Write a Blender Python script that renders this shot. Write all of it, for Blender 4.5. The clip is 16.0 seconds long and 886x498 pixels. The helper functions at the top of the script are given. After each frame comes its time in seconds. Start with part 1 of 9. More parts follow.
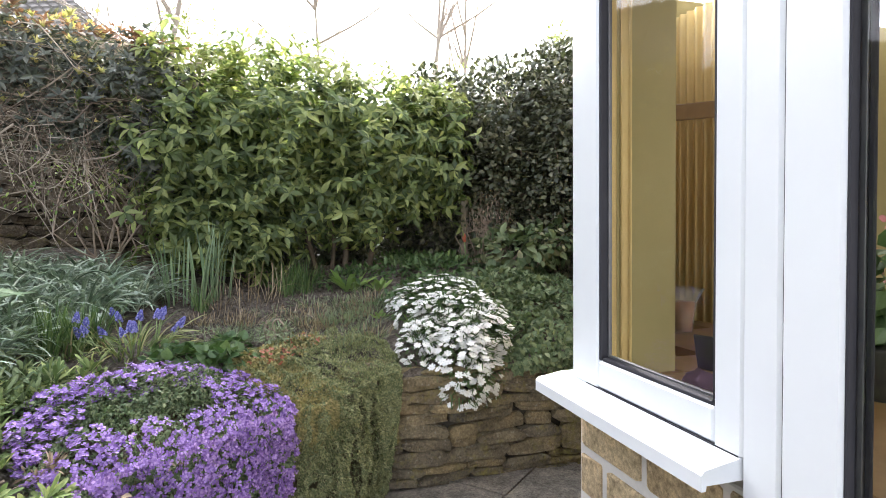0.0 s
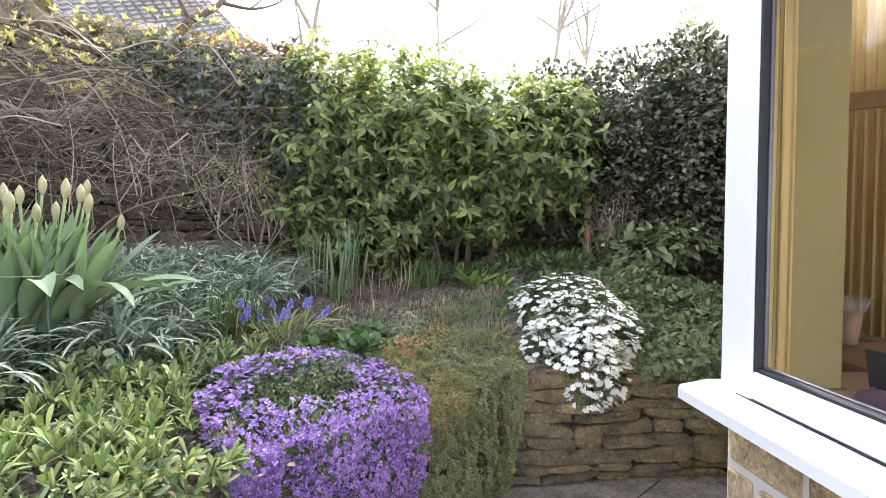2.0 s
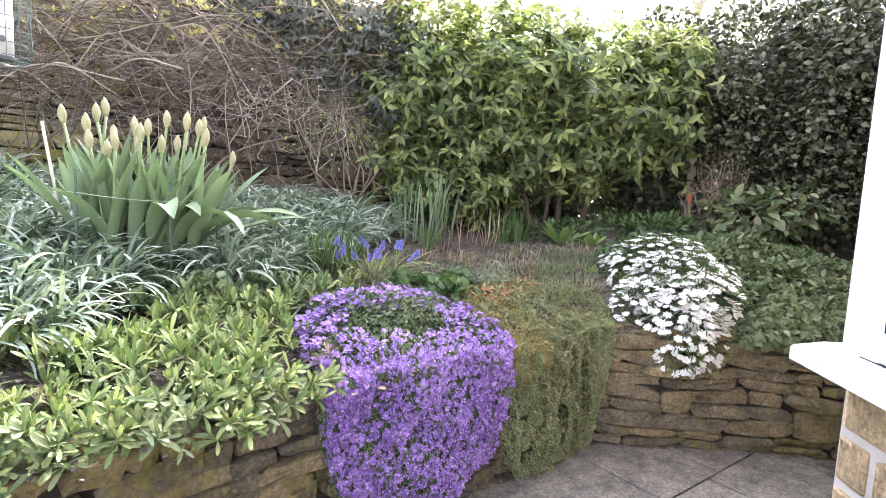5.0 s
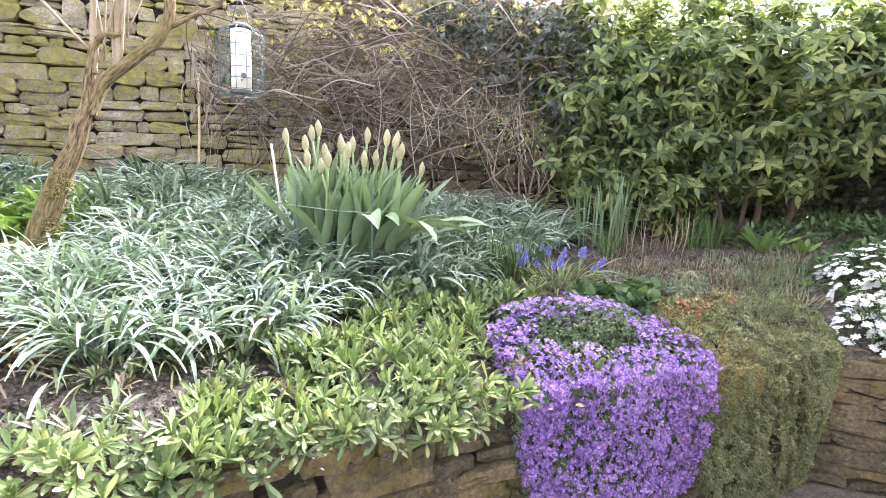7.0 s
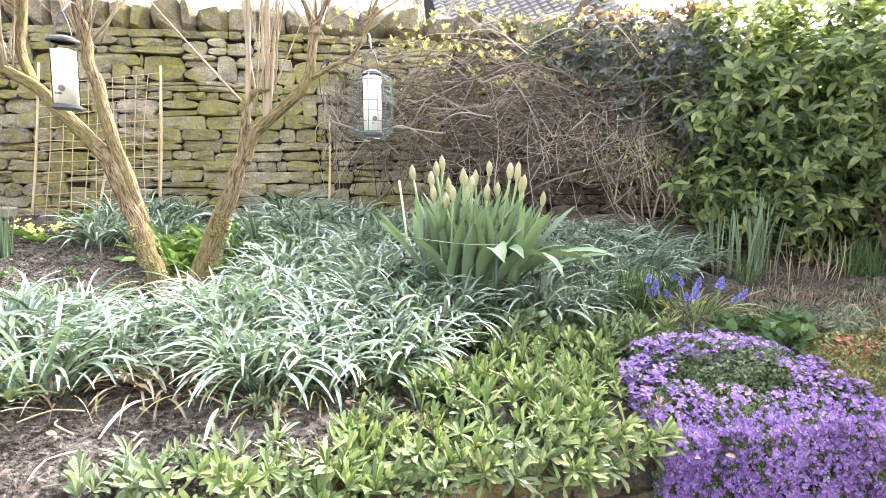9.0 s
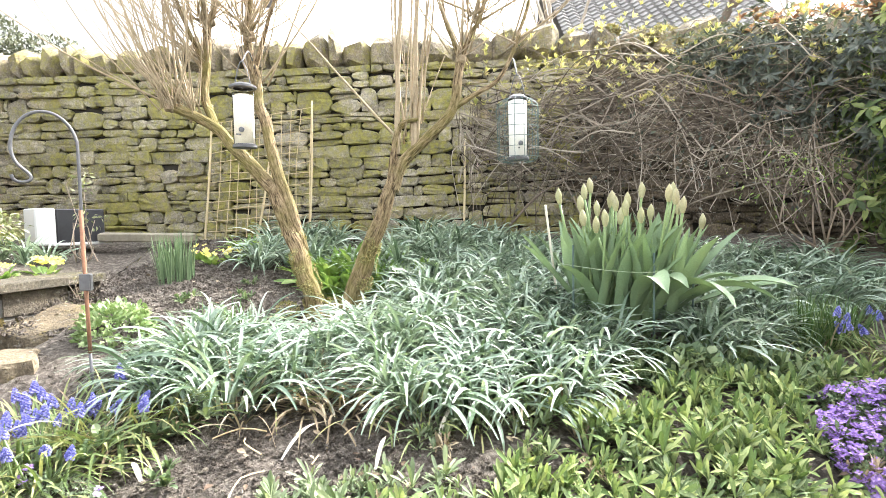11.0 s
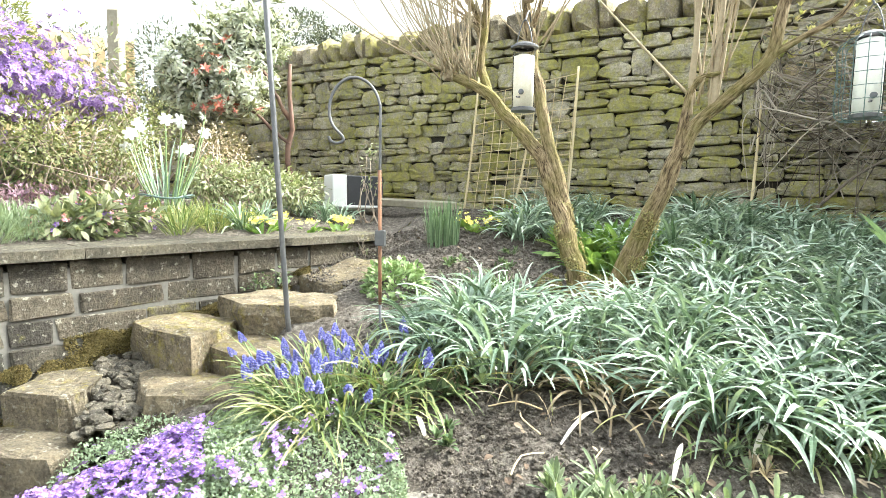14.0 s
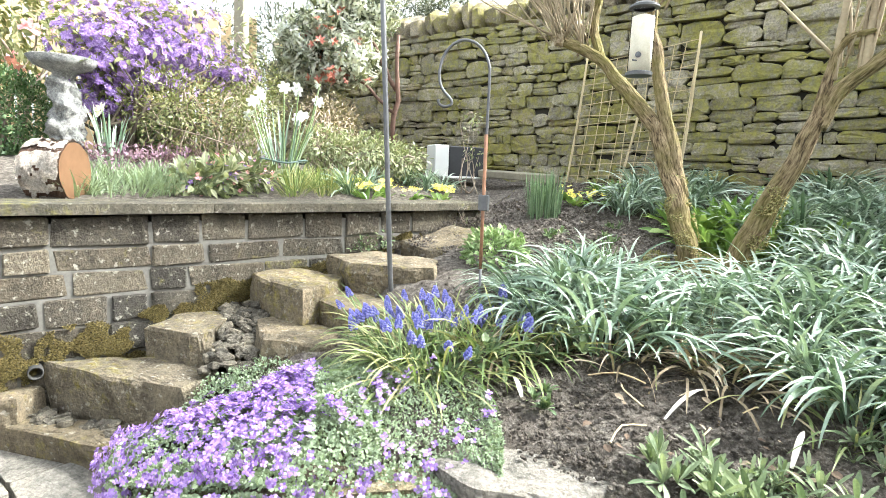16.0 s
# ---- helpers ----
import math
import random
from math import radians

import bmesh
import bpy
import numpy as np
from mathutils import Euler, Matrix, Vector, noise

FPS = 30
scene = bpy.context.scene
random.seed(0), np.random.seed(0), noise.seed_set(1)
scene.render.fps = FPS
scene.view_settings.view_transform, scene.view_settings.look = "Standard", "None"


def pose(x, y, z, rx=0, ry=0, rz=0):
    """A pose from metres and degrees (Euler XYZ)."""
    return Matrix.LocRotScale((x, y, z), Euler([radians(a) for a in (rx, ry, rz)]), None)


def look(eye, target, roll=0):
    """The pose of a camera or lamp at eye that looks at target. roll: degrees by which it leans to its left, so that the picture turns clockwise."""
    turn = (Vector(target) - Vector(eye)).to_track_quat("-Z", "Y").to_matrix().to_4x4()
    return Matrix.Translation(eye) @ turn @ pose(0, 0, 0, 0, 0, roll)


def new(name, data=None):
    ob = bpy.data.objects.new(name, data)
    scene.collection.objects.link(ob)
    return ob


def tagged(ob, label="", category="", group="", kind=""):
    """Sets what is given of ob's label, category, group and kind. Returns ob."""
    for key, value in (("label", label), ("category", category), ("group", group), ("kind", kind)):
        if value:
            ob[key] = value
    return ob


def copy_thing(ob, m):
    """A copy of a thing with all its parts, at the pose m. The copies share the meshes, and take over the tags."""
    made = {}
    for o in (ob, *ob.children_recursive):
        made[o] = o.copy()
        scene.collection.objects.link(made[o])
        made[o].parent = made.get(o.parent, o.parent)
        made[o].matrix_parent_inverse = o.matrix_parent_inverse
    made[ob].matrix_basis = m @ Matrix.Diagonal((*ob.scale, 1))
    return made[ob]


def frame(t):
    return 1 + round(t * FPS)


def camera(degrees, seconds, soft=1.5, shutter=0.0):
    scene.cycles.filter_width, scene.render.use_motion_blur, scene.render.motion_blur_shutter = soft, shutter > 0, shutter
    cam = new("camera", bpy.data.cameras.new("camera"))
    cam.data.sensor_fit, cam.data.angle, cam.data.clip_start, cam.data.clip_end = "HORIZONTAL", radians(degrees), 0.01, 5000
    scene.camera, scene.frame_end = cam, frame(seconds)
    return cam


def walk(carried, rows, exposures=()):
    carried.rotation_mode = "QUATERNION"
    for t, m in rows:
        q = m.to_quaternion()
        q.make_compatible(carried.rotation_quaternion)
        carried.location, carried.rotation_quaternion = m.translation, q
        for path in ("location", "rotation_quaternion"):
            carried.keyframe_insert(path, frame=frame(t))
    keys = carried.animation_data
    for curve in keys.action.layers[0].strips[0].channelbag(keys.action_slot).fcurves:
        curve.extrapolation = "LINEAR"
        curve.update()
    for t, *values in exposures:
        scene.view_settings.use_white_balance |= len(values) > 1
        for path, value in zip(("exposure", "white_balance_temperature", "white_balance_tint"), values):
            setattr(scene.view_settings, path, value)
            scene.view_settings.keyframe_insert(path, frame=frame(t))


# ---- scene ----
cam = camera(78.8, 16.0, soft=0.8)
PATH = [
    (0, (0.012, 0.015, 1.483), (1.697, 1.089, 1.424), -0.5),
    (0.5, (-0.014, 0.017, 1.493), (1.624, 1.162, 1.434), -0.4),
    (1, (-0.039, 0.033, 1.498), (1.529, 1.273, 1.433), -0.2),
    (1.5, (-0.066, 0.046, 1.504), (1.435, 1.365, 1.431), 0.1),
    (2, (-0.074, 0.053, 1.499), (1.357, 1.449, 1.424), 0.1),
    (2.5, (-0.096, 0.06, 1.5), (1.274, 1.515, 1.418), 0.4),
    (3, (-0.102, 0.056, 1.485), (1.226, 1.549, 1.388), 1.3),
    (3.2, (-0.106, 0.055, 1.481), (1.212, 1.555, 1.379), 1.4),
    (5.3, (-0.102, 0.084, 1.414), (1.034, 1.713, 1.177), 2.8),
    (5.5, (-0.12, 0.086, 1.418), (0.96, 1.751, 1.174), 2.7),
    (6, (-0.148, 0.117, 1.432), (0.778, 1.871, 1.173), 2.2),
    (6.5, (-0.171, 0.139, 1.449), (0.63, 1.953, 1.189), 1.9),
    (7, (-0.209, 0.154, 1.462), (0.483, 2.014, 1.215), 1.4),
    (7.5, (-0.235, 0.155, 1.476), (0.369, 2.047, 1.242), 1.4),
    (8, (-0.256, 0.154, 1.489), (0.243, 2.078, 1.273), 0.7),
    (8.5, (-0.272, 0.161, 1.503), (0.139, 2.108, 1.303), 0.1),
    (8.7, (-0.276, 0.158, 1.508), (0.093, 2.115, 1.318), -0.1),
    (10.8, (-0.409, 0.202, 1.566), (-0.466, 2.198, 1.446), -1.1),
    (11, (-0.429, 0.212, 1.566), (-0.543, 2.205, 1.453), -1.2),
    (11.5, (-0.469, 0.23, 1.57), (-0.711, 2.212, 1.462), -1.7),
    (12, (-0.534, 0.244, 1.567), (-0.836, 2.219, 1.463), -1.5),
    (12.5, (-0.598, 0.264, 1.556), (-0.974, 2.225, 1.44), -1.2),
    (13, (-0.653, 0.291, 1.544), (-1.212, 2.207, 1.413), -0.5),
    (13.5, (-0.651, 0.324, 1.535), (-1.424, 2.162, 1.384), 0.6),
    (14, (-0.645, 0.343, 1.522), (-1.567, 2.108, 1.334), 0.9),
    (14.5, (-0.649, 0.344, 1.508), (-1.649, 2.062, 1.293), 1.4),
    (15, (-0.654, 0.334, 1.495), (-1.723, 2.007, 1.259), 1.6),
    (15.5, (-0.654, 0.327, 1.49), (-1.788, 1.954, 1.235), 1.6),
    (16, (-0.666, 0.321, 1.474), (-1.872, 1.892, 1.195), 2.4),
]
EXPOSURES = [(0.0, 2.42, 6300, 14), (2.5, 2.72, 6080, 18), (5.5, 3.03, 6080, 22), (8.5, 2.97, 6150, 18), (11.0, 2.84, 6400, 10), (13.0, 2.65, 6270, 2), (14.0, 2.62, 6320, 1), (16.0, 2.47, 6170, 4)]
walk(cam, [(t, look(eye, target, roll)) for t, eye, target, roll in PATH], EXPOSURES)

# world: thin bright overcast, sun high behind the laurel
world = bpy.data.worlds.new("sky")
scene.world = world
world.use_nodes = True
wn = world.node_tree
sky = wn.nodes.new("ShaderNodeTexSky")
sky.sky_type, sky.sun_disc = "NISHITA", False
sky.sun_elevation, sky.sun_rotation = radians(40), radians(48)
sky.air_density, sky.dust_density, sky.ozone_density = 1.0, 4.0, 1.0
pale = wn.nodes.new("ShaderNodeHueSaturation")
pale.inputs["Saturation"].default_value = 0.22
wn.links.new(sky.outputs[0], pale.inputs["Color"])
wn.links.new(pale.outputs[0], wn.nodes["Background"].inputs["Color"])
wn.nodes["Background"].inputs["Strength"].default_value = 0.185
sun = new("sun", bpy.data.lights.new("sun", "SUN"))
sun.data.energy, sun.data.angle, sun.data.color = 2.35, radians(5), (1.0, 0.96, 0.9)
sun.matrix_world = look((6.0, 5.3, 9.0), (0, 0, 2.3))


# ---- materials ----
def nodes_of(name):
    m = bpy.data.materials.new(name)
    m.use_nodes = True
    nt = m.node_tree
    return m, nt, nt.nodes["Principled BSDF"]


def ramp(nt, fac, stops):
    r = nt.nodes.new("ShaderNodeValToRGB")
    el = r.color_ramp.elements
    el[0].position, el[0].color = stops[0][0], (*stops[0][1], 1)
    el[1].position, el[1].color = stops[-1][0], (*stops[-1][1], 1)
    for p, c in stops[1:-1]:
        e = el.new(p)
        e.color = (*c, 1)
    nt.links.new(fac, r.inputs[0])
    return r.outputs[0]


def noise_tex(nt, scale, detail=4.0, rough=0.6, space="Position"):
    t = nt.nodes.new("ShaderNodeTexNoise")
    t.inputs["Scale"].default_value, t.inputs["Detail"].default_value, t.inputs["Roughness"].default_value = scale, detail, rough
    if space == "Position":
        g = nt.nodes.new("ShaderNodeNewGeometry")
        nt.links.new(g.outputs["Position"], t.inputs["Vector"])
    else:
        g = nt.nodes.new("ShaderNodeTexCoord")
        nt.links.new(g.outputs[space], t.inputs["Vector"])
    return t.outputs["Fac"]


def mixc(nt, fac, a, b, mode="MIX"):
    m = nt.nodes.new("ShaderNodeMix")
    m.data_type, m.blend_type = "RGBA", mode
    for sock, v in ((m.inputs[0], fac), (m.inputs[6], a), (m.inputs[7], b)):
        if isinstance(v, (int, float)):
            sock.default_value = v
        elif isinstance(v, tuple):
            sock.default_value = (*v, 1)
        else:
            nt.links.new(v, sock)
    return m.outputs[2]


def mathn(nt, op, a, b=0.0, clamp=False):
    m = nt.nodes.new("ShaderNodeMath")
    m.operation, m.use_clamp = op, clamp
    for sock, v in ((m.inputs[0], a), (m.inputs[1], b)):
        if isinstance(v, (int, float)):
            sock.default_value = v
        else:
            nt.links.new(v, sock)
    return m.outputs[0]


def bump(nt, bsdf, height, strength=0.4, dist=0.01):
    b = nt.nodes.new("ShaderNodeBump")
    b.inputs["Strength"].default_value, b.inputs["Distance"].default_value = strength, dist
    nt.links.new(height, b.inputs["Height"])
    nt.links.new(b.outputs[0], bsdf.inputs["Normal"])


def leaf_mat(name, dark, mid, light, rough=0.5, thin=0.3, spec=0.4, patch=3.0, shine=(1.0, 1.0, 1.0)):
    """Leaves: colour varies from leaf to leaf and from patch to patch; some light passes through."""
    dark, mid, light = (tuple(0.8 * v + 0.2 * (0.3 * c[0] + 0.6 * c[1] + 0.1 * c[2]) for v in c) for c in (dark, mid, light))
    m, nt, b = nodes_of(name)
    g = nt.nodes.new("ShaderNodeNewGeometry")
    n = noise_tex(nt, patch, 2.0)
    f = mathn(nt, "ADD", mathn(nt, "MULTIPLY", g.outputs["Random Per Island"], 0.65), mathn(nt, "MULTIPLY", n, 0.4))
    c = ramp(nt, f, [(0.15, dark), (0.5, mid), (0.9, light)])
    grain = noise_tex(nt, 160.0, 2.0)
    c = mixc(nt, 0.35, c, ramp(nt, grain, [(0.3, (0.6, 0.6, 0.6)), (0.7, (1.25, 1.25, 1.25))]), "MULTIPLY")
    nt.links.new(c, b.inputs["Base Color"])
    b.inputs["Roughness"].default_value = rough
    b.inputs["Specular IOR Level"].default_value = spec
    bump(nt, b, grain, 0.25, 0.004)
    t = nt.nodes.new("ShaderNodeBsdfTranslucent")
    nt.links.new(mixc(nt, 1.0, c, (1.25, 1.3, 0.7), "MULTIPLY"), t.inputs["Color"])
    mx = nt.nodes.new("ShaderNodeMixShader")
    mx.inputs[0].default_value = thin
    nt.links.new(b.outputs[0], mx.inputs[1])
    nt.links.new(t.outputs[0], mx.inputs[2])
    nt.links.new(mx.outputs[0], nt.nodes["Material Output"].inputs["Surface"])
    return m


def plain_mat(name, a, b2, scale=30.0, rough=0.6, metal=0.0, bumps=0.2, dist=0.003, spec=0.5, space="Position"):
    m, nt, b = nodes_of(name)
    n = noise_tex(nt, scale, 5.0, 0.65, space)
    n2 = noise_tex(nt, scale * 0.13, 2.0, 0.5, space)
    c = mixc(nt, 0.5, ramp(nt, n, [(0.3, a), (0.7, b2)]), ramp(nt, n2, [(0.3, a), (0.7, b2)]))
    nt.links.new(c, b.inputs["Base Color"])
    b.inputs["Roughness"].default_value, b.inputs["Metallic"].default_value = rough, metal
    b.inputs["Specular IOR Level"].default_value = spec
    bump(nt, b, n, bumps, dist)
    return m


def stone_mat(name, tones, moss=0.5, moss_col=((0.10, 0.10, 0.02), (0.22, 0.20, 0.05)), lichen=0.3, scale=1.0, per="object", relief=0.014):
    """Weathered gritstone: tone from stone to stone, grain, pale lichen spots, moss in patches."""
    m, nt, b = nodes_of(name)
    if per == "object":
        o = nt.nodes.new("ShaderNodeObjectInfo")
        rnd = o.outputs["Random"]
    else:
        o = nt.nodes.new("ShaderNodeNewGeometry")
        rnd = o.outputs["Random Per Island"]
    base = ramp(nt, rnd, [(i / (len(tones) - 1), c) for i, c in enumerate(tones)])
    blot = noise_tex(nt, 9.0 * scale, 5.0, 0.7)
    grain = noise_tex(nt, 70.0 * scale, 6.0, 0.75)
    c = mixc(nt, 0.75, base, ramp(nt, blot, [(0.32, (0.42, 0.41, 0.39)), (0.5, (1.0, 0.985, 0.955)), (0.68, (1.55, 1.49, 1.36))]), "MULTIPLY")
    c = mixc(nt, 0.85, c, ramp(nt, grain, [(0.33, (0.45, 0.43, 0.4)), (0.5, (0.95, 0.94, 0.92)), (0.66, (1.45, 1.43, 1.36))]), "MULTIPLY")
    if lichen > 0:
        sp = noise_tex(nt, 38.0 * scale, 3.0, 0.6)
        lf = ramp(nt, sp, [(0.60, (0, 0, 0)), (0.68, (lichen, lichen, lichen))])
        c = mixc(nt, lf, c, (0.46, 0.44, 0.37))
    if moss > 0:
        big = noise_tex(nt, 1.9 * scale, 3.0, 0.6)
        fine = noise_tex(nt, 22.0 * scale, 4.0, 0.7)
        k = mathn(nt, "ADD", mathn(nt, "MULTIPLY", big, 0.6), mathn(nt, "MULTIPLY", fine, 0.62))
        k = mathn(nt, "ADD", k, mathn(nt, "MULTIPLY", rnd, 0.06))
        mf = ramp(nt, k, [(0.86 - 0.36 * moss, (0, 0, 0)), (1.0 - 0.30 * moss, (0.8, 0.8, 0.8))])
        mc = ramp(nt, fine, [(0.35, moss_col[0]), (0.7, moss_col[1])])
        c = mixc(nt, mf, c, mc)
    nt.links.new(c, b.inputs["Base Color"])
    b.inputs["Roughness"].default_value, b.inputs["Specular IOR Level"].default_value = 0.9, 0.2
    bump(nt, b, mathn(nt, "ADD", mathn(nt, "MULTIPLY", blot, 1.6), grain), 1.0, relief)
    return m


M = {}
WALL_TONES = [(0.15, 0.138, 0.11), (0.37, 0.34, 0.28), (0.25, 0.228, 0.185), (0.41, 0.38, 0.315), (0.19, 0.176, 0.148), (0.34, 0.312, 0.255), (0.29, 0.24, 0.175)]
M["wall_stone"] = stone_mat("drystone", WALL_TONES, 0.88, ((0.12, 0.115, 0.02), (0.34, 0.315, 0.068)))
M["wall_rest"] = stone_mat("drystone_small", WALL_TONES, 0.88, ((0.12, 0.115, 0.02), (0.34, 0.315, 0.068)), per="island")
# darker browner copy of the drystone: shade under the climber put into its tones
M["wall_stone_shaded"] = stone_mat("drystone_shaded", [(0.075, 0.062, 0.048), (0.16, 0.132, 0.10), (0.115, 0.094, 0.072)], 0.4, per="island")
M["cope"] = stone_mat("cope_stone", [(0.16, 0.138, 0.105), (0.27, 0.235, 0.185), (0.20, 0.17, 0.125)], 0.66, ((0.15, 0.14, 0.025), (0.30, 0.27, 0.07)), lichen=0.5)
M["low_stone"] = stone_mat("retaining_stone", [(0.085, 0.08, 0.07), (0.23, 0.19, 0.115), (0.16, 0.142, 0.105), (0.27, 0.222, 0.135), (0.12, 0.112, 0.095), (0.20, 0.17, 0.118)], 0.6, moss_col=((0.15, 0.13, 0.028), (0.29, 0.255, 0.075)))
M["block"] = stone_mat("weathered_block", [(0.055, 0.05, 0.043), (0.14, 0.122, 0.096), (0.075, 0.068, 0.057), (0.12, 0.102, 0.078), (0.05, 0.047, 0.043), (0.105, 0.094, 0.076)], 0.38, lichen=0.5)
M["cap"] = stone_mat("coping_slab", [(0.08, 0.074, 0.06), (0.118, 0.106, 0.084)], 0.45, lichen=0.3)
M["slab"] = stone_mat("step_slab", [(0.135, 0.108, 0.074), (0.205, 0.172, 0.125), (0.12, 0.097, 0.066), (0.18, 0.155, 0.118)], 0.48, moss_col=((0.13, 0.11, 0.02), (0.30, 0.25, 0.05)), lichen=0.5)
M["flag"] = stone_mat("paving_flag", [(0.20, 0.19, 0.175), (0.27, 0.255, 0.23), (0.235, 0.22, 0.20)], 0.12, lichen=0.25)
M["sand"] = stone_mat("sandstone_block", [(0.46, 0.36, 0.22), (0.56, 0.46, 0.30), (0.50, 0.40, 0.26)], 0.0, lichen=0.12)
M["gravel"] = stone_mat("gravel_stone", [(0.055, 0.05, 0.043), (0.165, 0.148, 0.122), (0.10, 0.09, 0.074)], 0.1, per="island", scale=2.5, relief=0.006)
M["mortar"] = plain_mat("mortar", (0.42, 0.41, 0.385), (0.55, 0.54, 0.51), 60, 0.95, bumps=0.5)
M["old_mortar"] = plain_mat("old_mortar", (0.09, 0.084, 0.075), (0.17, 0.16, 0.142), 60, 0.95, bumps=0.5)
# near-black fill for the open joints, their shade put into the colour
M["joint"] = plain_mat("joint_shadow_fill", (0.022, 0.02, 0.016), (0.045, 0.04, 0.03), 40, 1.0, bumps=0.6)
M["upvc"] = plain_mat("white_upvc", (0.60, 0.63, 0.65), (0.635, 0.668, 0.685), 8, 0.28, bumps=0.02)
M["gasket"] = plain_mat("black_gasket", (0.008, 0.008, 0.012), (0.016, 0.016, 0.022), 30, 0.75)
M["plaster"] = plain_mat("ochre_plaster", (0.30, 0.245, 0.105), (0.35, 0.285, 0.125), 12, 0.9)
M["curtain"] = plain_mat("gold_curtain", (0.58, 0.42, 0.16), (0.70, 0.53, 0.24), 25, 0.85)
M["oak"] = plain_mat("oak", (0.20, 0.115, 0.045), (0.32, 0.20, 0.085), 20, 0.5)


def bark_mat():
    """Fissured bark: long dark furrows along the stem, pale ridges, greenish film in patches."""
    m, nt, b = nodes_of("lilac_bark")
    g = nt.nodes.new("ShaderNodeAttribute")
    g.attribute_name = "grain"
    mp = nt.nodes.new("ShaderNodeMapping")
    mp.inputs["Scale"].default_value = (1.0, 1.0, 0.2)
    nt.links.new(g.outputs["Vector"], mp.inputs["Vector"])
    t = nt.nodes.new("ShaderNodeTexNoise")
    t.inputs["Scale"].default_value, t.inputs["Detail"].default_value, t.inputs["Roughness"].default_value = 120.0, 5.0, 0.6
    nt.links.new(mp.outputs[0], t.inputs["Vector"])
    c = ramp(nt, t.outputs["Fac"], [(0.35, (0.05, 0.034, 0.02)), (0.47, (0.19, 0.137, 0.078)), (0.66, (0.37, 0.285, 0.17))])
    c = mixc(nt, ramp(nt, noise_tex(nt, 5.0, 4.0), [(0.44, (0, 0, 0)), (0.66, (0.7, 0.7, 0.7))]), c, (0.17, 0.155, 0.04))
    nt.links.new(c, b.inputs["Base Color"])
    b.inputs["Roughness"].default_value, b.inputs["Specular IOR Level"].default_value = 0.95, 0.2
    bump(nt, b, t.outputs["Fac"], 1.0, 0.018)
    return m


M["bark"] = bark_mat()
M["knot"] = plain_mat("knotted_bark", (0.14, 0.10, 0.06), (0.38, 0.30, 0.19), 60, 0.95, bumps=0.9, dist=0.01)
M["shoot"] = plain_mat("pale_shoot_bark", (0.20, 0.15, 0.09), (0.38, 0.305, 0.195), 50, 0.8, bumps=0.4)
M["farbark"] = plain_mat("pale_far_bark", (0.22, 0.19, 0.15), (0.42, 0.37, 0.30), 6, 0.9, bumps=0.3)
M["vine"] = plain_mat("vine_bark", (0.15, 0.108, 0.08), (0.44, 0.36, 0.28), 9, 0.9, bumps=0.5)
M["redbark"] = plain_mat("red_brown_bark", (0.06, 0.034, 0.026), (0.16, 0.088, 0.06), 30, 0.85, bumps=0.5)
M["darkbark"] = plain_mat("dark_shrub_bark", (0.055, 0.042, 0.032), (0.15, 0.118, 0.085), 40, 0.95, bumps=0.6)
M["steel"] = plain_mat("dark_steel", (0.075, 0.075, 0.08), (0.14, 0.138, 0.14), 60, 0.45, metal=0.4)
M["rust"] = plain_mat("rusty_rod", (0.11, 0.06, 0.038), (0.32, 0.15, 0.08), 45, 0.8)
M["bamboo"] = plain_mat("bamboo", (0.46, 0.36, 0.20), (0.60, 0.50, 0.32), 30, 0.6)
M["wood"] = plain_mat("grey_wood", (0.15, 0.13, 0.095), (0.28, 0.25, 0.19), 40, 0.9, bumps=0.5)
M["fence"] = plain_mat("fence_wood", (0.36, 0.26, 0.14), (0.50, 0.38, 0.22), 30, 0.85, bumps=0.3)
M["whiteplastic"] = plain_mat("white_plastic", (0.52, 0.52, 0.51), (0.60, 0.60, 0.58), 10, 0.5)
M["blackplastic"] = plain_mat("black_sheet", (0.012, 0.012, 0.014), (0.035, 0.035, 0.04), 14, 0.4)
M["greenwire"] = plain_mat("green_wire", (0.05, 0.085, 0.075), (0.10, 0.15, 0.135), 60, 0.5)
M["string"] = plain_mat("string", (0.30, 0.36, 0.24), (0.44, 0.50, 0.36), 80, 0.9)
M["seed"] = plain_mat("bird_seed", (0.62, 0.55, 0.43), (0.84, 0.79, 0.68), 180, 0.9, bumps=0.6)
M["suet"] = plain_mat("pale_suet", (0.74, 0.72, 0.67), (0.86, 0.84, 0.80), 70, 0.8)
M["straw"] = plain_mat("dry_straw", (0.40, 0.30, 0.16), (0.60, 0.50, 0.32), 30, 0.9)
M["dryleaf"] = plain_mat("bleached_leaf", (0.55, 0.50, 0.40), (0.75, 0.71, 0.62), 40, 0.85)
M["render"] = plain_mat("white_render", (0.74, 0.74, 0.72), (0.82, 0.82, 0.80), 3, 0.9)
M["rooftile"] = plain_mat("roof_tile", (0.10, 0.096, 0.09), (0.20, 0.192, 0.183), 6, 0.95, spec=0.2)
M["brickfar"] = plain_mat("far_red_tile", (0.30, 0.14, 0.09), (0.40, 0.20, 0.13), 6, 0.9)
M["statue"] = stone_mat("cast_stone", [(0.20, 0.202, 0.205), (0.30, 0.302, 0.305)], 0.0, lichen=0.45, scale=1.6)
M["birch"] = stone_mat("inner_birch_bark", [(0.13, 0.08, 0.06), (0.20, 0.12, 0.09)], 0.0, lichen=0.3, scale=2.2)
M["birchskin"] = stone_mat("birch_skin", [(0.46, 0.41, 0.37), (0.54, 0.49, 0.44)], 0.0, lichen=0.5, scale=2.5)
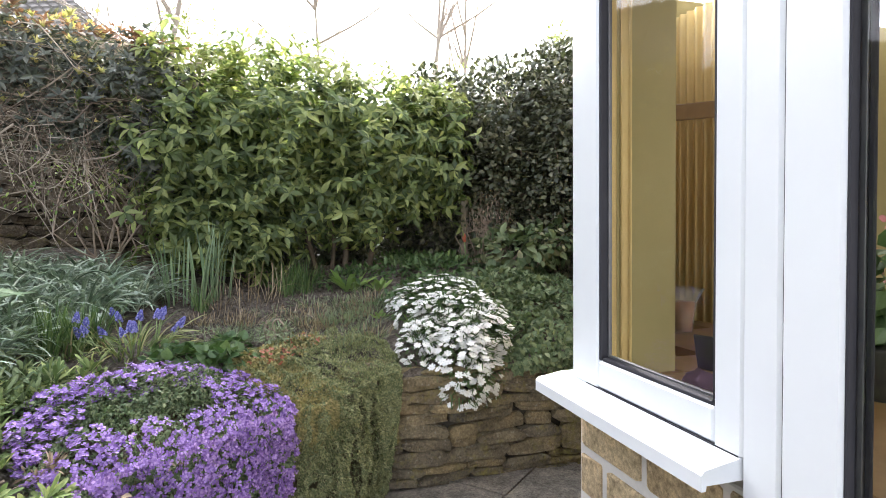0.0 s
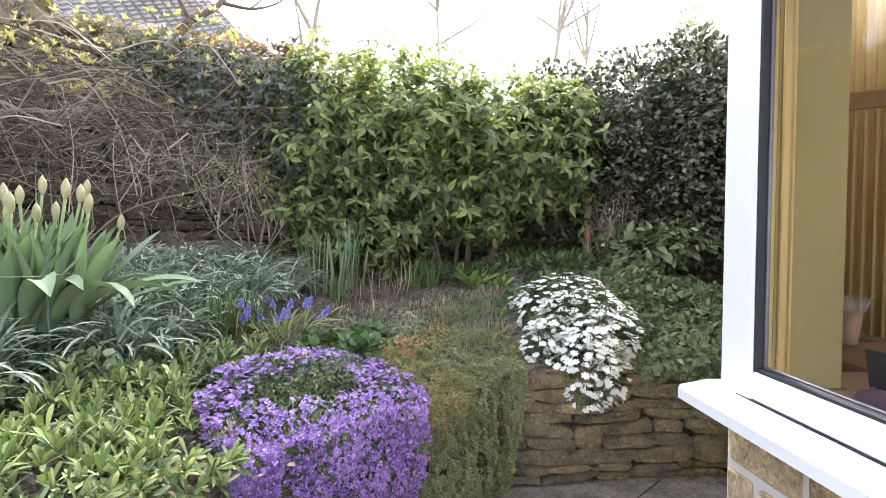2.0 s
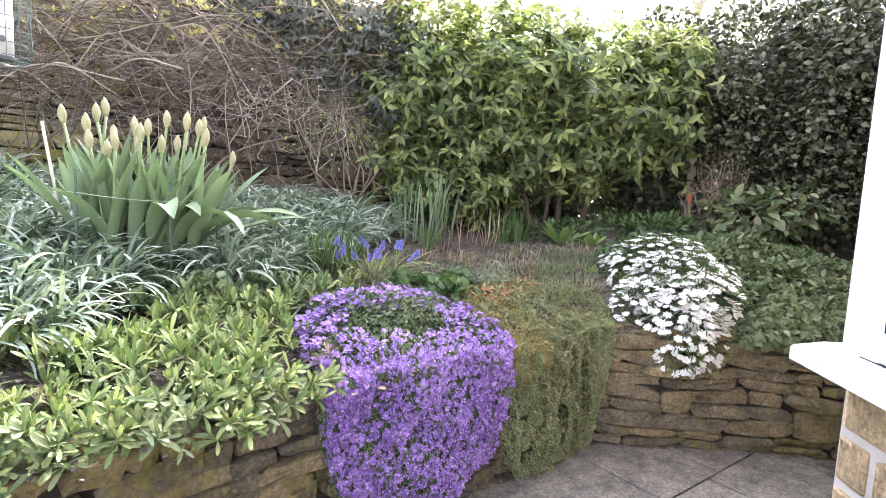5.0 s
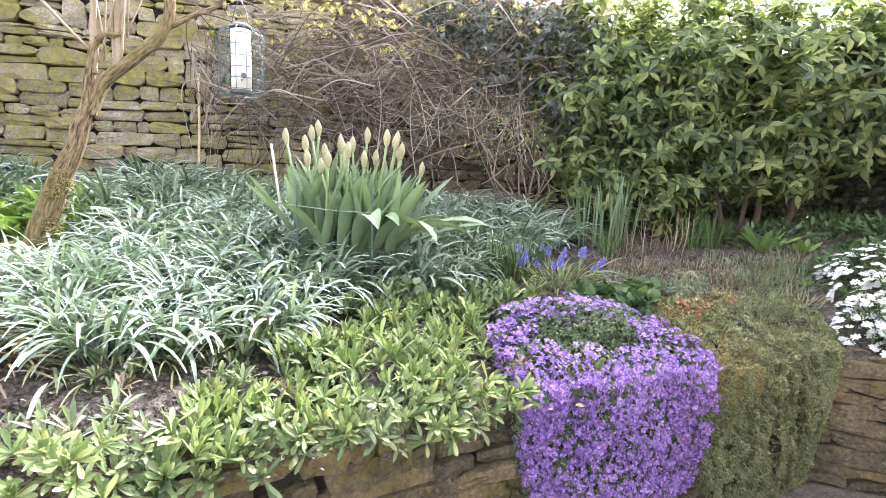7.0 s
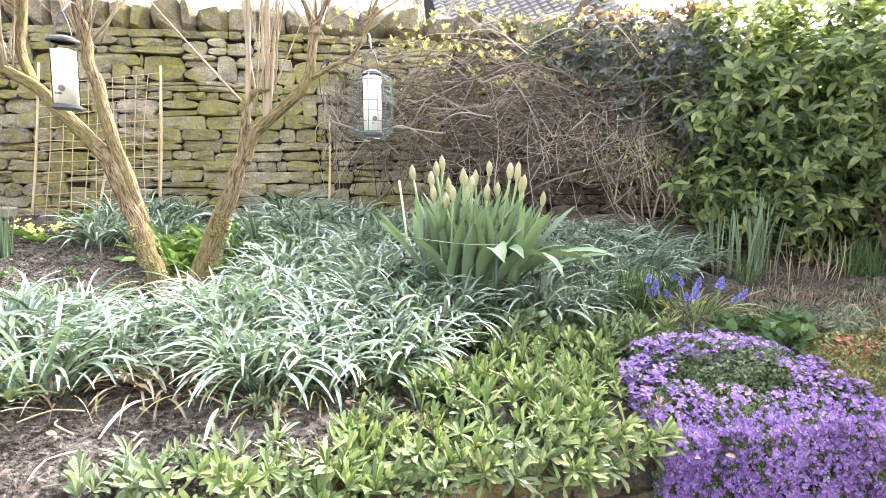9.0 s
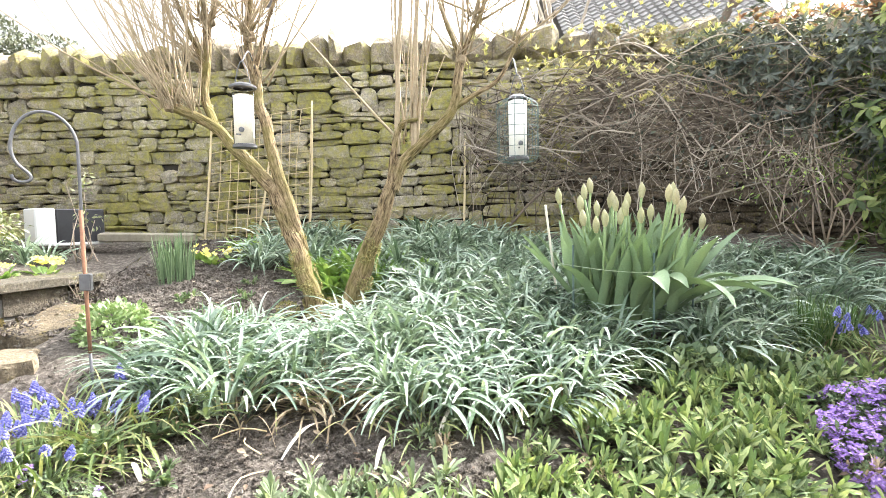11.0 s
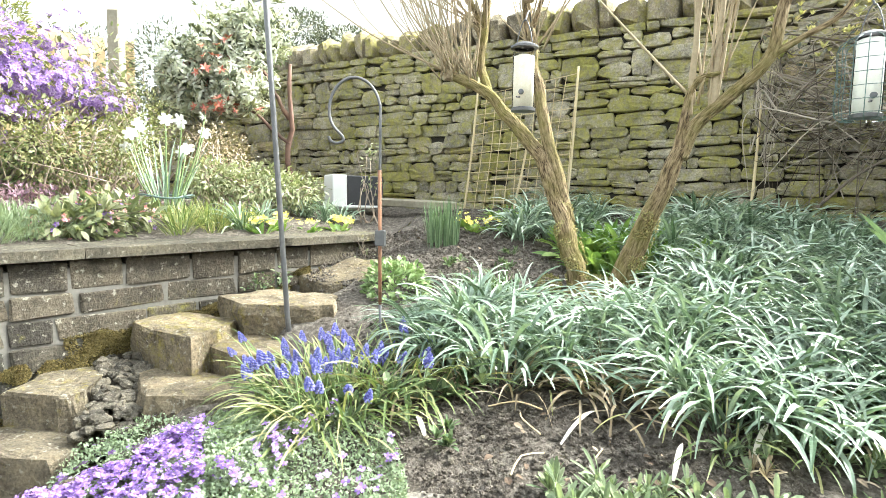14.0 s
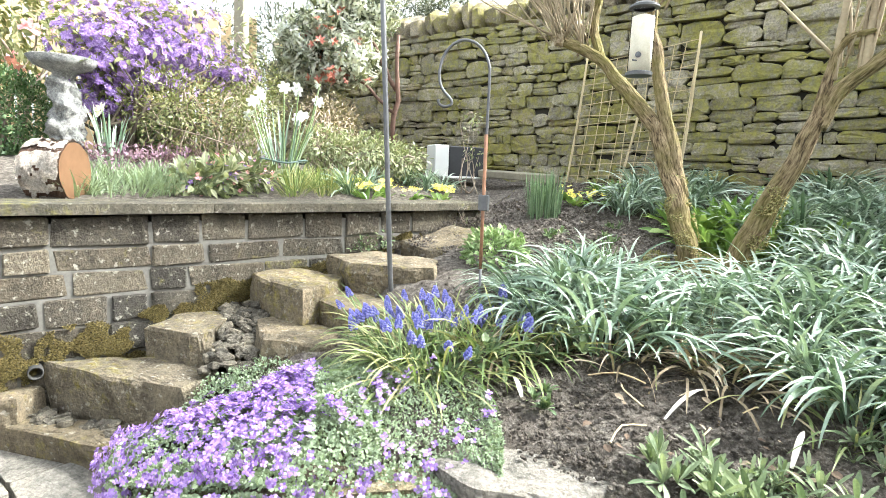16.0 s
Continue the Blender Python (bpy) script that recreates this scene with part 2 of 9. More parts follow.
M["cutwood"] = plain_mat("cut_wood", (0.085, 0.047, 0.025), (0.15, 0.085, 0.046), 14, 0.9, spec=0.1)
M["pouch"] = plain_mat("purple_felt", (0.06, 0.035, 0.05), (0.13, 0.08, 0.11), 60, 0.95, bumps=0.6)
# dark fill between mat leaves, shade put into its colour
M["under"] = plain_mat("leaf_shade_fill", (0.05, 0.042, 0.022), (0.13, 0.11, 0.06), 60, 1.0, bumps=0.8, dist=0.01)
M["pipe"] = plain_mat("clay_pipe", (0.03, 0.029, 0.028), (0.07, 0.067, 0.062), 40, 0.85, spec=0.2)


def soil_mat():
    m, nt, b = nodes_of("garden_soil")
    a, c2, d = noise_tex(nt, 4.0, 4.0), noise_tex(nt, 40.0, 8.0, 0.75), noise_tex(nt, 130.0, 4.0, 0.7)
    c = ramp(nt, c2, [(0.32, (0.038, 0.032, 0.027)), (0.5, (0.112, 0.098, 0.084)), (0.70, (0.28, 0.252, 0.222))])
    c = mixc(nt, 0.5, c, ramp(nt, a, [(0.3, (0.7, 0.66, 0.62)), (0.7, (1.3, 1.28, 1.25))]), "MULTIPLY")
    nt.links.new(c, b.inputs["Base Color"])
    b.inputs["Roughness"].default_value = 1.0
    b.inputs["Specular IOR Level"].default_value = 0.15
    bump(nt, b, mathn(nt, "ADD", c2, mathn(nt, "MULTIPLY", d, 0.6)), 0.9, 0.016)
    return m


M["soil"] = soil_mat()


def glass_mat(name, tint=(1, 1, 1), ior=1.5):
    m, nt, b = nodes_of(name)
    gl = nt.nodes.new("ShaderNodeBsdfGlossy")
    gl.inputs["Roughness"].default_value = 0.01
    tr = nt.nodes.new("ShaderNodeBsdfTransparent")
    tr.inputs["Color"].default_value = (*tint, 1)
    fr = nt.nodes.new("ShaderNodeFresnel")
    fr.inputs["IOR"].default_value = ior
    mx = nt.nodes.new("ShaderNodeMixShader")
    nt.links.new(fr.outputs[0], mx.inputs[0])
    nt.links.new(tr.outputs[0], mx.inputs[1])
    nt.links.new(gl.outputs[0], mx.inputs[2])
    nt.links.new(mx.outputs[0], nt.nodes["Material Output"].inputs["Surface"])
    return m




def frosted(name):
    """Pressed clear glass: mostly see-through, a white sheen on the facets."""
    m, nt, b = nodes_of(name)
    b.inputs["Base Color"].default_value = (0.8, 0.78, 0.74, 1)
    b.inputs["Roughness"].default_value = 0.15
    tr = nt.nodes.new("ShaderNodeBsdfTransparent")
    mx = nt.nodes.new("ShaderNodeMixShader")
    mx.inputs[0].default_value = 0.07
    nt.links.new(tr.outputs[0], mx.inputs[1])
    nt.links.new(b.outputs[0], mx.inputs[2])
    nt.links.new(mx.outputs[0], nt.nodes["Material Output"].inputs["Surface"])
    return m


M["glass"] = glass_mat("window_glass", (0.93, 0.95, 0.93))
M["tumbler"] = frosted("fluted_glass")
M["wax"] = plain_mat("amber_wax", (0.20, 0.066, 0.014), (0.28, 0.10, 0.022), 20, 0.5)
M["acrylic"] = glass_mat("clear_acrylic", (0.97, 0.97, 0.96), 1.12)

L = {}
L["strap"] = leaf_mat("glaucous_strap_leaf", (0.045, 0.10, 0.04), (0.185, 0.275, 0.18), (0.50, 0.595, 0.49), 0.3, 0.16, 0.8)
L["strapdark"] = leaf_mat("green_strap_leaf", (0.03, 0.085, 0.02), (0.085, 0.17, 0.04), (0.20, 0.28, 0.08), 0.4, 0.25)
L["strapyellow"] = leaf_mat("yellowing_strap_leaf", (0.07, 0.13, 0.03), (0.20, 0.27, 0.07), (0.45, 0.40, 0.16), 0.45, 0.3)
L["tulip"] = leaf_mat("tulip_leaf", (0.075, 0.135, 0.06), (0.15, 0.24, 0.11), (0.28, 0.375, 0.205), 0.55, 0.14, 0.25)
L["bud"] = leaf_mat("tulip_bud", (0.25, 0.29, 0.10), (0.38, 0.38, 0.17), (0.50, 0.37, 0.23), 0.5, 0.2)
L["lime"] = leaf_mat("lime_rosette_leaf", (0.075, 0.135, 0.035), (0.19, 0.27, 0.08), (0.40, 0.45, 0.15), 0.9, 0.15, 0.1)
L["limedull"] = leaf_mat("dull_rosette_leaf", (0.085, 0.14, 0.055), (0.18, 0.245, 0.105), (0.35, 0.40, 0.18), 0.9, 0.15, 0.1)
L["greyros"] = leaf_mat("pale_rosette_leaf", (0.12, 0.17, 0.085), (0.20, 0.26, 0.14), (0.33, 0.38, 0.215), 0.8, 0.2, 0.1)
L["laurel"] = leaf_mat("laurel_leaf", (0.035, 0.07, 0.024), (0.14, 0.205, 0.06), (0.40, 0.46, 0.13), 0.42, 0.5)
L["hedge"] = leaf_mat("dark_hedge_leaf", (0.026, 0.036, 0.017), (0.065, 0.08, 0.04), (0.18, 0.18, 0.10), 0.35, 0.15)
L["dusk"] = leaf_mat("purple_green_leaf", (0.035, 0.046, 0.038), (0.078, 0.096, 0.076), (0.17, 0.18, 0.14), 0.4, 0.2)
L["mat"] = leaf_mat("trailing_mat_leaf", (0.075, 0.105, 0.032), (0.18, 0.215, 0.078), (0.38, 0.38, 0.165), 0.6, 0.2, patch=5.0)
L["matgold"] = leaf_mat("golden_mat_leaf", (0.12, 0.125, 0.03), (0.26, 0.235, 0.06), (0.42, 0.32, 0.11), 0.7, 0.2, patch=6.0)
L["aubleaf"] = leaf_mat("aubrieta_leaf", (0.05, 0.095, 0.035), (0.12, 0.185, 0.075), (0.25, 0.31, 0.14), 0.6, 0.25)
L["greyleaf"] = leaf_mat("grey_green_leaf", (0.17, 0.23, 0.13), (0.235, 0.305, 0.18), (0.32, 0.39, 0.245), 0.9, 0.25, 0.1)
L["fresh"] = leaf_mat("fresh_green_leaf", (0.09, 0.19, 0.03), (0.20, 0.34, 0.06), (0.38, 0.50, 0.12), 0.45, 0.35)
L["moss"] = leaf_mat("ochre_moss", (0.045, 0.036, 0.009), (0.115, 0.088, 0.02), (0.21, 0.16, 0.042), 0.9, 0.1, 0.1, patch=9.0)
L["mid"] = leaf_mat("mid_green_leaf", (0.03, 0.08, 0.02), (0.07, 0.15, 0.04), (0.15, 0.24, 0.075), 0.45, 0.3)
L["olive"] = leaf_mat("olive_yellow_leaf", (0.08, 0.095, 0.025), (0.155, 0.165, 0.045), (0.27, 0.265, 0.095), 0.5, 0.3)
L["cream"] = leaf_mat("cream_edged_leaf", (0.11, 0.14, 0.05), (0.22, 0.245, 0.11), (0.43, 0.43, 0.25), 0.5, 0.3)
L["pieriswhite"] = leaf_mat("pieris_flower", (0.34, 0.36, 0.27), (0.52, 0.53, 0.43), (0.68, 0.68, 0.60), 0.6, 0.3)
L["pieris"] = leaf_mat("pieris_leaf", (0.045, 0.06, 0.028), (0.11, 0.125, 0.06), (0.22, 0.22, 0.12), 0.5, 0.25)
L["red"] = leaf_mat("red_shoot", (0.30, 0.06, 0.04), (0.45, 0.11, 0.07), (0.58, 0.21, 0.14), 0.5, 0.3)
L["scarlet"] = leaf_mat("scarlet_flower", (0.62, 0.07, 0.04), (0.75, 0.11, 0.06), (0.82, 0.20, 0.12), 0.5, 0.3)
L["paleleaf"] = leaf_mat("pale_yellow_leaf", (0.13, 0.17, 0.04), (0.24, 0.29, 0.075), (0.38, 0.42, 0.14), 0.6, 0.22)
L["sedum"] = leaf_mat("sedum_leaf", (0.12, 0.20, 0.06), (0.22, 0.33, 0.11), (0.36, 0.46, 0.20), 0.6, 0.15, 0.2)
L["purple"] = leaf_mat("aubrieta_flower", (0.16, 0.065, 0.35), (0.30, 0.155, 0.56), (0.50, 0.32, 0.76), 0.6, 0.25)
L["lilac"] = leaf_mat("rhododendron_flower", (0.16, 0.065, 0.33), (0.29, 0.15, 0.50), (0.48, 0.33, 0.70), 0.6, 0.16)
L["white"] = leaf_mat("white_flower", (0.74, 0.75, 0.74), (0.82, 0.82, 0.81), (0.86, 0.86, 0.86), 0.6, 0.06)
L["blue"] = leaf_mat("muscari_flower", (0.08, 0.085, 0.42), (0.19, 0.19, 0.66), (0.40, 0.38, 0.85), 0.6, 0.2)
L["yellow"] = leaf_mat("yellow_flower", (0.75, 0.60, 0.03), (0.85, 0.72, 0.06), (0.90, 0.80, 0.18), 0.6, 0.3)
L["pink"] = leaf_mat("pink_flower", (0.62, 0.16, 0.22), (0.78, 0.30, 0.34), (0.85, 0.46, 0.48), 0.6, 0.3)
L["mauve"] = leaf_mat("mauve_leaf", (0.10, 0.05, 0.08), (0.22, 0.11, 0.17), (0.36, 0.22, 0.29), 0.6, 0.25)
L["stem"] = leaf_mat("green_stem", (0.12, 0.20, 0.05), (0.20, 0.30, 0.09), (0.30, 0.40, 0.14), 0.5, 0.1)
L["shootbud"] = leaf_mat("opening_bud", (0.27, 0.29, 0.07), (0.46, 0.43, 0.13), (0.62, 0.47, 0.24), 0.6, 0.35)
L["litter"] = leaf_mat("dead_leaf_litter", (0.07, 0.045, 0.03), (0.17, 0.115, 0.075), (0.38, 0.30, 0.20), 0.9, 0.05, 0.15)
L["vine"] = leaf_mat("woody_vine", (0.06, 0.044, 0.032), (0.18, 0.142, 0.105), (0.50, 0.43, 0.34), 0.9, 0.02, 0.2)
L["russet"] = leaf_mat("russet_young_leaf", (0.15, 0.06, 0.045), (0.27, 0.13, 0.09), (0.40, 0.23, 0.16), 0.45, 0.3)
L["paleyellow"] = leaf_mat("pale_yellow_flower", (0.72, 0.68, 0.42), (0.80, 0.77, 0.52), (0.85, 0.83, 0.62), 0.6, 0.2)
L["drystem"] = leaf_mat("dead_stem", (0.16, 0.11, 0.06), (0.32, 0.24, 0.14), (0.52, 0.42, 0.28), 0.8, 0.15)


# ---- mesh helpers ----
rng = np.random.default_rng(7)


def mesh_of(name, verts, faces, mat, smooth=False):
    me = bpy.data.meshes.new(name)
    me.from_pydata(np.asarray(verts, float).tolist(), [], faces.tolist() if isinstance(faces, np.ndarray) else faces)
    for m in mat if isinstance(mat, (list, tuple)) else [mat]:
        me.materials.append(m)
    if smooth:
        me.shade_smooth()
    return me


def part(name, data, material=None, parent=None, label=""):
    """One mesh object under a thing or under a part; data is a bmesh or a finished mesh."""
    if isinstance(data, bmesh.types.BMesh):
        me = bpy.data.meshes.new(name)
        data.to_mesh(me)
        data.free()
        data = me
    if material and not data.materials:
        data.materials.append(material)
    ob = new(name, data)
    if parent:
        ob.parent = parent
    return tagged(ob, label)


def thing(name, place, label, category, group="", kind=""):
    ob = new(name)
    ob.location = place
    ob.empty_display_size = 0.05
    return tagged(ob, label, category, group, kind)


def box_bm(size, at=(0, 0, 0), bevel=0.0, rot=None, bm=None, seg=1):
    bm2 = bmesh.new()
    bmesh.ops.create_cube(bm2, size=1.0)
    bmesh.ops.scale(bm2, vec=size, verts=bm2.verts)
    if bevel:
        bmesh.ops.bevel(bm2, geom=bm2.edges[:], offset=bevel, segments=seg, affect="EDGES", profile=0.6)
    if rot is not None:
        bmesh.ops.transform(bm2, matrix=rot, verts=bm2.verts)
    bmesh.ops.translate(bm2, vec=at, verts=bm2.verts)
    if bm is None:
        return bm2
    me = bpy.data.meshes.new("tmp")
    bm2.to_mesh(me)
    bm2.free()
    bm.from_mesh(me)
    bpy.data.meshes.remove(me)
    return bm


def tube(points, radii, sides=7, wobble=0.0, caps=True):
    """Vertices and faces of a tapered tube along points."""
    p = np.asarray(points, float)
    r = np.broadcast_to(np.asarray(radii, float), (len(p),))
    tan = np.gradient(p, axis=0)
    tan /= np.linalg.norm(tan, axis=1)[:, None] + 1e-9
    ref = np.array([0.31, 0.17, 0.93])
    a = np.cross(tan, ref)
    a /= np.linalg.norm(a, axis=1)[:, None] + 1e-9
    for q in range(1, len(p)):
        a[q] = a[q - 1] - tan[q] * np.dot(a[q - 1], tan[q])
        a[q] /= np.linalg.norm(a[q]) + 1e-9
    b = np.cross(tan, a)
    ang = np.linspace(0, 2 * np.pi, sides, endpoint=False)
    ring = np.cos(ang)[None, :, None] * a[:, None] + np.sin(ang)[None, :, None] * b[:, None]
    rr = r[:, None, None] * (1 + wobble * (rng.random((len(p), sides, 1)) - 0.5) * 2)
    v = (p[:, None] + ring * rr).reshape(-1, 3)
    f = []
    for i in range(len(p) - 1):
        for j in range(sides):
            k = (j + 1) % sides
            f.append((i * sides + j, i * sides + k, (i + 1) * sides + k, (i + 1) * sides + j))
    if caps:
        f.append(tuple(range(sides))[::-1])
        f.append(tuple((len(p) - 1) * sides + j for j in range(sides)))
    return v, f


def join(parts):
    vs, fs, o = [], [], 0
    for v, f in parts:
        vs.append(np.asarray(v))
        fs += [tuple(i + o for i in q) for q in f]
        o += len(v)
    return np.concatenate(vs), fs


def smooth_line(pts, n):
    """Catmull-Rom through pts, n points."""
    p = np.asarray(pts, float)
    if len(p) == 2:
        t = np.linspace(0, 1, n)[:, None]
        return p[0] * (1 - t) + p[1] * t
    q = np.concatenate([[2 * p[0] - p[1]], p, [2 * p[-1] - p[-2]]])
    out = []
    for u in np.linspace(0, len(p) - 1 - 1e-6, n):
        i = int(u)
        t = u - i
        a, b, c, d = q[i : i + 4]
        out.append(0.5 * (2 * b + (c - a) * t + (2 * a - 5 * b + 4 * c - d) * t * t + (3 * b - a - 3 * c + d) * t**3))
    return np.array(out)


def even_line(pts, step):
    """Points at even steps along a smooth line."""
    fine = smooth_line(pts, 40 * len(pts))
    s = np.r_[0, np.cumsum(np.linalg.norm(np.diff(fine, axis=0), axis=1))]
    u = np.linspace(0, s[-1], max(2, int(s[-1] / step) + 1))
    return np.stack([np.interp(u, s, fine[:, k]) for k in range(fine.shape[1])], 1), u


# ---- the lie of the land ----
PATIO = 0.15
EDGE = [(-2.55, 3.1), (-2.2, 2.55), (-1.95, 2.15), (-1.97, 1.7), (-2.16, 1.32), (-2.22, 1.02), (-1.95, 0.9), (-1.5, 1.10), (-1.2, 1.33), (-0.4, 1.52), (0.1, 1.6), (0.8, 1.71), (1.3, 1.72), (1.75, 1.73), (2.1, 1.78), (2.35, 1.58), (2.8, 1.22), (3.2, 0.75), (3.42, 0.1), (3.5, -1.2)]
EX = np.array([-9, -2.1, -1.2, -0.4, 0.8, 1.75, 2.1, 2.4, 2.8, 3.2, 3.6, 9])
EY = np.array([1.1, 1.1, 1.33, 1.52, 1.71, 1.73, 1.75, 1.55, 1.22, 0.75, 0.2, 0.2])
BLOCK_A, BLOCK_B = np.array((-2.54, 3.15)), np.array((-3.75, -1.6))
CAP_Z = 1.302
_bd = (BLOCK_B - BLOCK_A) / np.linalg.norm(BLOCK_B - BLOCK_A)
BLOCK_OUT = np.array((-_bd[1], _bd[0]))


def patio_z(x):
    return PATIO + 0.15 * np.clip((-np.asarray(x) - 0.6) / 1.4, 0, 1) + 0.11 * np.clip((-np.asarray(x) - 2.1) / 0.6, 0, 1)


def ground(x, y):
    """Height of the planted ground."""
    x, y = np.asarray(x, float), np.asarray(y, float)
    low = np.clip(0.79 + 0.205 * (y - np.interp(x, EX, EY)), 0.76, 1.44)
    low = np.where(x > 2.2, np.clip(low, 0.76, 1.22), low)
    low = low - 0.10 * np.clip((-x - 1.68) / 0.35, 0, 1) * np.clip((2.1 - y) / 0.3, 0, 1)
    low = low - 0.09 * np.exp(-((x + 1.2) ** 2 + (y - 3.05) ** 2) / 0.3)
    behind = -((x - BLOCK_A[0]) * BLOCK_OUT[0] + (y - BLOCK_A[1]) * BLOCK_OUT[1])
    up = 1.245 + 0.17 * np.clip(behind, 0, 1.2) + 0.04 * np.clip(behind - 1.2, 0, 4)
    k = np.clip(behind / 0.25 + 0.5, 0, 1) * np.clip((-x - 2.3) / 0.3, 0, 1)
    return low * (1 - k) + np.maximum(low * 0 + up, np.minimum(low, 1.42) * (y > 3.4)) * k


def bumps(x, y, amp=0.02, scale=6.0):
    return np.array([amp * noise.fractal(Vector((float(a) * scale, float(b) * scale, 3.3)), 1.0, 2.0, 4) for a, b in zip(np.ravel(x), np.ravel(y))]).reshape(np.shape(x))


# wide ground sheet to the horizon, below everything
gm = mesh_of("ground", [(-900, -900, -0.06), (900, -900, -0.06), (900, 900, -0.06), (-900, 900, -0.06)], [(0, 1, 2, 3)], M["soil"])
tagged(new("ground", gm), "dark bare earth beyond the garden", "ground", kind="structure")

# planted soil: strips from the retaining edge back to the boundary
edge_pts, edge_s = even_line(EDGE, 0.035)


def back_of(p):
    x, y = p
    if x < 2.6:
        return (-2.95 + (x + 2.55) * 1.7 if x < -1.9 else np.interp(x, [-1.9, 2.6], [-1.85, 4.9]), 4.72)
    return (5.35, np.interp(x, [2.6, 3.5], [4.72, -1.3]))


ns = 46
soil_v, soil_f = [], []
for p in edge_pts:
    q = np.array(back_of(p))
    t = np.linspace(0, 1, ns)[:, None] ** 1.25
    soil_v.append(p * (1 - t) + q * t)
soil_v = np.array(soil_v)
zz = ground(soil_v[..., 0], soil_v[..., 1]) + bumps(soil_v[..., 0], soil_v[..., 1], 0.022, 7.0) + bumps(soil_v[..., 0], soil_v[..., 1], 0.008, 30.0)
zz[:, 0] -= 0.08
zz[:, 1] -= 0.05
zz[:, 2:4] -= 0.02
n0 = len(edge_pts)
idx = np.arange(n0 * ns).reshape(n0, ns)
soil_f = np.stack([idx[:-1, :-1], idx[1:, :-1], idx[1:, 1:], idx[:-1, 1:]], -1).reshape(-1, 4)
soil = new("soil_bed", mesh_of("soil_bed", np.concatenate([soil_v, zz[..., None]], -1).reshape(-1, 3), soil_f, M["soil"], True))
tagged(soil, "dark crumbly earth of the raised flower bed", "soil", kind="structure")

# upper bed behind the block wall
uv = []
nu, nw = 70, 46
for i in range(nu):
    a = BLOCK_A * (1 - i / (nu - 1)) + BLOCK_B * (i / (nu - 1)) - BLOCK_OUT * 0.04
    b = np.array((-2.95, 4.72)) * (1 - i / (nu - 1)) + np.array((-9.5, 3.2)) * (i / (nu - 1))
    t = np.linspace(0, 1, nw)[:, None]
    uv.append(a * (1 - t) + b * t)
uv = np.array(uv)
uz = ground(uv[..., 0], uv[..., 1]) + bumps(uv[..., 0], uv[..., 1], 0.02, 7.0)
idx = np.arange(nu * nw).reshape(nu, nw)
uf = np.stack([idx[:-1, :-1], idx[:-1, 1:], idx[1:, 1:], idx[1:, :-1]], -1).reshape(-1, 4)
tagged(new("soil_upper_bed", mesh_of("soil_upper_bed", np.concatenate([uv, uz[..., None]], -1).reshape(-1, 3), uf, M["soil"], True)), "dark earth of the upper bed behind the block wall", "soil", kind="structure")

# bank of earth and rubble under the steps
bank_v = []
for i in range(24):
    t = i / 23
    a = np.array((-2.75, 0.5)) * (1 - t) + np.array((-2.1, 2.75)) * t
    for j in range(14):
        u = j / 13 - 0.5
        p = a + np.array((0.95, -0.3)) * u * (1.25 + 0.2 * t)
        bank_v.append((p[0], p[1], np.interp(t, [0, 0.15, 0.22, 0.3, 0.4, 0.5, 0.6, 0.72, 0.85, 1], [0.12, 0.19, 0.26, 0.36, 0.47, 0.56, 0.66, 0.76, 0.90, 1.06]) + 0.012 * noise.noise(Vector((p[0] * 9, p[1] * 9, 1)))))
idx = np.arange(24 * 14).reshape(24, 14)
bf = np.stack([idx[:-1, :-1], idx[:-1, 1:], idx[1:, 1:], idx[1:, :-1]], -1).reshape(-1, 4)
tagged(new("soil_bank", mesh_of("soil_bank", bank_v, bf, M["soil"], True)), "earth bank packed under the stone steps", "soil", kind="structure")

# patio sheet under the flags
pv = [(x, y, float(patio_z(x)) - 0.03) for x in np.linspace(-8, 6, 29) for y in (-5, 4.2)]
pf = [(2 * i, 2 * i + 2, 2 * i + 3, 2 * i + 1) for i in range(28)]
patio = tagged(new("patio", mesh_of("patio", pv, pf, M["old_mortar"])), "stone flagged patio with sandy joints", "patio", kind="structure")


# ---- stones ----
def stone_meshes(n, mat, jitter=0.07, bevel=0.12, seed=1, soft=False):
    out = []
    r = random.Random(seed)
    for i in range(n):
        bm = box_bm((1, 1, 1), bevel=bevel)
        shift = {(a, b, c): Vector((0.45 * r.uniform(-1, 1), 0.3 * r.uniform(-1, 1), r.uniform(-1, 1))) * jitter for a in (0, 1) for b in (0, 1) for c in (0, 1)}
        for v in bm.verts:
            v.co += shift[(v.co.x > 0, v.co.y > 0, v.co.z > 0)] + Vector((r.uniform(-1, 1), 0.6 * r.uniform(-1, 1), r.uniform(-1, 1))) * jitter * 0.42
        bmesh.ops.triangulate(bm, faces=[f for f in bm.faces if len(f.verts) > 4])
        me = bpy.data.meshes.new("stone")
        bm.to_mesh(me)
        bm.free()
        me.materials.append(mat)
        if soft:
            me.shade_smooth()
        out.append(me)
    return out


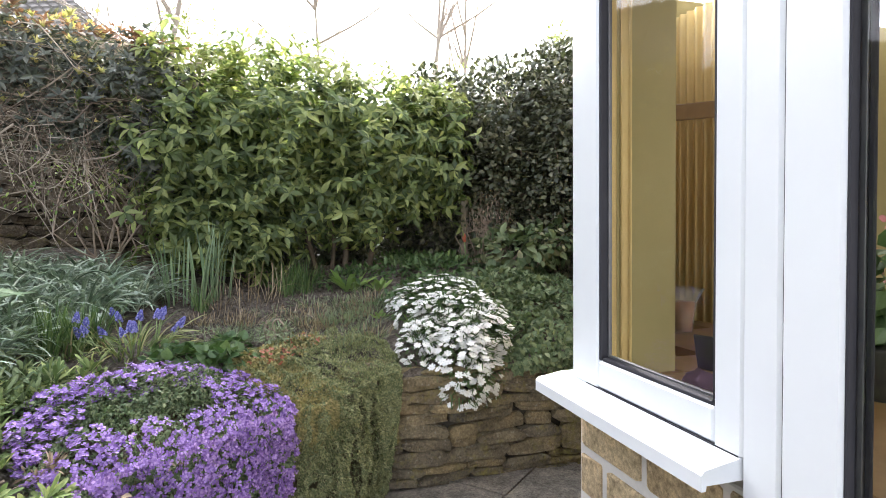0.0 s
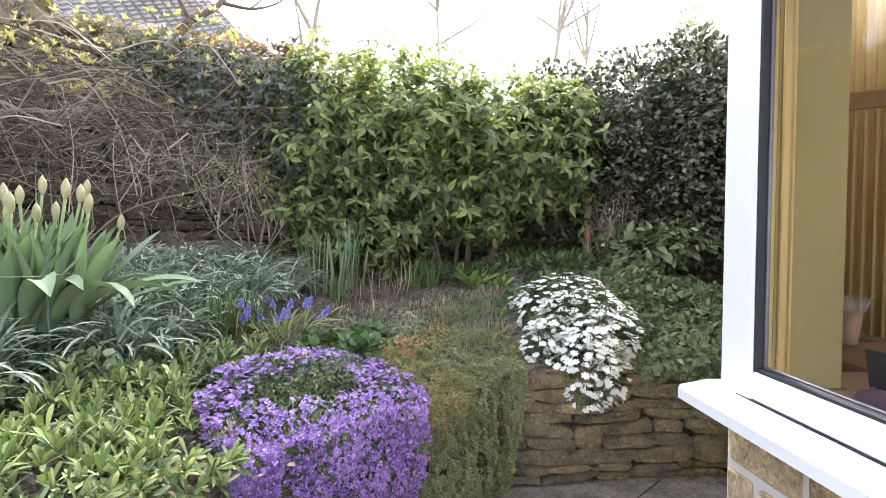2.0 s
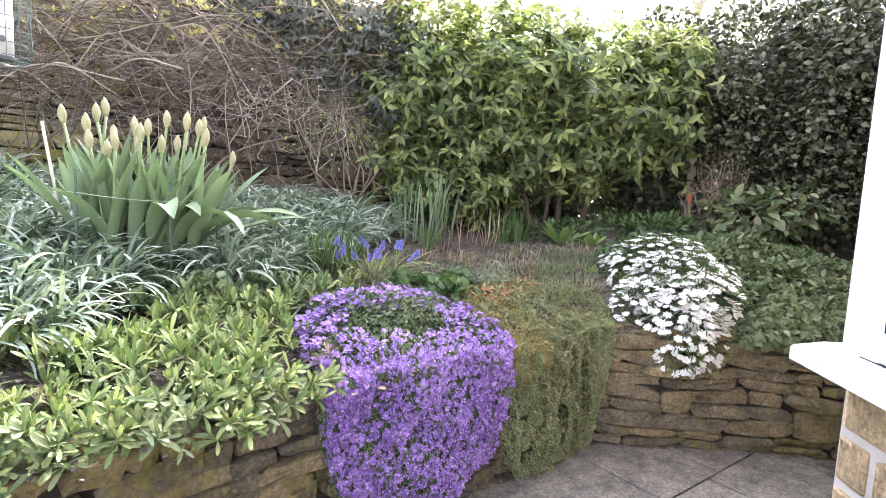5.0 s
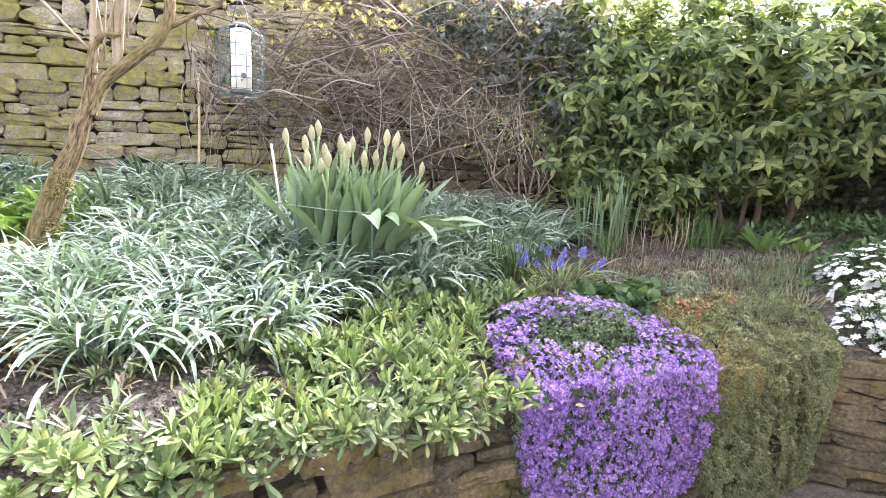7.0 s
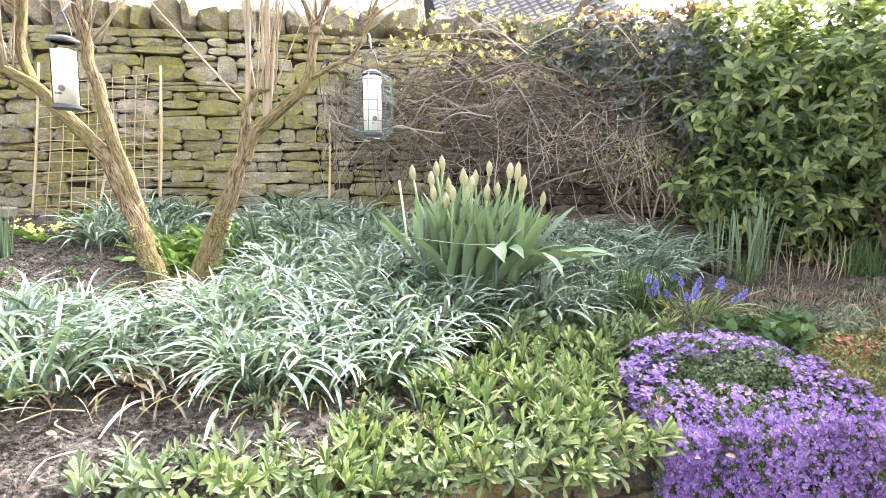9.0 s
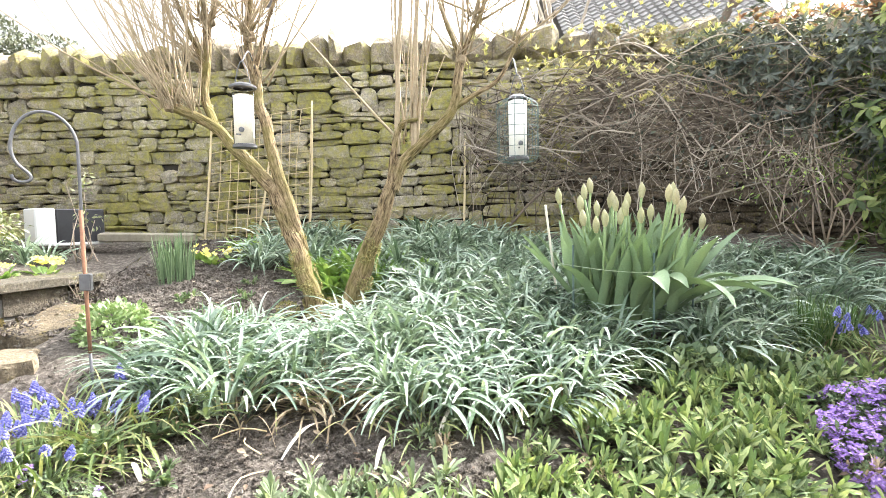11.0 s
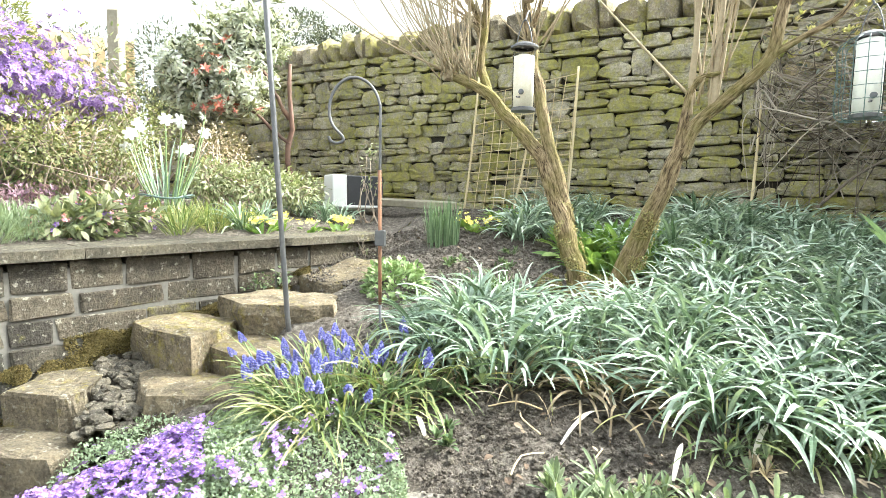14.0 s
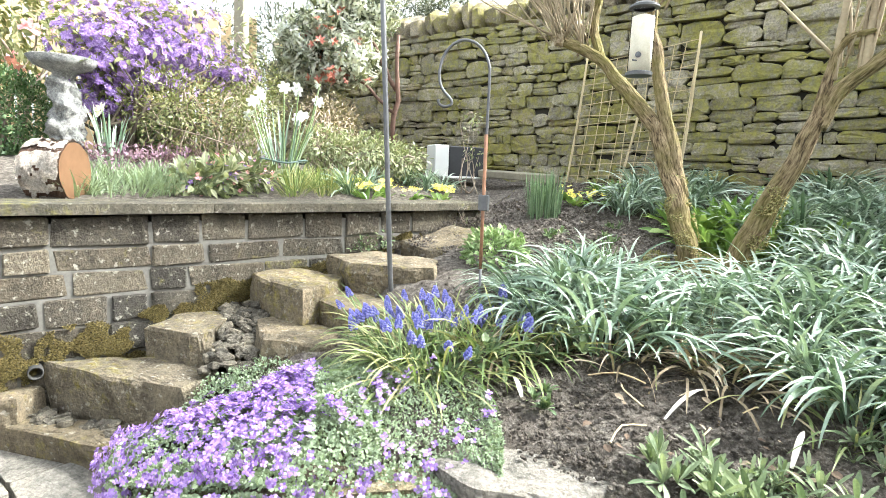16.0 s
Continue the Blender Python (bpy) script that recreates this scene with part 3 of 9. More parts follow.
def field_stones(n, mat, seed=1, k=12):
    """Rubble stones as they show in a dry wall: rounded uneven outlines, a worn rim and a rough face towards +y."""
    out = []
    r = random.Random(seed)
    for i in range(n):
        e = r.choice((4.0, 7.0, 11.0, 16.0))
        lean, wedge = r.uniform(-0.13, 0.13), r.uniform(-0.2, 0.2)
        ring = []
        for j in range(k):
            a = math.pi / 4 + 2 * math.pi * (j + (r.uniform(-0.35, 0.35) if j % 3 else 0.0)) / k
            c, q = math.cos(a), math.sin(a)
            d = 0.5 / (abs(c) ** e + abs(q) ** e) ** (1 / e) * (r.uniform(0.94, 1.05) if j % 3 else r.uniform(0.84, 1.04))
            x, z = c * d, q * d
            ring.append((x + lean * z, z * (1 + wedge * x * 2)))
        tip, dx, dz = r.uniform(0.46, 0.54), r.uniform(-0.2, 0.2), r.uniform(-0.2, 0.2)
        v = [(x * 0.92, -0.5, z * 0.92) for x, z in ring]
        v += [(x, 0.39 + r.uniform(-0.05, 0.05), z) for x, z in ring]
        v += [(x * 0.955 + r.uniform(-0.02, 0.02), 0.465 + r.uniform(-0.05, 0.045), z * 0.90 + r.uniform(-0.04, 0.04)) for x, z in ring]
        v.append((dx, tip, dz))
        f = []
        for b in (0, k):
            f += [(b + (j + 1) % k, b + j, b + k + j, b + k + (j + 1) % k) for j in range(k)]
        f += [(2 * k + (j + 1) % k, 2 * k + j, 3 * k) for j in range(k)]
        me = mesh_of("stone", v, f, mat)
        out.append(me)
    return out


def coursed(length, z0, top, course, lens, r):
    """Stones of a wall as rows of (along, height, long, tall); courses of uneven height, some tall stones through two courses."""
    rows, z = [], z0
    taken = []
    while z < top - 0.02:
        h = min(r.uniform(*course), top - z)
        if top - z - h < course[0] * 0.6:
            h = top - z
        u = -r.uniform(0, 0.15)
        nxt = []
        while u < length:
            w = r.uniform(*lens) * r.choice((0.6, 1.0, 1.0, 1.3))
            clash = [b for a, b in taken if a < u + w and b > u]
            if clash:
                a0 = min(a for a, b in taken if a < u + w and b > u)
                if a0 - u > 0.025:
                    w = a0 - u
                else:
                    u = max(clash)
                    continue
            tall = h
            if r.random() < 0.06 and z + h * 1.8 < top and w < 0.3:
                tall = h * 1.75
                nxt.append((u, u + w))
            elif r.random() < 0.2 and h > 0.078:
                k = r.uniform(0.4, 0.6)
                rows.append((u + w / 2, z + h * k / 2, w, h * k))
                rows.append((u + w / 2, z + h * (1 + k) / 2, w, h * (1 - k)))
                u += w
                continue
            rows.append((u + w / 2, z + tall / 2, w, tall))
            u += w
        taken = nxt
        z += h
    return rows


def lay(parent, rows, where, meshes, far_mat, depth, r, near, gap=0.008, name="stone", proud=0.03, tilt=2.0):
    """Lay stones; those for which near() holds are objects of their own, the others one joined part."""
    rest, count = [], 0
    tv = [(np.array([v.co for v in me.vertices]), [tuple(p.vertices) for p in me.polygons]) for me in meshes]
    for u, z, w, h in rows:
        p, out = where(u)
        ang = math.atan2(-out[0], out[1])
        d = depth * r.uniform(0.85, 1.15)
        pr = r.uniform(-0.35, 1.0) * proud
        m = pose(p[0] + out[0] * (pr - d / 2), p[1] + out[1] * (pr - d / 2), z, 0, 0, math.degrees(ang)) @ pose(0, 0, 0, r.uniform(-2, 2), r.uniform(-tilt, tilt), r.uniform(-2.5, 2.5)) @ Matrix.Diagonal((max(0.02, w - gap) * 1.03, d, max(0.02, h - gap * 0.8) * 1.05, 1))
        i = r.randrange(len(meshes))
        if near(u, z) and count < 300:
            ob = new(name, meshes[i])
            ob.parent = parent
            ob.matrix_basis = m
            count += 1
        else:
            a = np.array(m)
            rest.append((tv[i][0] @ a[:3, :3].T + a[:3, 3], tv[i][1]))
    if rest:
        v, f = join(rest)
        o = part("rubble_stones", mesh_of("rubble_stones", v, f, far_mat), None, parent)
        tagged(o, kind="stuff")


# back boundary wall: straight, dry stone with upright cope stones
WALL_Y = 4.65
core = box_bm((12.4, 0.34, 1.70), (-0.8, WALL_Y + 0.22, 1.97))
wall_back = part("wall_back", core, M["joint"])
tagged(wall_back, "old mossy dry-stone boundary wall with upright cope stones", "wall", kind="structure")
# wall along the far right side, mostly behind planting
# one near-black box: the shade behind the hedge is put into its colour
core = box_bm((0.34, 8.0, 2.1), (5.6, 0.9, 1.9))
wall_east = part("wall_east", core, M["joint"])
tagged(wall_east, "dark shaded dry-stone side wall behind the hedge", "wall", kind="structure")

# retaining wall core following the bed's edge
en = np.zeros_like(edge_pts)
tg = np.gradient(edge_pts, axis=0)
tg /= np.linalg.norm(tg, axis=1)[:, None]
en[:, 0], en[:, 1] = tg[:, 1], -tg[:, 0]


def edge_top(x, y):
    return float(np.clip(ground(x, y) + 0.005, 0.70, 1.2))


cv, cf = [], []
for i, (p, o) in enumerate(zip(edge_pts, en)):
    q = p - o * 0.05
    q2 = p - o * 0.22
    zt = edge_top(*p) - 0.06
    cv += [(*q, 0.0), (*q, zt), (*q2, zt), (*q2, 0.0)]
for i in range(len(edge_pts) - 1):
    a = 4 * i
    for j in range(3):
        cf.append((a + j, a + j + 1, a + j + 5, a + j + 4))
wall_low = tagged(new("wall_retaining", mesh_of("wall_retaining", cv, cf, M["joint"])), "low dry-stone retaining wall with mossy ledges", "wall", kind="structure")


def on_edge(u):
    k = min(len(edge_s) - 1, max(0, int(np.searchsorted(edge_s, u))))
    return edge_pts[k], en[k]


# house: bay corner with window, sill and stone below; x - y = 0.98 is the outer face
HA, HD = np.array((1.533, 0.54)), np.array((-0.66, -0.751))
HO = np.array((-0.751, 0.66))


def hp(u, out, z):
    """A place on the house front: metres along from its corner, metres out of the face, height."""
    p = HA + HD * u + HO * out
    return Vector((p[0], p[1], z))


HROT = Matrix.Rotation(math.atan2(HD[1], HD[0]), 4, "Z")


def hbox(name, u0, u1, o0, o1, z0, z1, mat, parent, bevel=0.004, label=""):
    bm = box_bm((u1 - u0, o1 - o0, z1 - z0), bevel=bevel, rot=HROT)
    c = hp((u0 + u1) / 2, (o0 + o1) / 2, (z0 + z1) / 2)
    bmesh.ops.translate(bm, vec=c, verts=bm.verts)
    return part(name, bm, mat, parent, label)


def hquad(name, pts, mat, parent=None):
    return part(name, mesh_of(name, [tuple(hp(*p)) for p in pts], [tuple(range(len(pts)))], mat), None, parent)


house_wall = hbox("wall_house", -0.02, 3.2, -0.29, -0.038, 0.0, 0.985, M["mortar"], None)
tagged(house_wall, "honey sandstone block wall with grey mortar below the window", "wall", kind="structure")
win = thing("window_1", hp(0.25, 0, 1.1), "white plastic bay window with black gasket, mullion and sill", "window", kind="structure")


def under(ob, par):
    """Parent without moving."""
    ob.parent = par
    ob.matrix_parent_inverse = Matrix.Translation(par.location).inverted()
    return ob


for n, a in dict(
    jamb_corner=(0.0, 0.13, -0.034, 0.0, 1.06, 2.55),
    jamb_post=(0.54, 0.611, -0.07, 0.0, 1.06, 2.55),
    post_corner=(0.611, 0.690, -0.07, 0.002, 0.16, 2.55),
    rail_bottom=(0.13, 0.54, -0.07, -0.002, 1.064, 1.138),
    rail_top=(0.13, 0.54, -0.07, -0.002, 2.42, 2.55),
).items():
    under(hbox("frame_" + n.split("_")[0], *a, M["upvc"], None, 0.006), win)
for a in ((0.13, 0.14, -0.034, -0.006, 1.138, 2.42), (0.532, 0.54, -0.05, -0.006, 1.138, 2.42), (0.147, 0.532, -0.05, -0.006, 1.138, 1.148), (0.147, 0.532, -0.05, -0.006, 2.405, 2.42)):
    under(hbox("gasket", *a, M["gasket"], None, 0.002), win)
for a in ((0.14, 0.146, -0.036, -0.026, 1.148, 2.405), (0.146, 0.532, -0.036, -0.026, 1.148, 1.153)):
    under(hbox("spacer_bar", *a, M["steel"], None, 0.001), win)
pane = under(hquad("pane", [(0.14, -0.03, 1.148), (0.532, -0.03, 1.148), (0.532, -0.03, 2.405), (0.14, -0.03, 2.405)], M["glass"]), win)
pane.visible_shadow = False
sb = bmesh.new()
prof = [(-0.06, 1.063), (0.0, 1.063), (0.08, 1.05), (0.087, 1.042), (0.087, 1.012), (0.077, 1.012), (0.075, 1.022), (-0.06, 1.022)]
lo = [sb.verts.new(hp(-0.063, o, z)) for o, z in prof]
hi = [sb.verts.new(hp(0.608, o, z)) for o, z in prof]
for i in range(len(prof)):
    j = (i + 1) % len(prof)
    sb.faces.new((lo[i], lo[j], hi[j], hi[i]))
sb.faces.new(lo[::-1])
sb.faces.new(hi)
bmesh.ops.recalc_face_normals(sb, faces=sb.faces)
under(part("sill", sb, M["upvc"], None), win)
under(hbox("joint_line", 0.075, 0.602, -0.01, 0.001, 1.0625, 1.0655, M["gasket"], None, 0), win)
door = thing("door_1", hp(1.2, 0, 1.2), "white plastic glazed door with dark gasket, shut", "door", kind="structure")
for n, a in dict(frame_side=(0.6965, 0.801, -0.016, 0.008, 0.2, 2.6), frame_far=(1.62, 1.75, -0.075, 0.008, 0.2, 2.6), rail_low=(0.801, 1.62, -0.075, 0.008, 0.2, 0.34), rail_top=(0.801, 1.62, -0.075, 0.008, 2.45, 2.6)).items():
    under(hbox(n, *a, M["upvc"], None, 0.006), door)
for a in ((0.8005, 0.806, -0.016, 0.004, 0.34, 2.45), (0.8135, 0.824, -0.026, -0.020, 0.34, 2.45), (1.60, 1.62, -0.05, 0.0, 0.34, 2.45)):
    under(hbox("gasket", *a, M["gasket"], None, 0.002), door)
under(hbox("spacer_bar", 0.803, 0.8135, -0.023, -0.017, 0.34, 2.45, M["steel"], None, 0.001), door)
dp = under(hquad("pane", [(0.806, -0.012, 0.34), (1.6, -0.012, 0.34), (1.6, -0.012, 2.45), (0.806, -0.012, 2.45)], M["glass"]), door)
dp.visible_shadow = False
under(hbox("frame_seal", 0.688, 0.698, -0.065, -0.004, 0.2, 2.55, M["gasket"], None, 0), door)
# room behind the glass; its unseen far side is left open for light
for n, a in dict(
    wall_room_back=(-0.9, 3.3, -2.75, -2.65, 0.1, 2.7),
    floor_room=(-0.4, 3.3, -2.75, -0.3, 0.1, 0.2),
    ceiling_room=(-0.4, 3.3, -2.75, -0.1, 2.6, 2.72),
    wall_front=(1.75, 3.3, -0.29, 0.0, 0.985, 2.6),
    wall_room_low=(3.2, 3.3, -2.65, -0.3, 0.1, 0.9),
    wall_room_left=(-0.9, -0.82, -2.65, -0.64, 0.2, 2.6),
).items():
    tagged(hbox(n, *a, M["oak"] if "floor" in n else M["plaster"], None, 0), "ochre plastered room surface" if "floor" not in n else "brown wooden room floor", "room", kind="structure")
tagged(hbox("wall_bay_side", -0.02, 0.02, -0.29, -0.075, 1.066, 2.6, M["plaster"], None, 0.003), "ochre plastered reveal beside the window", "wall", kind="structure")
reveal = box_bm((0.19, 0.02, 1.53), rot=HROT @ Matrix.Rotation(math.atan2(0.18, 0.012), 4, "Z"))
bmesh.ops.translate(reveal, vec=hp(0.042, -0.215, 1.832), verts=reveal.verts)
tagged(part("wall_bay_pier", reveal, M["plaster"]), "tan plastered pier inside the bay", "wall", kind="structure")
tagged(hbox("window_board", 0.07, 1.7, -0.95, -0.08, 1.03, 1.065, M["oak"], None, 0.004), "varnished oak window board inside", "window board", kind="structure")
for a in ((-0.5, 0.068, -0.95, -0.56), (-0.1, 0.068, -0.558, -0.33), (-0.84, 0.068, -1.2, -0.952)):
    tagged(hbox("window_board_side", *a, 1.03, 1.065, M["oak"], None, 0.0), "varnished oak window board inside", "window board", kind="structure")
sw = box_bm((1.72, 0.12, 2.55), (2.648, 0.62, 1.28), rot=Matrix.Rotation(math.atan2(0.22, 0.975), 4, "Z"))
tagged(part("wall_bay_return", sw, M["sand"]), "sandstone return wall of the bay", "wall", kind="structure")
# added fill lamp in the unseen opening, brightens the room behind the glass
lamp = new("far_window_light", bpy.data.lights.new("far_window_light", "AREA"))
lamp.data.shape, lamp.data.size, lamp.data.size_y, lamp.data.energy = "RECTANGLE", 2.2, 1.6, 8.0
lamp.matrix_world = look(hp(3.15, -1.5, 1.75), hp(0.0, -1.3, 1.5))
# roof edge over the bay
tagged(hbox("fascia", -0.2, 3.4, -2.8, 0.2, 2.74, 2.9, M["upvc"], None, 0.01), "white plastic fascia above the bay", "fascia", kind="structure")


# ---- plant builders ----
def edge_at(x, y):
    return float(edge_s[np.argmin(np.hypot(edge_pts[:, 0] - x, edge_pts[:, 1] - y))])


def norm(a):
    return a / (np.linalg.norm(a, axis=-1, keepdims=True) + 1e-9)


def frames_for(axis, up):
    """Rotations whose columns are side, axis, normal."""
    axis = norm(axis)
    side = norm(np.cross(axis, up))
    return np.stack([side, axis, np.cross(side, axis)], -1)


def scatter(tv, tf, pos, rot, size):
    tv, tf = np.asarray(tv, float), np.asarray(tf)
    n = len(pos)
    v = np.einsum("nij,vj->nvi", rot, tv) * np.asarray(size).reshape(n, 1, 1) + np.asarray(pos)[:, None]
    f = (tf[None] + (np.arange(n) * len(tv))[:, None, None]).reshape(-1, tf.shape[1])
    return v.reshape(-1, 3), f


def leaf_tpl(w=0.42, fold=0.12, droop=0.18, x0=0.0):
    ys, ws = (0.0, 0.28, 0.62, 1.0), (0.05, 0.46, 0.42, 0.0)
    v, f = [], []
    for y, ww in zip(ys, ws):
        z = -droop * y * y
        v += [(-ww * w, y, z + fold * ww), (0, y, z), (ww * w, y, z + fold * ww)]
    for i in range(3):
        a = 3 * i
        f += [(a, a + 1, a + 4, a + 3), (a + 1, a + 2, a + 5, a + 4)]
    return np.array(v), np.array(f)


def whorl_tpl(n=6, w=0.42, tilt=0.55, droop=0.3, seed=0):
    r = np.random.default_rng(seed)
    tv, tf = leaf_tpl(w, 0.14, droop)
    az = np.arange(n) * 2 * np.pi / n + r.normal(0, 0.25, n)
    el = tilt + r.normal(0, 0.25, n)
    ax = np.stack([np.cos(az) * np.cos(el), np.sin(az) * np.cos(el), np.sin(el)], -1)
    return scatter(tv, tf, ax * 0.06, frames_for(ax, np.tile((0, 0, 1.0), (n, 1))), r.uniform(0.75, 1.1, n))


def petal_tpl(n=4, w=0.6, cup=0.2, notch=0.0):
    """A flat flower of n broad petals, facing +z, radius 1."""
    v, f = [], []
    for i in range(n):
        a = 2 * math.pi * i / n
        c, s = math.cos(a), math.sin(a)
        for y, x in ((0.05, 0), (0.55, -w * 0.5), (1.0, -w * 0.35), (1.0 - notch, 0), (1.0, w * 0.35), (0.55, w * 0.5)):
            v.append((c * y - s * x, s * y + c * x, cup * y * y))
        k = 6 * i
        f += [(k, k + 5, k + 4, k + 3), (k, k + 3, k + 2, k + 1)]
    return np.array(v), np.array(f)


def rand_dirs(n, r=rng):
    return norm(r.normal(size=(n, 3)))


def blades(base, az, length, width, lean, bend, seg=5, twist=0.0, keel=0.0, tip=0.02, r=rng, spoon=False):
    """Strap leaves: each starts at its base, leans by lean and arches by bend (radians)."""
    n = len(az)
    s = np.linspace(0, 1, seg + 1)
    th = lean[:, None] + bend[:, None] * s[None] ** 1.3
    ds = (length / seg)[:, None]
    rr = np.concatenate([np.zeros((n, 1)), np.cumsum(np.sin(th[:, :-1]) * ds, 1)], 1)
    zz = np.concatenate([np.zeros((n, 1)), np.cumsum(np.cos(th[:, :-1]) * ds, 1)], 1)
    out = np.stack([np.cos(az), np.sin(az), 0 * az], -1)
    side = np.stack([-np.sin(az), np.cos(az), 0 * az], -1)
    mid = base[:, None] + rr[..., None] * out[:, None] + zz[..., None] * np.array((0, 0, 1.0))
    prof = np.minimum(1, 0.55 + 1.4 * s) * np.clip((1 - s) / (1 - 0.72), 0, 1) ** 0.6
    if spoon:
        prof = np.interp(s, [0, 0.3, 0.55, 0.75, 0.9, 1.0], [0.26, 0.48, 0.85, 1.0, 0.86, 0.34])
    prof = np.maximum(prof, tip)
    w = (width[:, None] * prof[None] / 2)[..., None]
    tw = (twist * r.normal(size=n))[:, None, None] * s[None, :, None]
    up = np.array((0, 0, 1.0))
    sd = side[:, None] * np.cos(tw) + up * np.sin(tw)
    if keel:
        nrm = np.stack([-np.cos(th)[..., None] * out[:, None]], 0)[0] + np.sin(th)[..., None] * up
        rowv = np.stack([mid - sd * w + nrm * w * keel, mid, mid + sd * w + nrm * w * keel], 2)
        k = 3
    else:
        rowv = np.stack([mid - sd * w, mid + sd * w], 2)
        k = 2
    v = rowv.reshape(-1, 3)
    per = (seg + 1) * k
    f = []
    for i in range(seg):
        for j in range(k - 1):
            f.append((i * k + j, i * k + j + 1, (i + 1) * k + j + 1, (i + 1) * k + j))
    f = (np.array(f)[None] + (np.arange(n) * per)[:, None, None]).reshape(-1, 4)
    return v, f


def cat(*vf):
    vs, fs, o = [], [], 0
    for v, f in vf:
        vs.append(v)
        fs.append(np.asarray(f) + o)
        o += len(v)
    return np.concatenate(vs), np.concatenate(fs)


def strap_clump(n, length, width, spread, seed, lean=(0.1, 0.9), bend=(0.6, 1.7), seg=6, keel=0.25, tip=0.02):
    r = np.random.default_rng(seed)
    az = r.uniform(0, 2 * np.pi, n)
    rad = spread * np.sqrt(r.random(n))
    base = np.stack([rad * np.cos(az), rad * np.sin(az), -0.02 - 0 * rad], -1)
    az2 = az + r.normal(0, 0.5, n)
    return blades(base, az2, length * r.uniform(0.65, 1.15, n), width * r.uniform(0.75, 1.2, n), r.uniform(*lean, n), r.uniform(*bend, n), seg, 0.5, keel, tip, r=r)


def plant_many(name, meshes, spots, label, category, group, scale=(0.85, 1.15), lift=0.0, r=None):
    r = r or random.Random(5)
    out = []
    for s in spots:
        x, y = s[0], s[1]
        k = (s[2] if len(s) > 2 else 1.0) * r.uniform(*scale)
        ob = new(name)
        ob.empty_display_size = 0.05
        ob.matrix_basis = pose(x, y, float(ground(x, y)) + lift, r.uniform(-4, 4), r.uniform(-4, 4), r.uniform(0, 360)) @ Matrix.Diagonal((k, k, k, 1))
        fo = new("foliage", meshes[r.randrange(len(meshes))])
        fo.parent = ob
        tagged(fo, kind="stuff")
        out.append(tagged(ob, label, category, group))
    return out


def fill_spots(poly, step, r, keep=lambda x, y: True):
    """Jittered spots inside a polygon of the plan."""
    xs, ys = [p[0] for p in poly], [p[1] for p in poly]
    out = []
    x = min(xs)
    row = 0
    while x < max(xs):
        y = min(ys) + (row % 2) * step / 2
        while y < max(ys):
            a, b = x + r.uniform(-0.35, 0.35) * step, y + r.uniform(-0.35, 0.35) * step
            inside = False
            for (x1, y1), (x2, y2) in zip(poly, poly[1:] + poly[:1]):
                if (y1 > b) != (y2 > b) and a < (x2 - x1) * (b - y1) / (y2 - y1) + x1:
                    inside = not inside
            if inside and keep(a, b):
                out.append((a, b))
            y += step
        x += step * 0.87
        row += 1
    return out


def blob_points(blobs, n, shell, r, rough=0.18, flat=0.0):
    """Points and outward directions in the shells of ellipsoids, with an uneven outline."""
    b = np.asarray(blobs, float)
    area = (b[:, 3] * b[:, 4] + b[:, 4] * b[:, 5] + b[:, 3] * b[:, 5])
    k = r.choice(len(b), n, p=area / area.sum())
    d = rand_dirs(n, r)
    nz = np.array([noise.noise(Vector((x * 3 + i, y * 3, z * 3))) for (x, y, z), i in zip(d, k)])
    rad = (1 - shell * r.random(n) ** 1.5) * (1 + rough * nz)
    p = b[k, :3] + d * b[k, 3:6] * rad[:, None]
    return p, norm(d / b[k, 3:6])


def leaves_on(p, out, tpl, size, r, droop=0.2, chaos=0.7, upward=0.3, vary=0.35):
    ax = norm(out + chaos * rand_dirs(len(p), r) + np.array((0, 0, -droop)))
    up = norm(out * 0.5 + np.array((0, 0, upward + 0.2)) + 0.4 * rand_dirs(len(p), r))
    return scatter(*tpl, p, frames_for(ax, up), size * r.uniform(1 - vary, 1 + vary, len(p)))


def whorls_on(p, out, tpls, size, r, chaos=0.5):
    """Leaf whorls at shoot tips, facing out and up."""
    res = []
    k = r.integers(len(tpls), size=len(p))
    for i, tpl in enumerate(tpls):
        q = k == i
        if not q.any():
            continue
        z = norm(out[q] * 0.8 + np.array((0, 0, 0.55)) + chaos * rand_dirs(q.sum(), r))
        x = norm(np.cross(z, rand_dirs(q.sum(), r)))
        rot = np.stack([x, np.cross(z, x), z], -1)
        res.append(scatter(*tpl, p[q], rot, size * r.uniform(0.7, 1.25, q.sum())))
    return cat(*res)


def branches(root, tips, r0, r1, r, bendy=0.15, n=7, sides=5):
    res = []
    for t in tips:
        a, b = np.asarray(root, float) + r.normal(0, 0.03, 3) * (1, 1, 0), np.asarray(t, float)
        m1 = a + (b - a) * 0.35 + r.normal(0, bendy, 3) * np.linalg.norm(b - a)
        m2 = a + (b - a) * 0.7 + r.normal(0, bendy * 0.7, 3) * np.linalg.norm(b - a)
        res.append(tube(smooth_line([a, m1, m2, b], n), np.linspace(r0, r1, n), sides))
    return join(res)


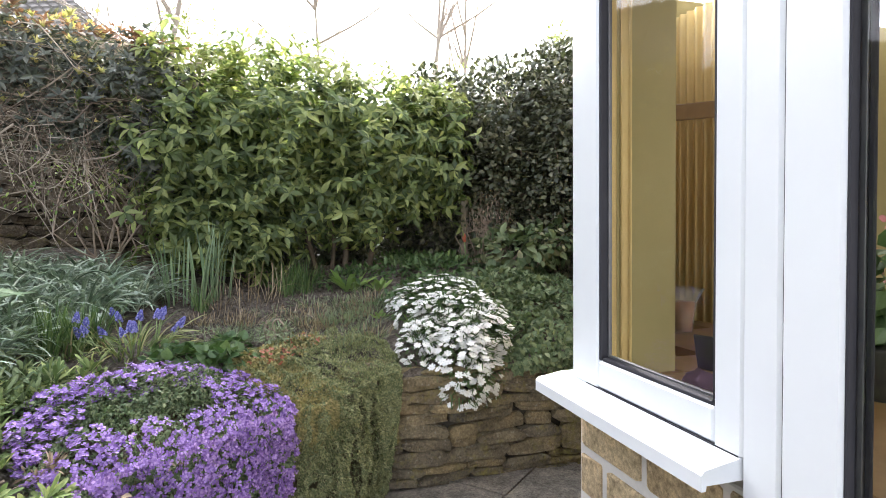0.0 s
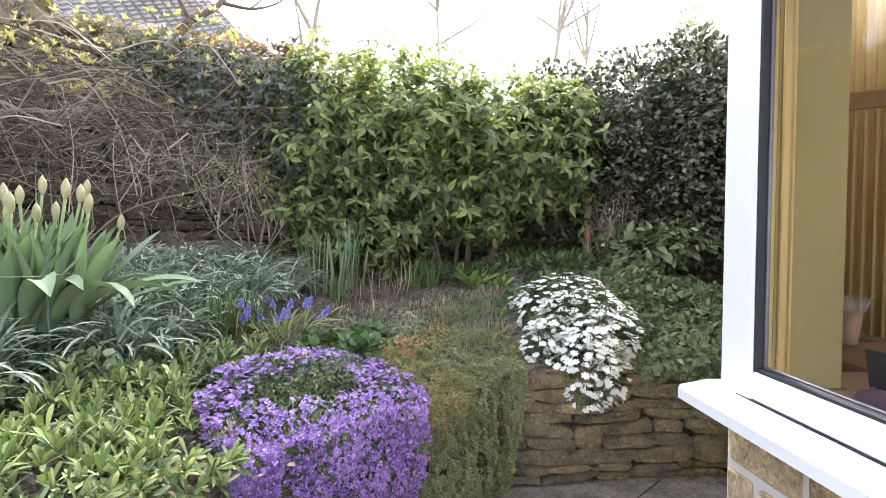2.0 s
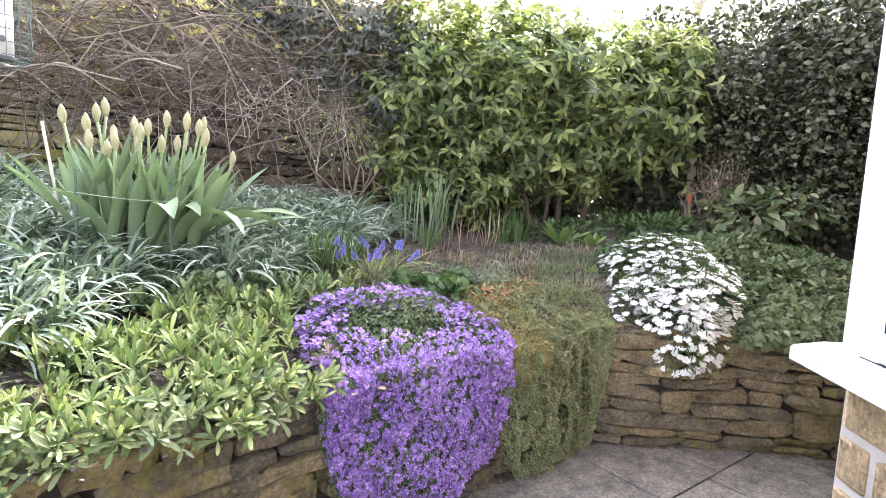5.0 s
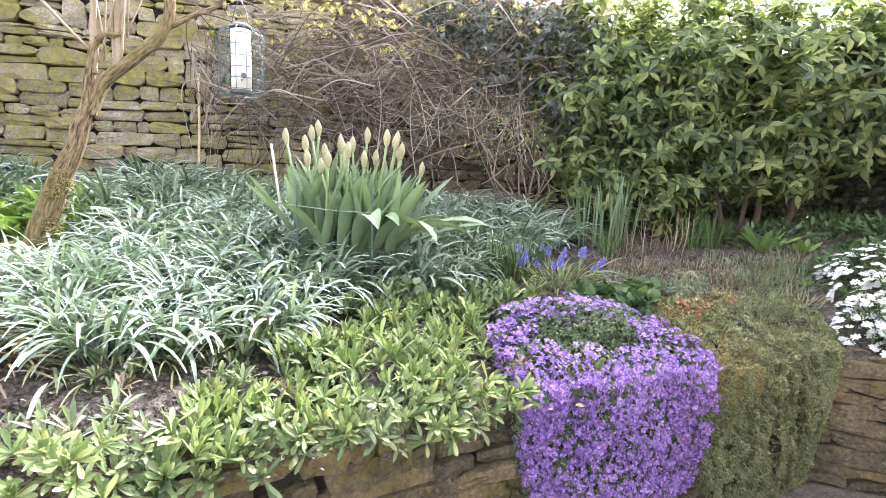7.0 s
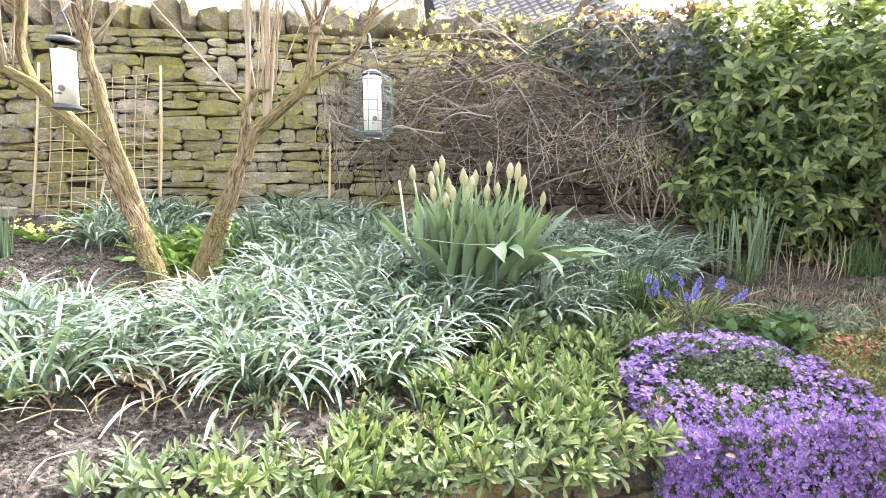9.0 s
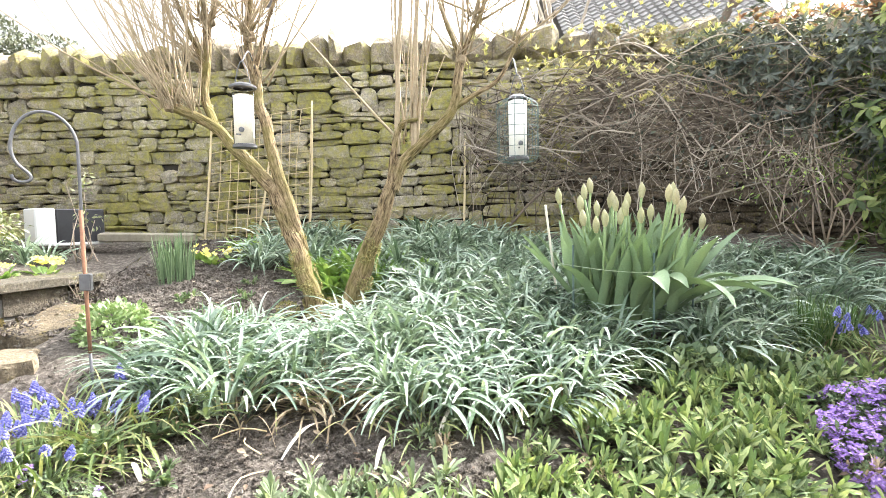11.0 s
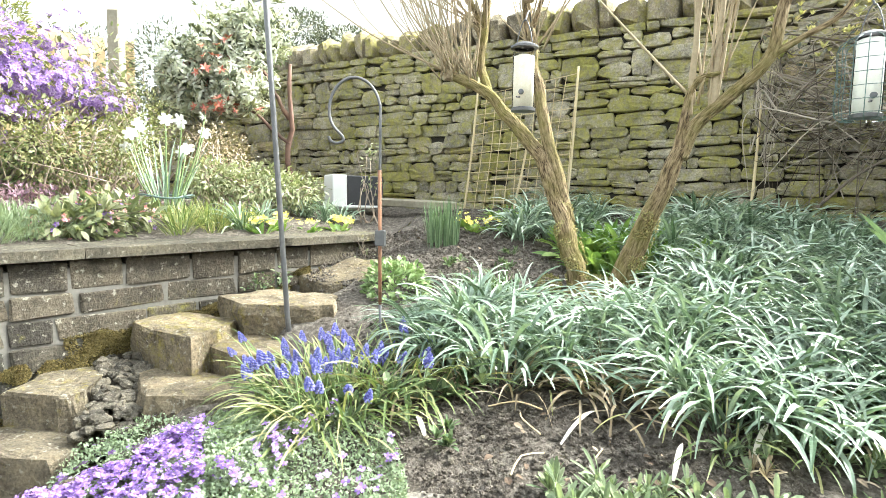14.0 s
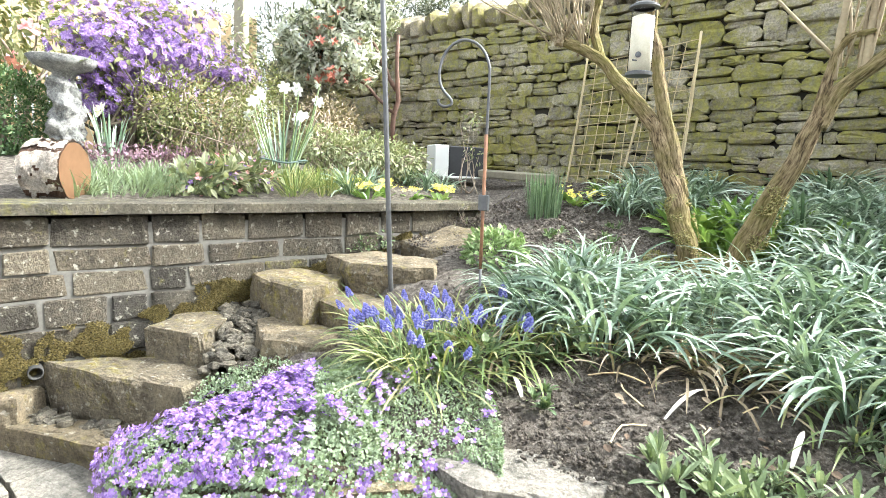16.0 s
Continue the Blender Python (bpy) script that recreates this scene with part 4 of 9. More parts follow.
def shrub(name, place, label, blobs, n, tpl, size, mat, seed, shell=0.5, stems=8, stem_mat=None, category="shrub", whorl=False, droop=0.2, chaos=0.7, flowers=None, rough=0.18, stem_r=0.014):
    r = np.random.default_rng(seed)
    root = thing(name, place, label, category)
    p, out = blob_points(blobs, n, shell, r, rough)
    v, f = whorls_on(p, out, tpl, size, r) if whorl else leaves_on(p, out, tpl, size, r, droop, chaos)
    lo = np.array(place)
    tagged(part("foliage", mesh_of(name + "_foliage", v - lo, f, mat), None, root), kind="stuff")
    if stems:
        b = np.asarray(blobs, float)
        k = r.integers(len(b), size=stems)
        tips = b[k, :3] + rand_dirs(stems, r) * b[k, 3:6] * 0.6
        tips[:, 2] = np.maximum(tips[:, 2], place[2] + 0.15 + 0.5 * (name == "laurel_shrub"))
        bv, bf = branches(place, tips, stem_r, stem_r * 0.3, r)
        tagged(part("branchwork", mesh_of(name + "_stems", bv - lo, bf, stem_mat or M["vine"], True), None, root), kind="stuff")
    for fn, ftpl, fsize, fmat, count, fshell in flowers or ():
        p, out = blob_points(blobs, count, fshell, r, rough)
        z = norm(out + 0.5 * rand_dirs(count, r) + np.array((0, 0, 1.3 if name == "candytuft" else 0.25)))
        x = norm(np.cross(z, rand_dirs(count, r)))
        v, f = scatter(*ftpl, p, np.stack([x, np.cross(z, x), z], -1), fsize * r.uniform(0.7, 1.2, count))
        tagged(part(fn, mesh_of(name + "_" + fn, v - lo, f, fmat), None, root), kind="stuff")
    return root


LEAF = leaf_tpl()
LITE = (np.array([(-0.02, 0, 0), (0.02, 0, 0), (-0.2, 0.5, 0.03), (0.2, 0.5, 0.03), (-0.02, 1, -0.08), (0.02, 1, -0.08)]), np.array([(0, 1, 3, 2), (2, 3, 5, 4)]))
LITE_ROUND = (LITE[0] * np.array((1.7, 1, 1)), LITE[1])
LEAF_BROAD = leaf_tpl(0.62, 0.15, 0.25)
LEAF_THIN = leaf_tpl(0.2, 0.1, 0.1)
FLOWER4, FLOWER5 = petal_tpl(4, 0.85, 0.15), petal_tpl(5, 0.7, 0.25)

# ---- boundary planting ----
g = lambda x, y: float(ground(x, y))
WH = [whorl_tpl(6, 0.44, 0.1, 0.35, s) for s in range(5)]
laurel = shrub("laurel_shrub", (3.2, 2.95, 1.1), "large fresh green laurel shrub, sunlit on top", [(2.25, 3.45, 2.15, 0.5, 0.45, 0.55), (2.75, 3.1, 2.2, 0.55, 0.5, 0.55), (3.3, 2.75, 2.15, 0.5, 0.5, 0.52), (3.62, 2.45, 2.1, 0.34, 0.38, 0.5), (2.6, 3.25, 1.7, 0.5, 0.4, 0.4), (3.15, 2.85, 1.75, 0.5, 0.4, 0.35), (2.25, 3.5, 1.6, 0.4, 0.3, 0.4), (2.45, 3.15, 1.4, 0.3, 0.28, 0.25)], 4000, WH, 0.080, L["laurel"], 11, 0.5, 0, whorl=True, rough=0.75)
for i, (a, b, c, rad) in enumerate((((2.95, 3.0, 1.05), (2.9, 3.05, 1.4), (2.7, 3.15, 1.95), 0.022), ((3.15, 2.95, 1.05), (3.2, 2.95, 1.5), (3.1, 2.9, 2.0), 0.026), ((3.3, 2.85, 1.05), (3.38, 2.8, 1.5), (3.5, 2.7, 2.0), 0.024), ((2.75, 3.1, 1.05), (2.6, 3.2, 1.4), (2.4, 3.35, 1.9), 0.018), ((3.05, 3.0, 1.05), (3.0, 2.9, 1.5), (2.85, 2.95, 2.0), 0.017), ((2.6, 3.2, 1.05), (2.5, 3.25, 1.5), (2.3, 3.4, 2.0), 0.015))):
    v, f = tube(smooth_line([a, b, c], 12) - np.array((3.2, 2.95, 1.1)), np.linspace(rad, rad * 0.6, 12), 8, 0.08)
    part("trunk", mesh_of("laurel_trunk", v, f, M["darkbark"], True), None, laurel)
# pale leaves on top only: the sunlit crown is put into their colour
rn = np.random.default_rng(21)
p, out = blob_points([(2.25, 3.45, 2.5, 0.5, 0.45, 0.26), (2.75, 3.1, 2.56, 0.55, 0.5, 0.26), (3.3, 2.75, 2.5, 0.5, 0.5, 0.24), (3.62, 2.45, 2.42, 0.36, 0.4, 0.24)], 620, 0.3, rn, 0.5)
top_ = out[:, 2] > -0.1
v, f = whorls_on(p[top_], norm(out[top_] + np.array((0, 0, 0.6))), WH, 0.07, rn)
tagged(part("young_foliage", mesh_of("laurel_sunlit_leaves", v - np.array((3.2, 2.95, 1.1)), f, L["paleleaf"]), None, laurel, "pale yellow-green top leaves, sunlight put into their colour"), kind="stuff")
r_ = np.random.default_rng(3)
hb = [(4.15 + 0.5 * t, 2.75 - 2.3 * t, z, 0.42, 0.42, 0.5) for t in (0.0, 0.25, 0.5, 0.75, 1.0) for z in (1.6, 2.1, 2.5)] + [(4.55, 1.75, 2.85, 0.3, 0.3, 0.3)] + [(4.75 + 0.4 * t, 2.95 - 2.3 * t, 2.45, 0.36, 0.42, 0.4) for t in (0.0, 0.25, 0.5, 0.75)]
shrub("evergreen_hedge", (4.5, 1.6, 1.1), "tall dark evergreen hedge with small glossy leaves", hb, 54000, LITE_ROUND, 0.05, L["hedge"], 12, 0.4, 16, category="hedge", chaos=1.0)
# added shrub: dark leaves hide the sunlit soil behind the laurel
shrub("dark_evergreen", (3.5, 3.6, 1.2), "dark evergreen added to cover the bright gap behind the laurel", [(3.9, 3.2, 1.5, 0.45, 0.4, 0.5), (3.5, 3.6, 1.5, 0.45, 0.4, 0.5), (3.0, 3.9, 1.5, 0.5, 0.35, 0.5)], 7000, LITE_ROUND, 0.06, L["hedge"], 112, 0.5, 0, chaos=1.0)
WH_SMALL = [whorl_tpl(6, 0.40, 0.55, 0.2, s + 9) for s in range(4)]
dusky = shrub("photinia_shrub", (1.8, 3.75, 1.3), "dusky shrub with reddish upper shoots against the wall", [(1.5, 3.78, 2.5, 0.45, 0.26, 0.28), (1.95, 3.56, 2.4, 0.4, 0.3, 0.36), (1.2, 3.98, 2.6, 0.3, 0.2, 0.18), (2.0, 3.55, 2.02, 0.28, 0.24, 0.25), (1.6, 3.7, 2.2, 0.3, 0.2, 0.2)], 1250, WH_SMALL, 0.056, L["dusk"], 13, 0.6, 10, whorl=True, rough=0.4, stem_r=0.007)
r_ = np.random.default_rng(14)
lo = np.array((1.8, 3.75, 1.3))
p, out = blob_points([(1.6, 3.75, 2.76, 0.45, 0.22, 0.07), (1.95, 3.55, 2.74, 0.3, 0.2, 0.06)], 70, 0.9, r_)
v, f = whorls_on(p, np.tile((0, 0, 1.0), (70, 1)), WH_SMALL, 0.06, r_)
tagged(part("red_shoot", mesh_of("photinia_red", v - lo, f, L["russet"]), None, dusky, "russet young leaves at the tips"), kind="stuff")
tw = []
for i in range(240):
    a = np.array((1.7, 3.7, 1.9)) + r_.normal(0, 1, 3) * (0.34, 0.17, 0.2)
    d = norm(r_.normal(0, 1, 3) * (1.0, 0.6, 0.9))
    ln = r_.uniform(0.12, 0.42)
    tw.append(tube(smooth_line([a, a + d * ln * 0.5 + r_.normal(0, 0.03, 3), a + d * ln + r_.normal(0, 0.05, 3)], 7), np.linspace(r_.uniform(0.0015, 0.0032), 0.0011, 7), 4))
v, f = join(tw)
tagged(part("twigwork", mesh_of("photinia_twigs", v - lo, f, L["vine"]), None, dusky), kind="stuff")
p, out = blob_points([(1.65, 3.75, 1.85, 0.5, 0.25, 0.35)], 420, 0.9, r_)
v, f = leaves_on(p, out, LEAF, 0.026, r_)
tagged(part("young_leaves", mesh_of("photinia_young", v - lo, f, L["fresh"]), None, dusky, "small yellow-green new leaves"), kind="stuff")

# ---- things of the bed ----
R_ = random.Random(21)
strap_m = [mesh_of("strap_leaves", *strap_clump(76, 0.30, 0.0118, 0.07, s, (0.05, 0.85), (1.1, 2.5), 9, 0.25, 0.3), L["strap"]) for s in range(6)]
strap_small = [mesh_of("strap_leaves_small", *strap_clump(40, 0.24, 0.014, 0.05, s + 20, (0.05, 0.8), (0.7, 2.0), 8, 0.25, 0.3), L["strap"]) for s in range(5)]
near_trunk = lambda x, y: math.hypot(x + 1.3, y - 3.08) > 0.3 and math.hypot(x + 1.08, y - 3.15) > 0.26 and math.hypot(x + 1.22, y - 2.95) > 0.34 and not (x < -1.25 and y > 2.66) and math.hypot(x + 2.08, y - 2.5) > 0.28
spots = fill_spots([(-1.6, 2.3), (-1.2, 2.15), (-0.9, 2.3), (-0.1, 2.3), (0.25, 2.55), (0.1, 3.2), (0.2, 4.2), (-0.9, 4.45), (-1.15, 3.6), (-1.0, 2.95), (-1.6, 2.6)], 0.17, R_, near_trunk)
spots += fill_spots([(-1.72, 2.2), (-1.68, 2.0), (-1.45, 1.98), (-1.2, 2.1), (-1.5, 2.42), (-1.7, 2.36)], 0.15, R_, near_trunk)
spots += [(-1.28, 2.0, 1.1), (-1.1, 2.12), (-0.78, 2.18, 1.1), (-0.55, 2.12), (-0.35, 2.2), (-0.15, 2.22), (0.0, 2.35), (-0.62, 2.04, 1.05), (-0.42, 2.05), (-0.22, 2.1), (-0.08, 2.14, 0.9), (-0.7, 2.1)]
plant_many("snowdrop_clump", strap_m, spots, "arching clump of grey-green strap leaves", "plant", "strap-leaved clumps")
spots = fill_spots([(0.52, 2.5), (0.98, 2.62), (1.0, 3.0), (0.6, 3.1)], 0.16, R_)
spots += fill_spots([(0.85, 2.95), (1.5, 2.85), (1.85, 3.2), (1.7, 3.75), (0.8, 3.9)], 0.18, R_)
plant_many("snowdrop_clump", strap_m, spots, "arching clump of grey-green strap leaves", "plant", "strap-leaved clumps")
spots = fill_spots([(-1.95, 3.65), (-1.6, 3.55), (-1.35, 3.9), (-1.3, 4.4), (-1.85, 4.3)], 0.19, R_)
plant_many("snowdrop_clump", strap_m, spots, "arching clump of grey-green strap leaves", "plant", "strap-leaved clumps")

# straw-coloured old leaves at the feet of the front clumps, and a fine grassy tuft behind the aubrieta
straw_m = [mesh_of("withered_strap_leaves", *strap_clump(22, 0.24, 0.0075, 0.06, s + 80, (0.3, 1.2), (0.8, 2.2), 7, 0.2, 0.3), L["drystem"] if s else L["strapyellow"]) for s in range(3)]
plant_many("withered_strap_tuft", straw_m, [(-0.93, 2.02), (-0.84, 2.06), (-0.76, 2.0), (-1.3, 2.45), (-0.62, 1.92), (-0.42, 1.95), (-0.3, 2.05), (-1.12, 2.05), (-1.22, 1.95), (-0.12, 2.12)], "straw-coloured old leaves among the strap clumps", "plant", "withered strap tufts", scale=(0.7, 1.1))
grassy = [mesh_of("grassy_leaves", *strap_clump(60, 0.2, 0.0042, 0.07, 93, (0.4, 1.1), (0.6, 1.6), 6, 0, 0.2), L["strapdark"])]
plant_many("grassy_tuft", grassy, [(0.82, 2.1), (0.9, 2.2)], "fine dark green grassy tuft behind the aubrieta", "plant", "grassy tufts", scale=(0.9, 1.1))

# low rosettes along the edge
def rosette(seed, n=10, leaf=0.062, w=0.0142):
    r = np.random.default_rng(seed)
    out = []
    for i in range(n):
        a, d = r.uniform(0, 6.28), 0.085 * math.sqrt(r.random())
        c = np.array((d * math.cos(a), d * math.sin(a), r.uniform(-0.01, 0.05)))
        k = int(r.integers(9, 17))
        az = r.uniform(0, 6.28, k)
        old = r.random(k) < 0.22
        out.append(blades(np.tile(c, (k, 1)), az, leaf * r.uniform(0.55, 1.25, k), w * r.uniform(0.65, 1.15, k), np.where(old, r.uniform(1.0, 1.6, k), r.uniform(0.05, 1.25, k)), np.where(old, r.uniform(0.3, 1.2, k), r.uniform(-0.1, 0.55, k)), 6, 0.3, 0.25, r=r, spoon=True))
    return cat(*out)


ros = [mesh_of("rosette", *rosette(s), L["lime"] if s % 3 else L["limedull"]) for s in range(6)]
spots = fill_spots([(-1.0, 1.47), (-0.4, 1.5), (0.1, 1.57), (0.75, 1.68), (0.95, 1.9), (1.0, 2.35), (0.6, 2.5), (0.2, 2.3), (-0.25, 2.1), (-0.6, 1.95), (-0.72, 1.75), (-1.05, 1.6)], 0.13, R_, lambda x, y: noise.noise(Vector((x * 3.2, y * 3.2, 4.0))) > -0.38 and not (x > 0.55 and y < 1.8) and not (x > 0.72 and y < 2.12))
plant_many("wallflower_rosette", ros, [q for q in spots if q[0] > -0.35], "low tuft of lime-green oblong leaves", "plant", "low rosettes", scale=(0.65, 1.3))
grey_ros = [mesh_of("grey_rosette", *rosette(s + 30, 8, 0.064, 0.013), L["greyros"]) for s in range(4)]
plant_many("wallflower_rosette", grey_ros, [q for q in spots if q[0] <= -0.35], "low tuft of pale grey-green leaves", "plant", "low rosettes", scale=(0.6, 1.15))
leafy = [mesh_of("leafy_tuft", *rosette(s + 60, 9, 0.05, 0.02), L["aubleaf"]) for s in range(4)]
plant_many("leafy_tuft", leafy, fill_spots([(-0.3, 2.15), (0.1, 2.2), (0.5, 2.25), (0.95, 2.2), (0.95, 2.55), (0.5, 2.6), (0.1, 2.4), (-0.3, 2.3)], 0.12, R_), "low mid-green leafy plant below the tulips", "plant", "leafy tufts", scale=(0.7, 1.2))
with_dry = [mesh_of("withered_leaves", *rosette(s + 300, 4, 0.08, 0.012), L["drystem"]) for s in range(3)]
plant_many("withered_tuft", with_dry, fill_spots([(-0.95, 1.5), (0.1, 1.6), (0.75, 1.72), (0.9, 2.3), (0.2, 2.25), (-0.6, 1.8)], 0.3, R_), "withered brown leaves among the tufts", "plant", "withered tufts", scale=(0.35, 0.7))

# rosettes that spill over the stones
for i, u in enumerate(np.linspace(edge_at(-0.75, 1.44), edge_at(0.55, 1.67), 14)):
    p_, o_ = on_edge(u + R_.uniform(-0.04, 0.04))
    q = p_ + o_ * R_.uniform(0.0, 0.05)
    tilt = Vector((0, 0, 1)).rotation_difference(Vector((o_[0] * 0.8, o_[1] * 0.8, 0.9))).to_matrix().to_4x4()
    ob = tagged(new("wallflower_rosette"), "tuft of lime-green leaves spilling over the stones", "plant", "low rosettes")
    ob.matrix_basis = Matrix.Translation((q[0], q[1], g(*p_) + R_.uniform(-0.04, 0.02))) @ tilt @ pose(0, 0, 0, 0, 0, R_.uniform(0, 360))
    fo = new("foliage", ros[i % 6])
    fo.parent = ob
    tagged(fo, kind="stuff")

# tulips
def tulip(seed):
    r = np.random.default_rng(seed)
    root = new("tulip")
    h = r.uniform(0.48, 0.64)
    lean = r.normal(0, 0.025, 2)
    path = smooth_line([(0, 0, 0), (lean[0], lean[1], h * 0.5), (lean[0] * 2.4, lean[1] * 2.4, h)], 6)
    v, f = tube(path, np.linspace(0.0075, 0.006, 6), 6)
    part("stem", mesh_of("tulip_stem", v, f, L["stem"], True), None, root)
    tip = path[-1]
    # closed bud: pointed ovoid with petal ridges
    bv, bfc = [], []
    nseg, ns2 = 9, 12
    for i in range(nseg):
        t = i / (nseg - 1)
        rad = 0.0165 * (math.sin(math.pi * min(1, t * 0.62 + 0.13)) ** 0.9) * (1 - t**4) + 0.001
        for j in range(ns2):
            a = 2 * math.pi * j / ns2
            rr = rad * (1 + 0.10 * math.cos(3 * a) * math.sin(math.pi * t))
            bv.append((tip[0] + rr * math.cos(a), tip[1] + rr * math.sin(a), tip[2] - 0.006 + 0.078 * t))
    for i in range(nseg - 1):
        for j in range(ns2):
            bfc.append((i * ns2 + j, i * ns2 + (j + 1) % ns2, (i + 1) * ns2 + (j + 1) % ns2, (i + 1) * ns2 + j))
    part("bud", mesh_of("tulip_bud", bv, bfc, L["bud"], True), None, root, "closed pale green bud")
    for k in range(4):
        az = np.array([r.uniform(0, 6.28)])
        v, f = blades(np.zeros((1, 3)), az, np.array([r.uniform(0.42, 0.58)]), np.array([r.uniform(0.042, 0.072)]), np.array([r.uniform(0.03, 0.40)]), np.array([r.uniform(0.0, 0.7)]), 8, 0.4, 0.5, r=r)
        part("leaf", mesh_of("tulip_leaf", v, f, L["tulip"], True), None, root)
    return tagged(root, "budding tulip with broad grey-green leaves", "tulip", "clump of tulips")


tul = [tulip(s) for s in range(6)]
tc = (0.29, 2.80)
rt = random.Random(4)
tspots = []
for i in range(23):
    a, d = i * 2.4, 0.2 * math.sqrt((i + 0.5) / 23)
    tspots.append((tc[0] + d * math.cos(a) * 1.15, tc[1] + d * math.sin(a) * 0.8))
for i, (x, y) in enumerate(tspots):
    m = pose(x, y, g(x, y) - 0.01, 0, 0, 0) @ pose(0, 0, 0, -(y - tc[1]) * 26, (x - tc[0]) * 26, 0) @ pose(0, 0, 0, 0, 0, rt.uniform(0, 360))
    if i < 6:
        tul[i].matrix_basis = m
    else:
        copy_thing(tul[i % 6], m)

# draped mats over the retaining edge
def drape(u0, u1, back, drop, n, r, bulge=0.06, lift=0.03, wob=0.25, down_bias=0.5):
    """Points and normals of a mat that spreads on the bed and hangs over the edge between two lengths along it."""
    u = r.uniform(0, 1, n)
    side = np.sqrt(np.clip(1 - (2 * u - 1) ** 4, 0, 1))
    q = u0 + (u1 - u0) * u
    p = np.stack([np.interp(q, edge_s, edge_pts[:, k]) for k in (0, 1)], 1)
    o = norm(np.stack([np.interp(q, edge_s, en[:, k]) for k in (0, 1)], 1))
    t = r.random(n) * (back + drop)
    w = np.array([noise.noise(Vector((a * 5, 0.7, u0))) for a in u])
    b, d = back * side * (1 + wob * w), drop * side * (1 + wob * w)
    top = t < back
    x = np.where(top, -(t / back) * b, 0.0)
    fall = np.where(top, 0.0, (t - back) / drop)
    outw = bulge * np.where(top, np.exp(-((t / back) * 3) ** 2) * 0.9, 1.0 - 0.35 * fall)
    lump = np.array([noise.noise(Vector((a * (u1 - u0) * 8, c * 9, u0))) + 0.5 * noise.noise(Vector((a * (u1 - u0) * 22, c * 22, u0))) for a, c in zip(u, t)])
    outw = outw * (0.35 + 0.65 * np.sqrt(np.clip(1 - (2 * u - 1) ** 2, 0, 1)))
    q = p + o * (x + outw + 0.035 * lump)[:, None]
    zt = ground(q[:, 0], q[:, 1]) + lift * side
    z = np.where(top, zt + 0.03 * lump - 0.05 * np.exp(-((t / back) * 4) ** 2), -0.05 + ground(p[:, 0], p[:, 1]) + lift * side - fall * d)
    up = np.where(top, np.clip(t / back * 3, 0.35, 1), 0.25 - 0.2 * fall)
    nn = norm(np.stack([o[:, 0] * (1.05 - up), o[:, 1] * (1.05 - up), up], -1))
    return np.stack([q[:, 0], q[:, 1], z], -1), nn


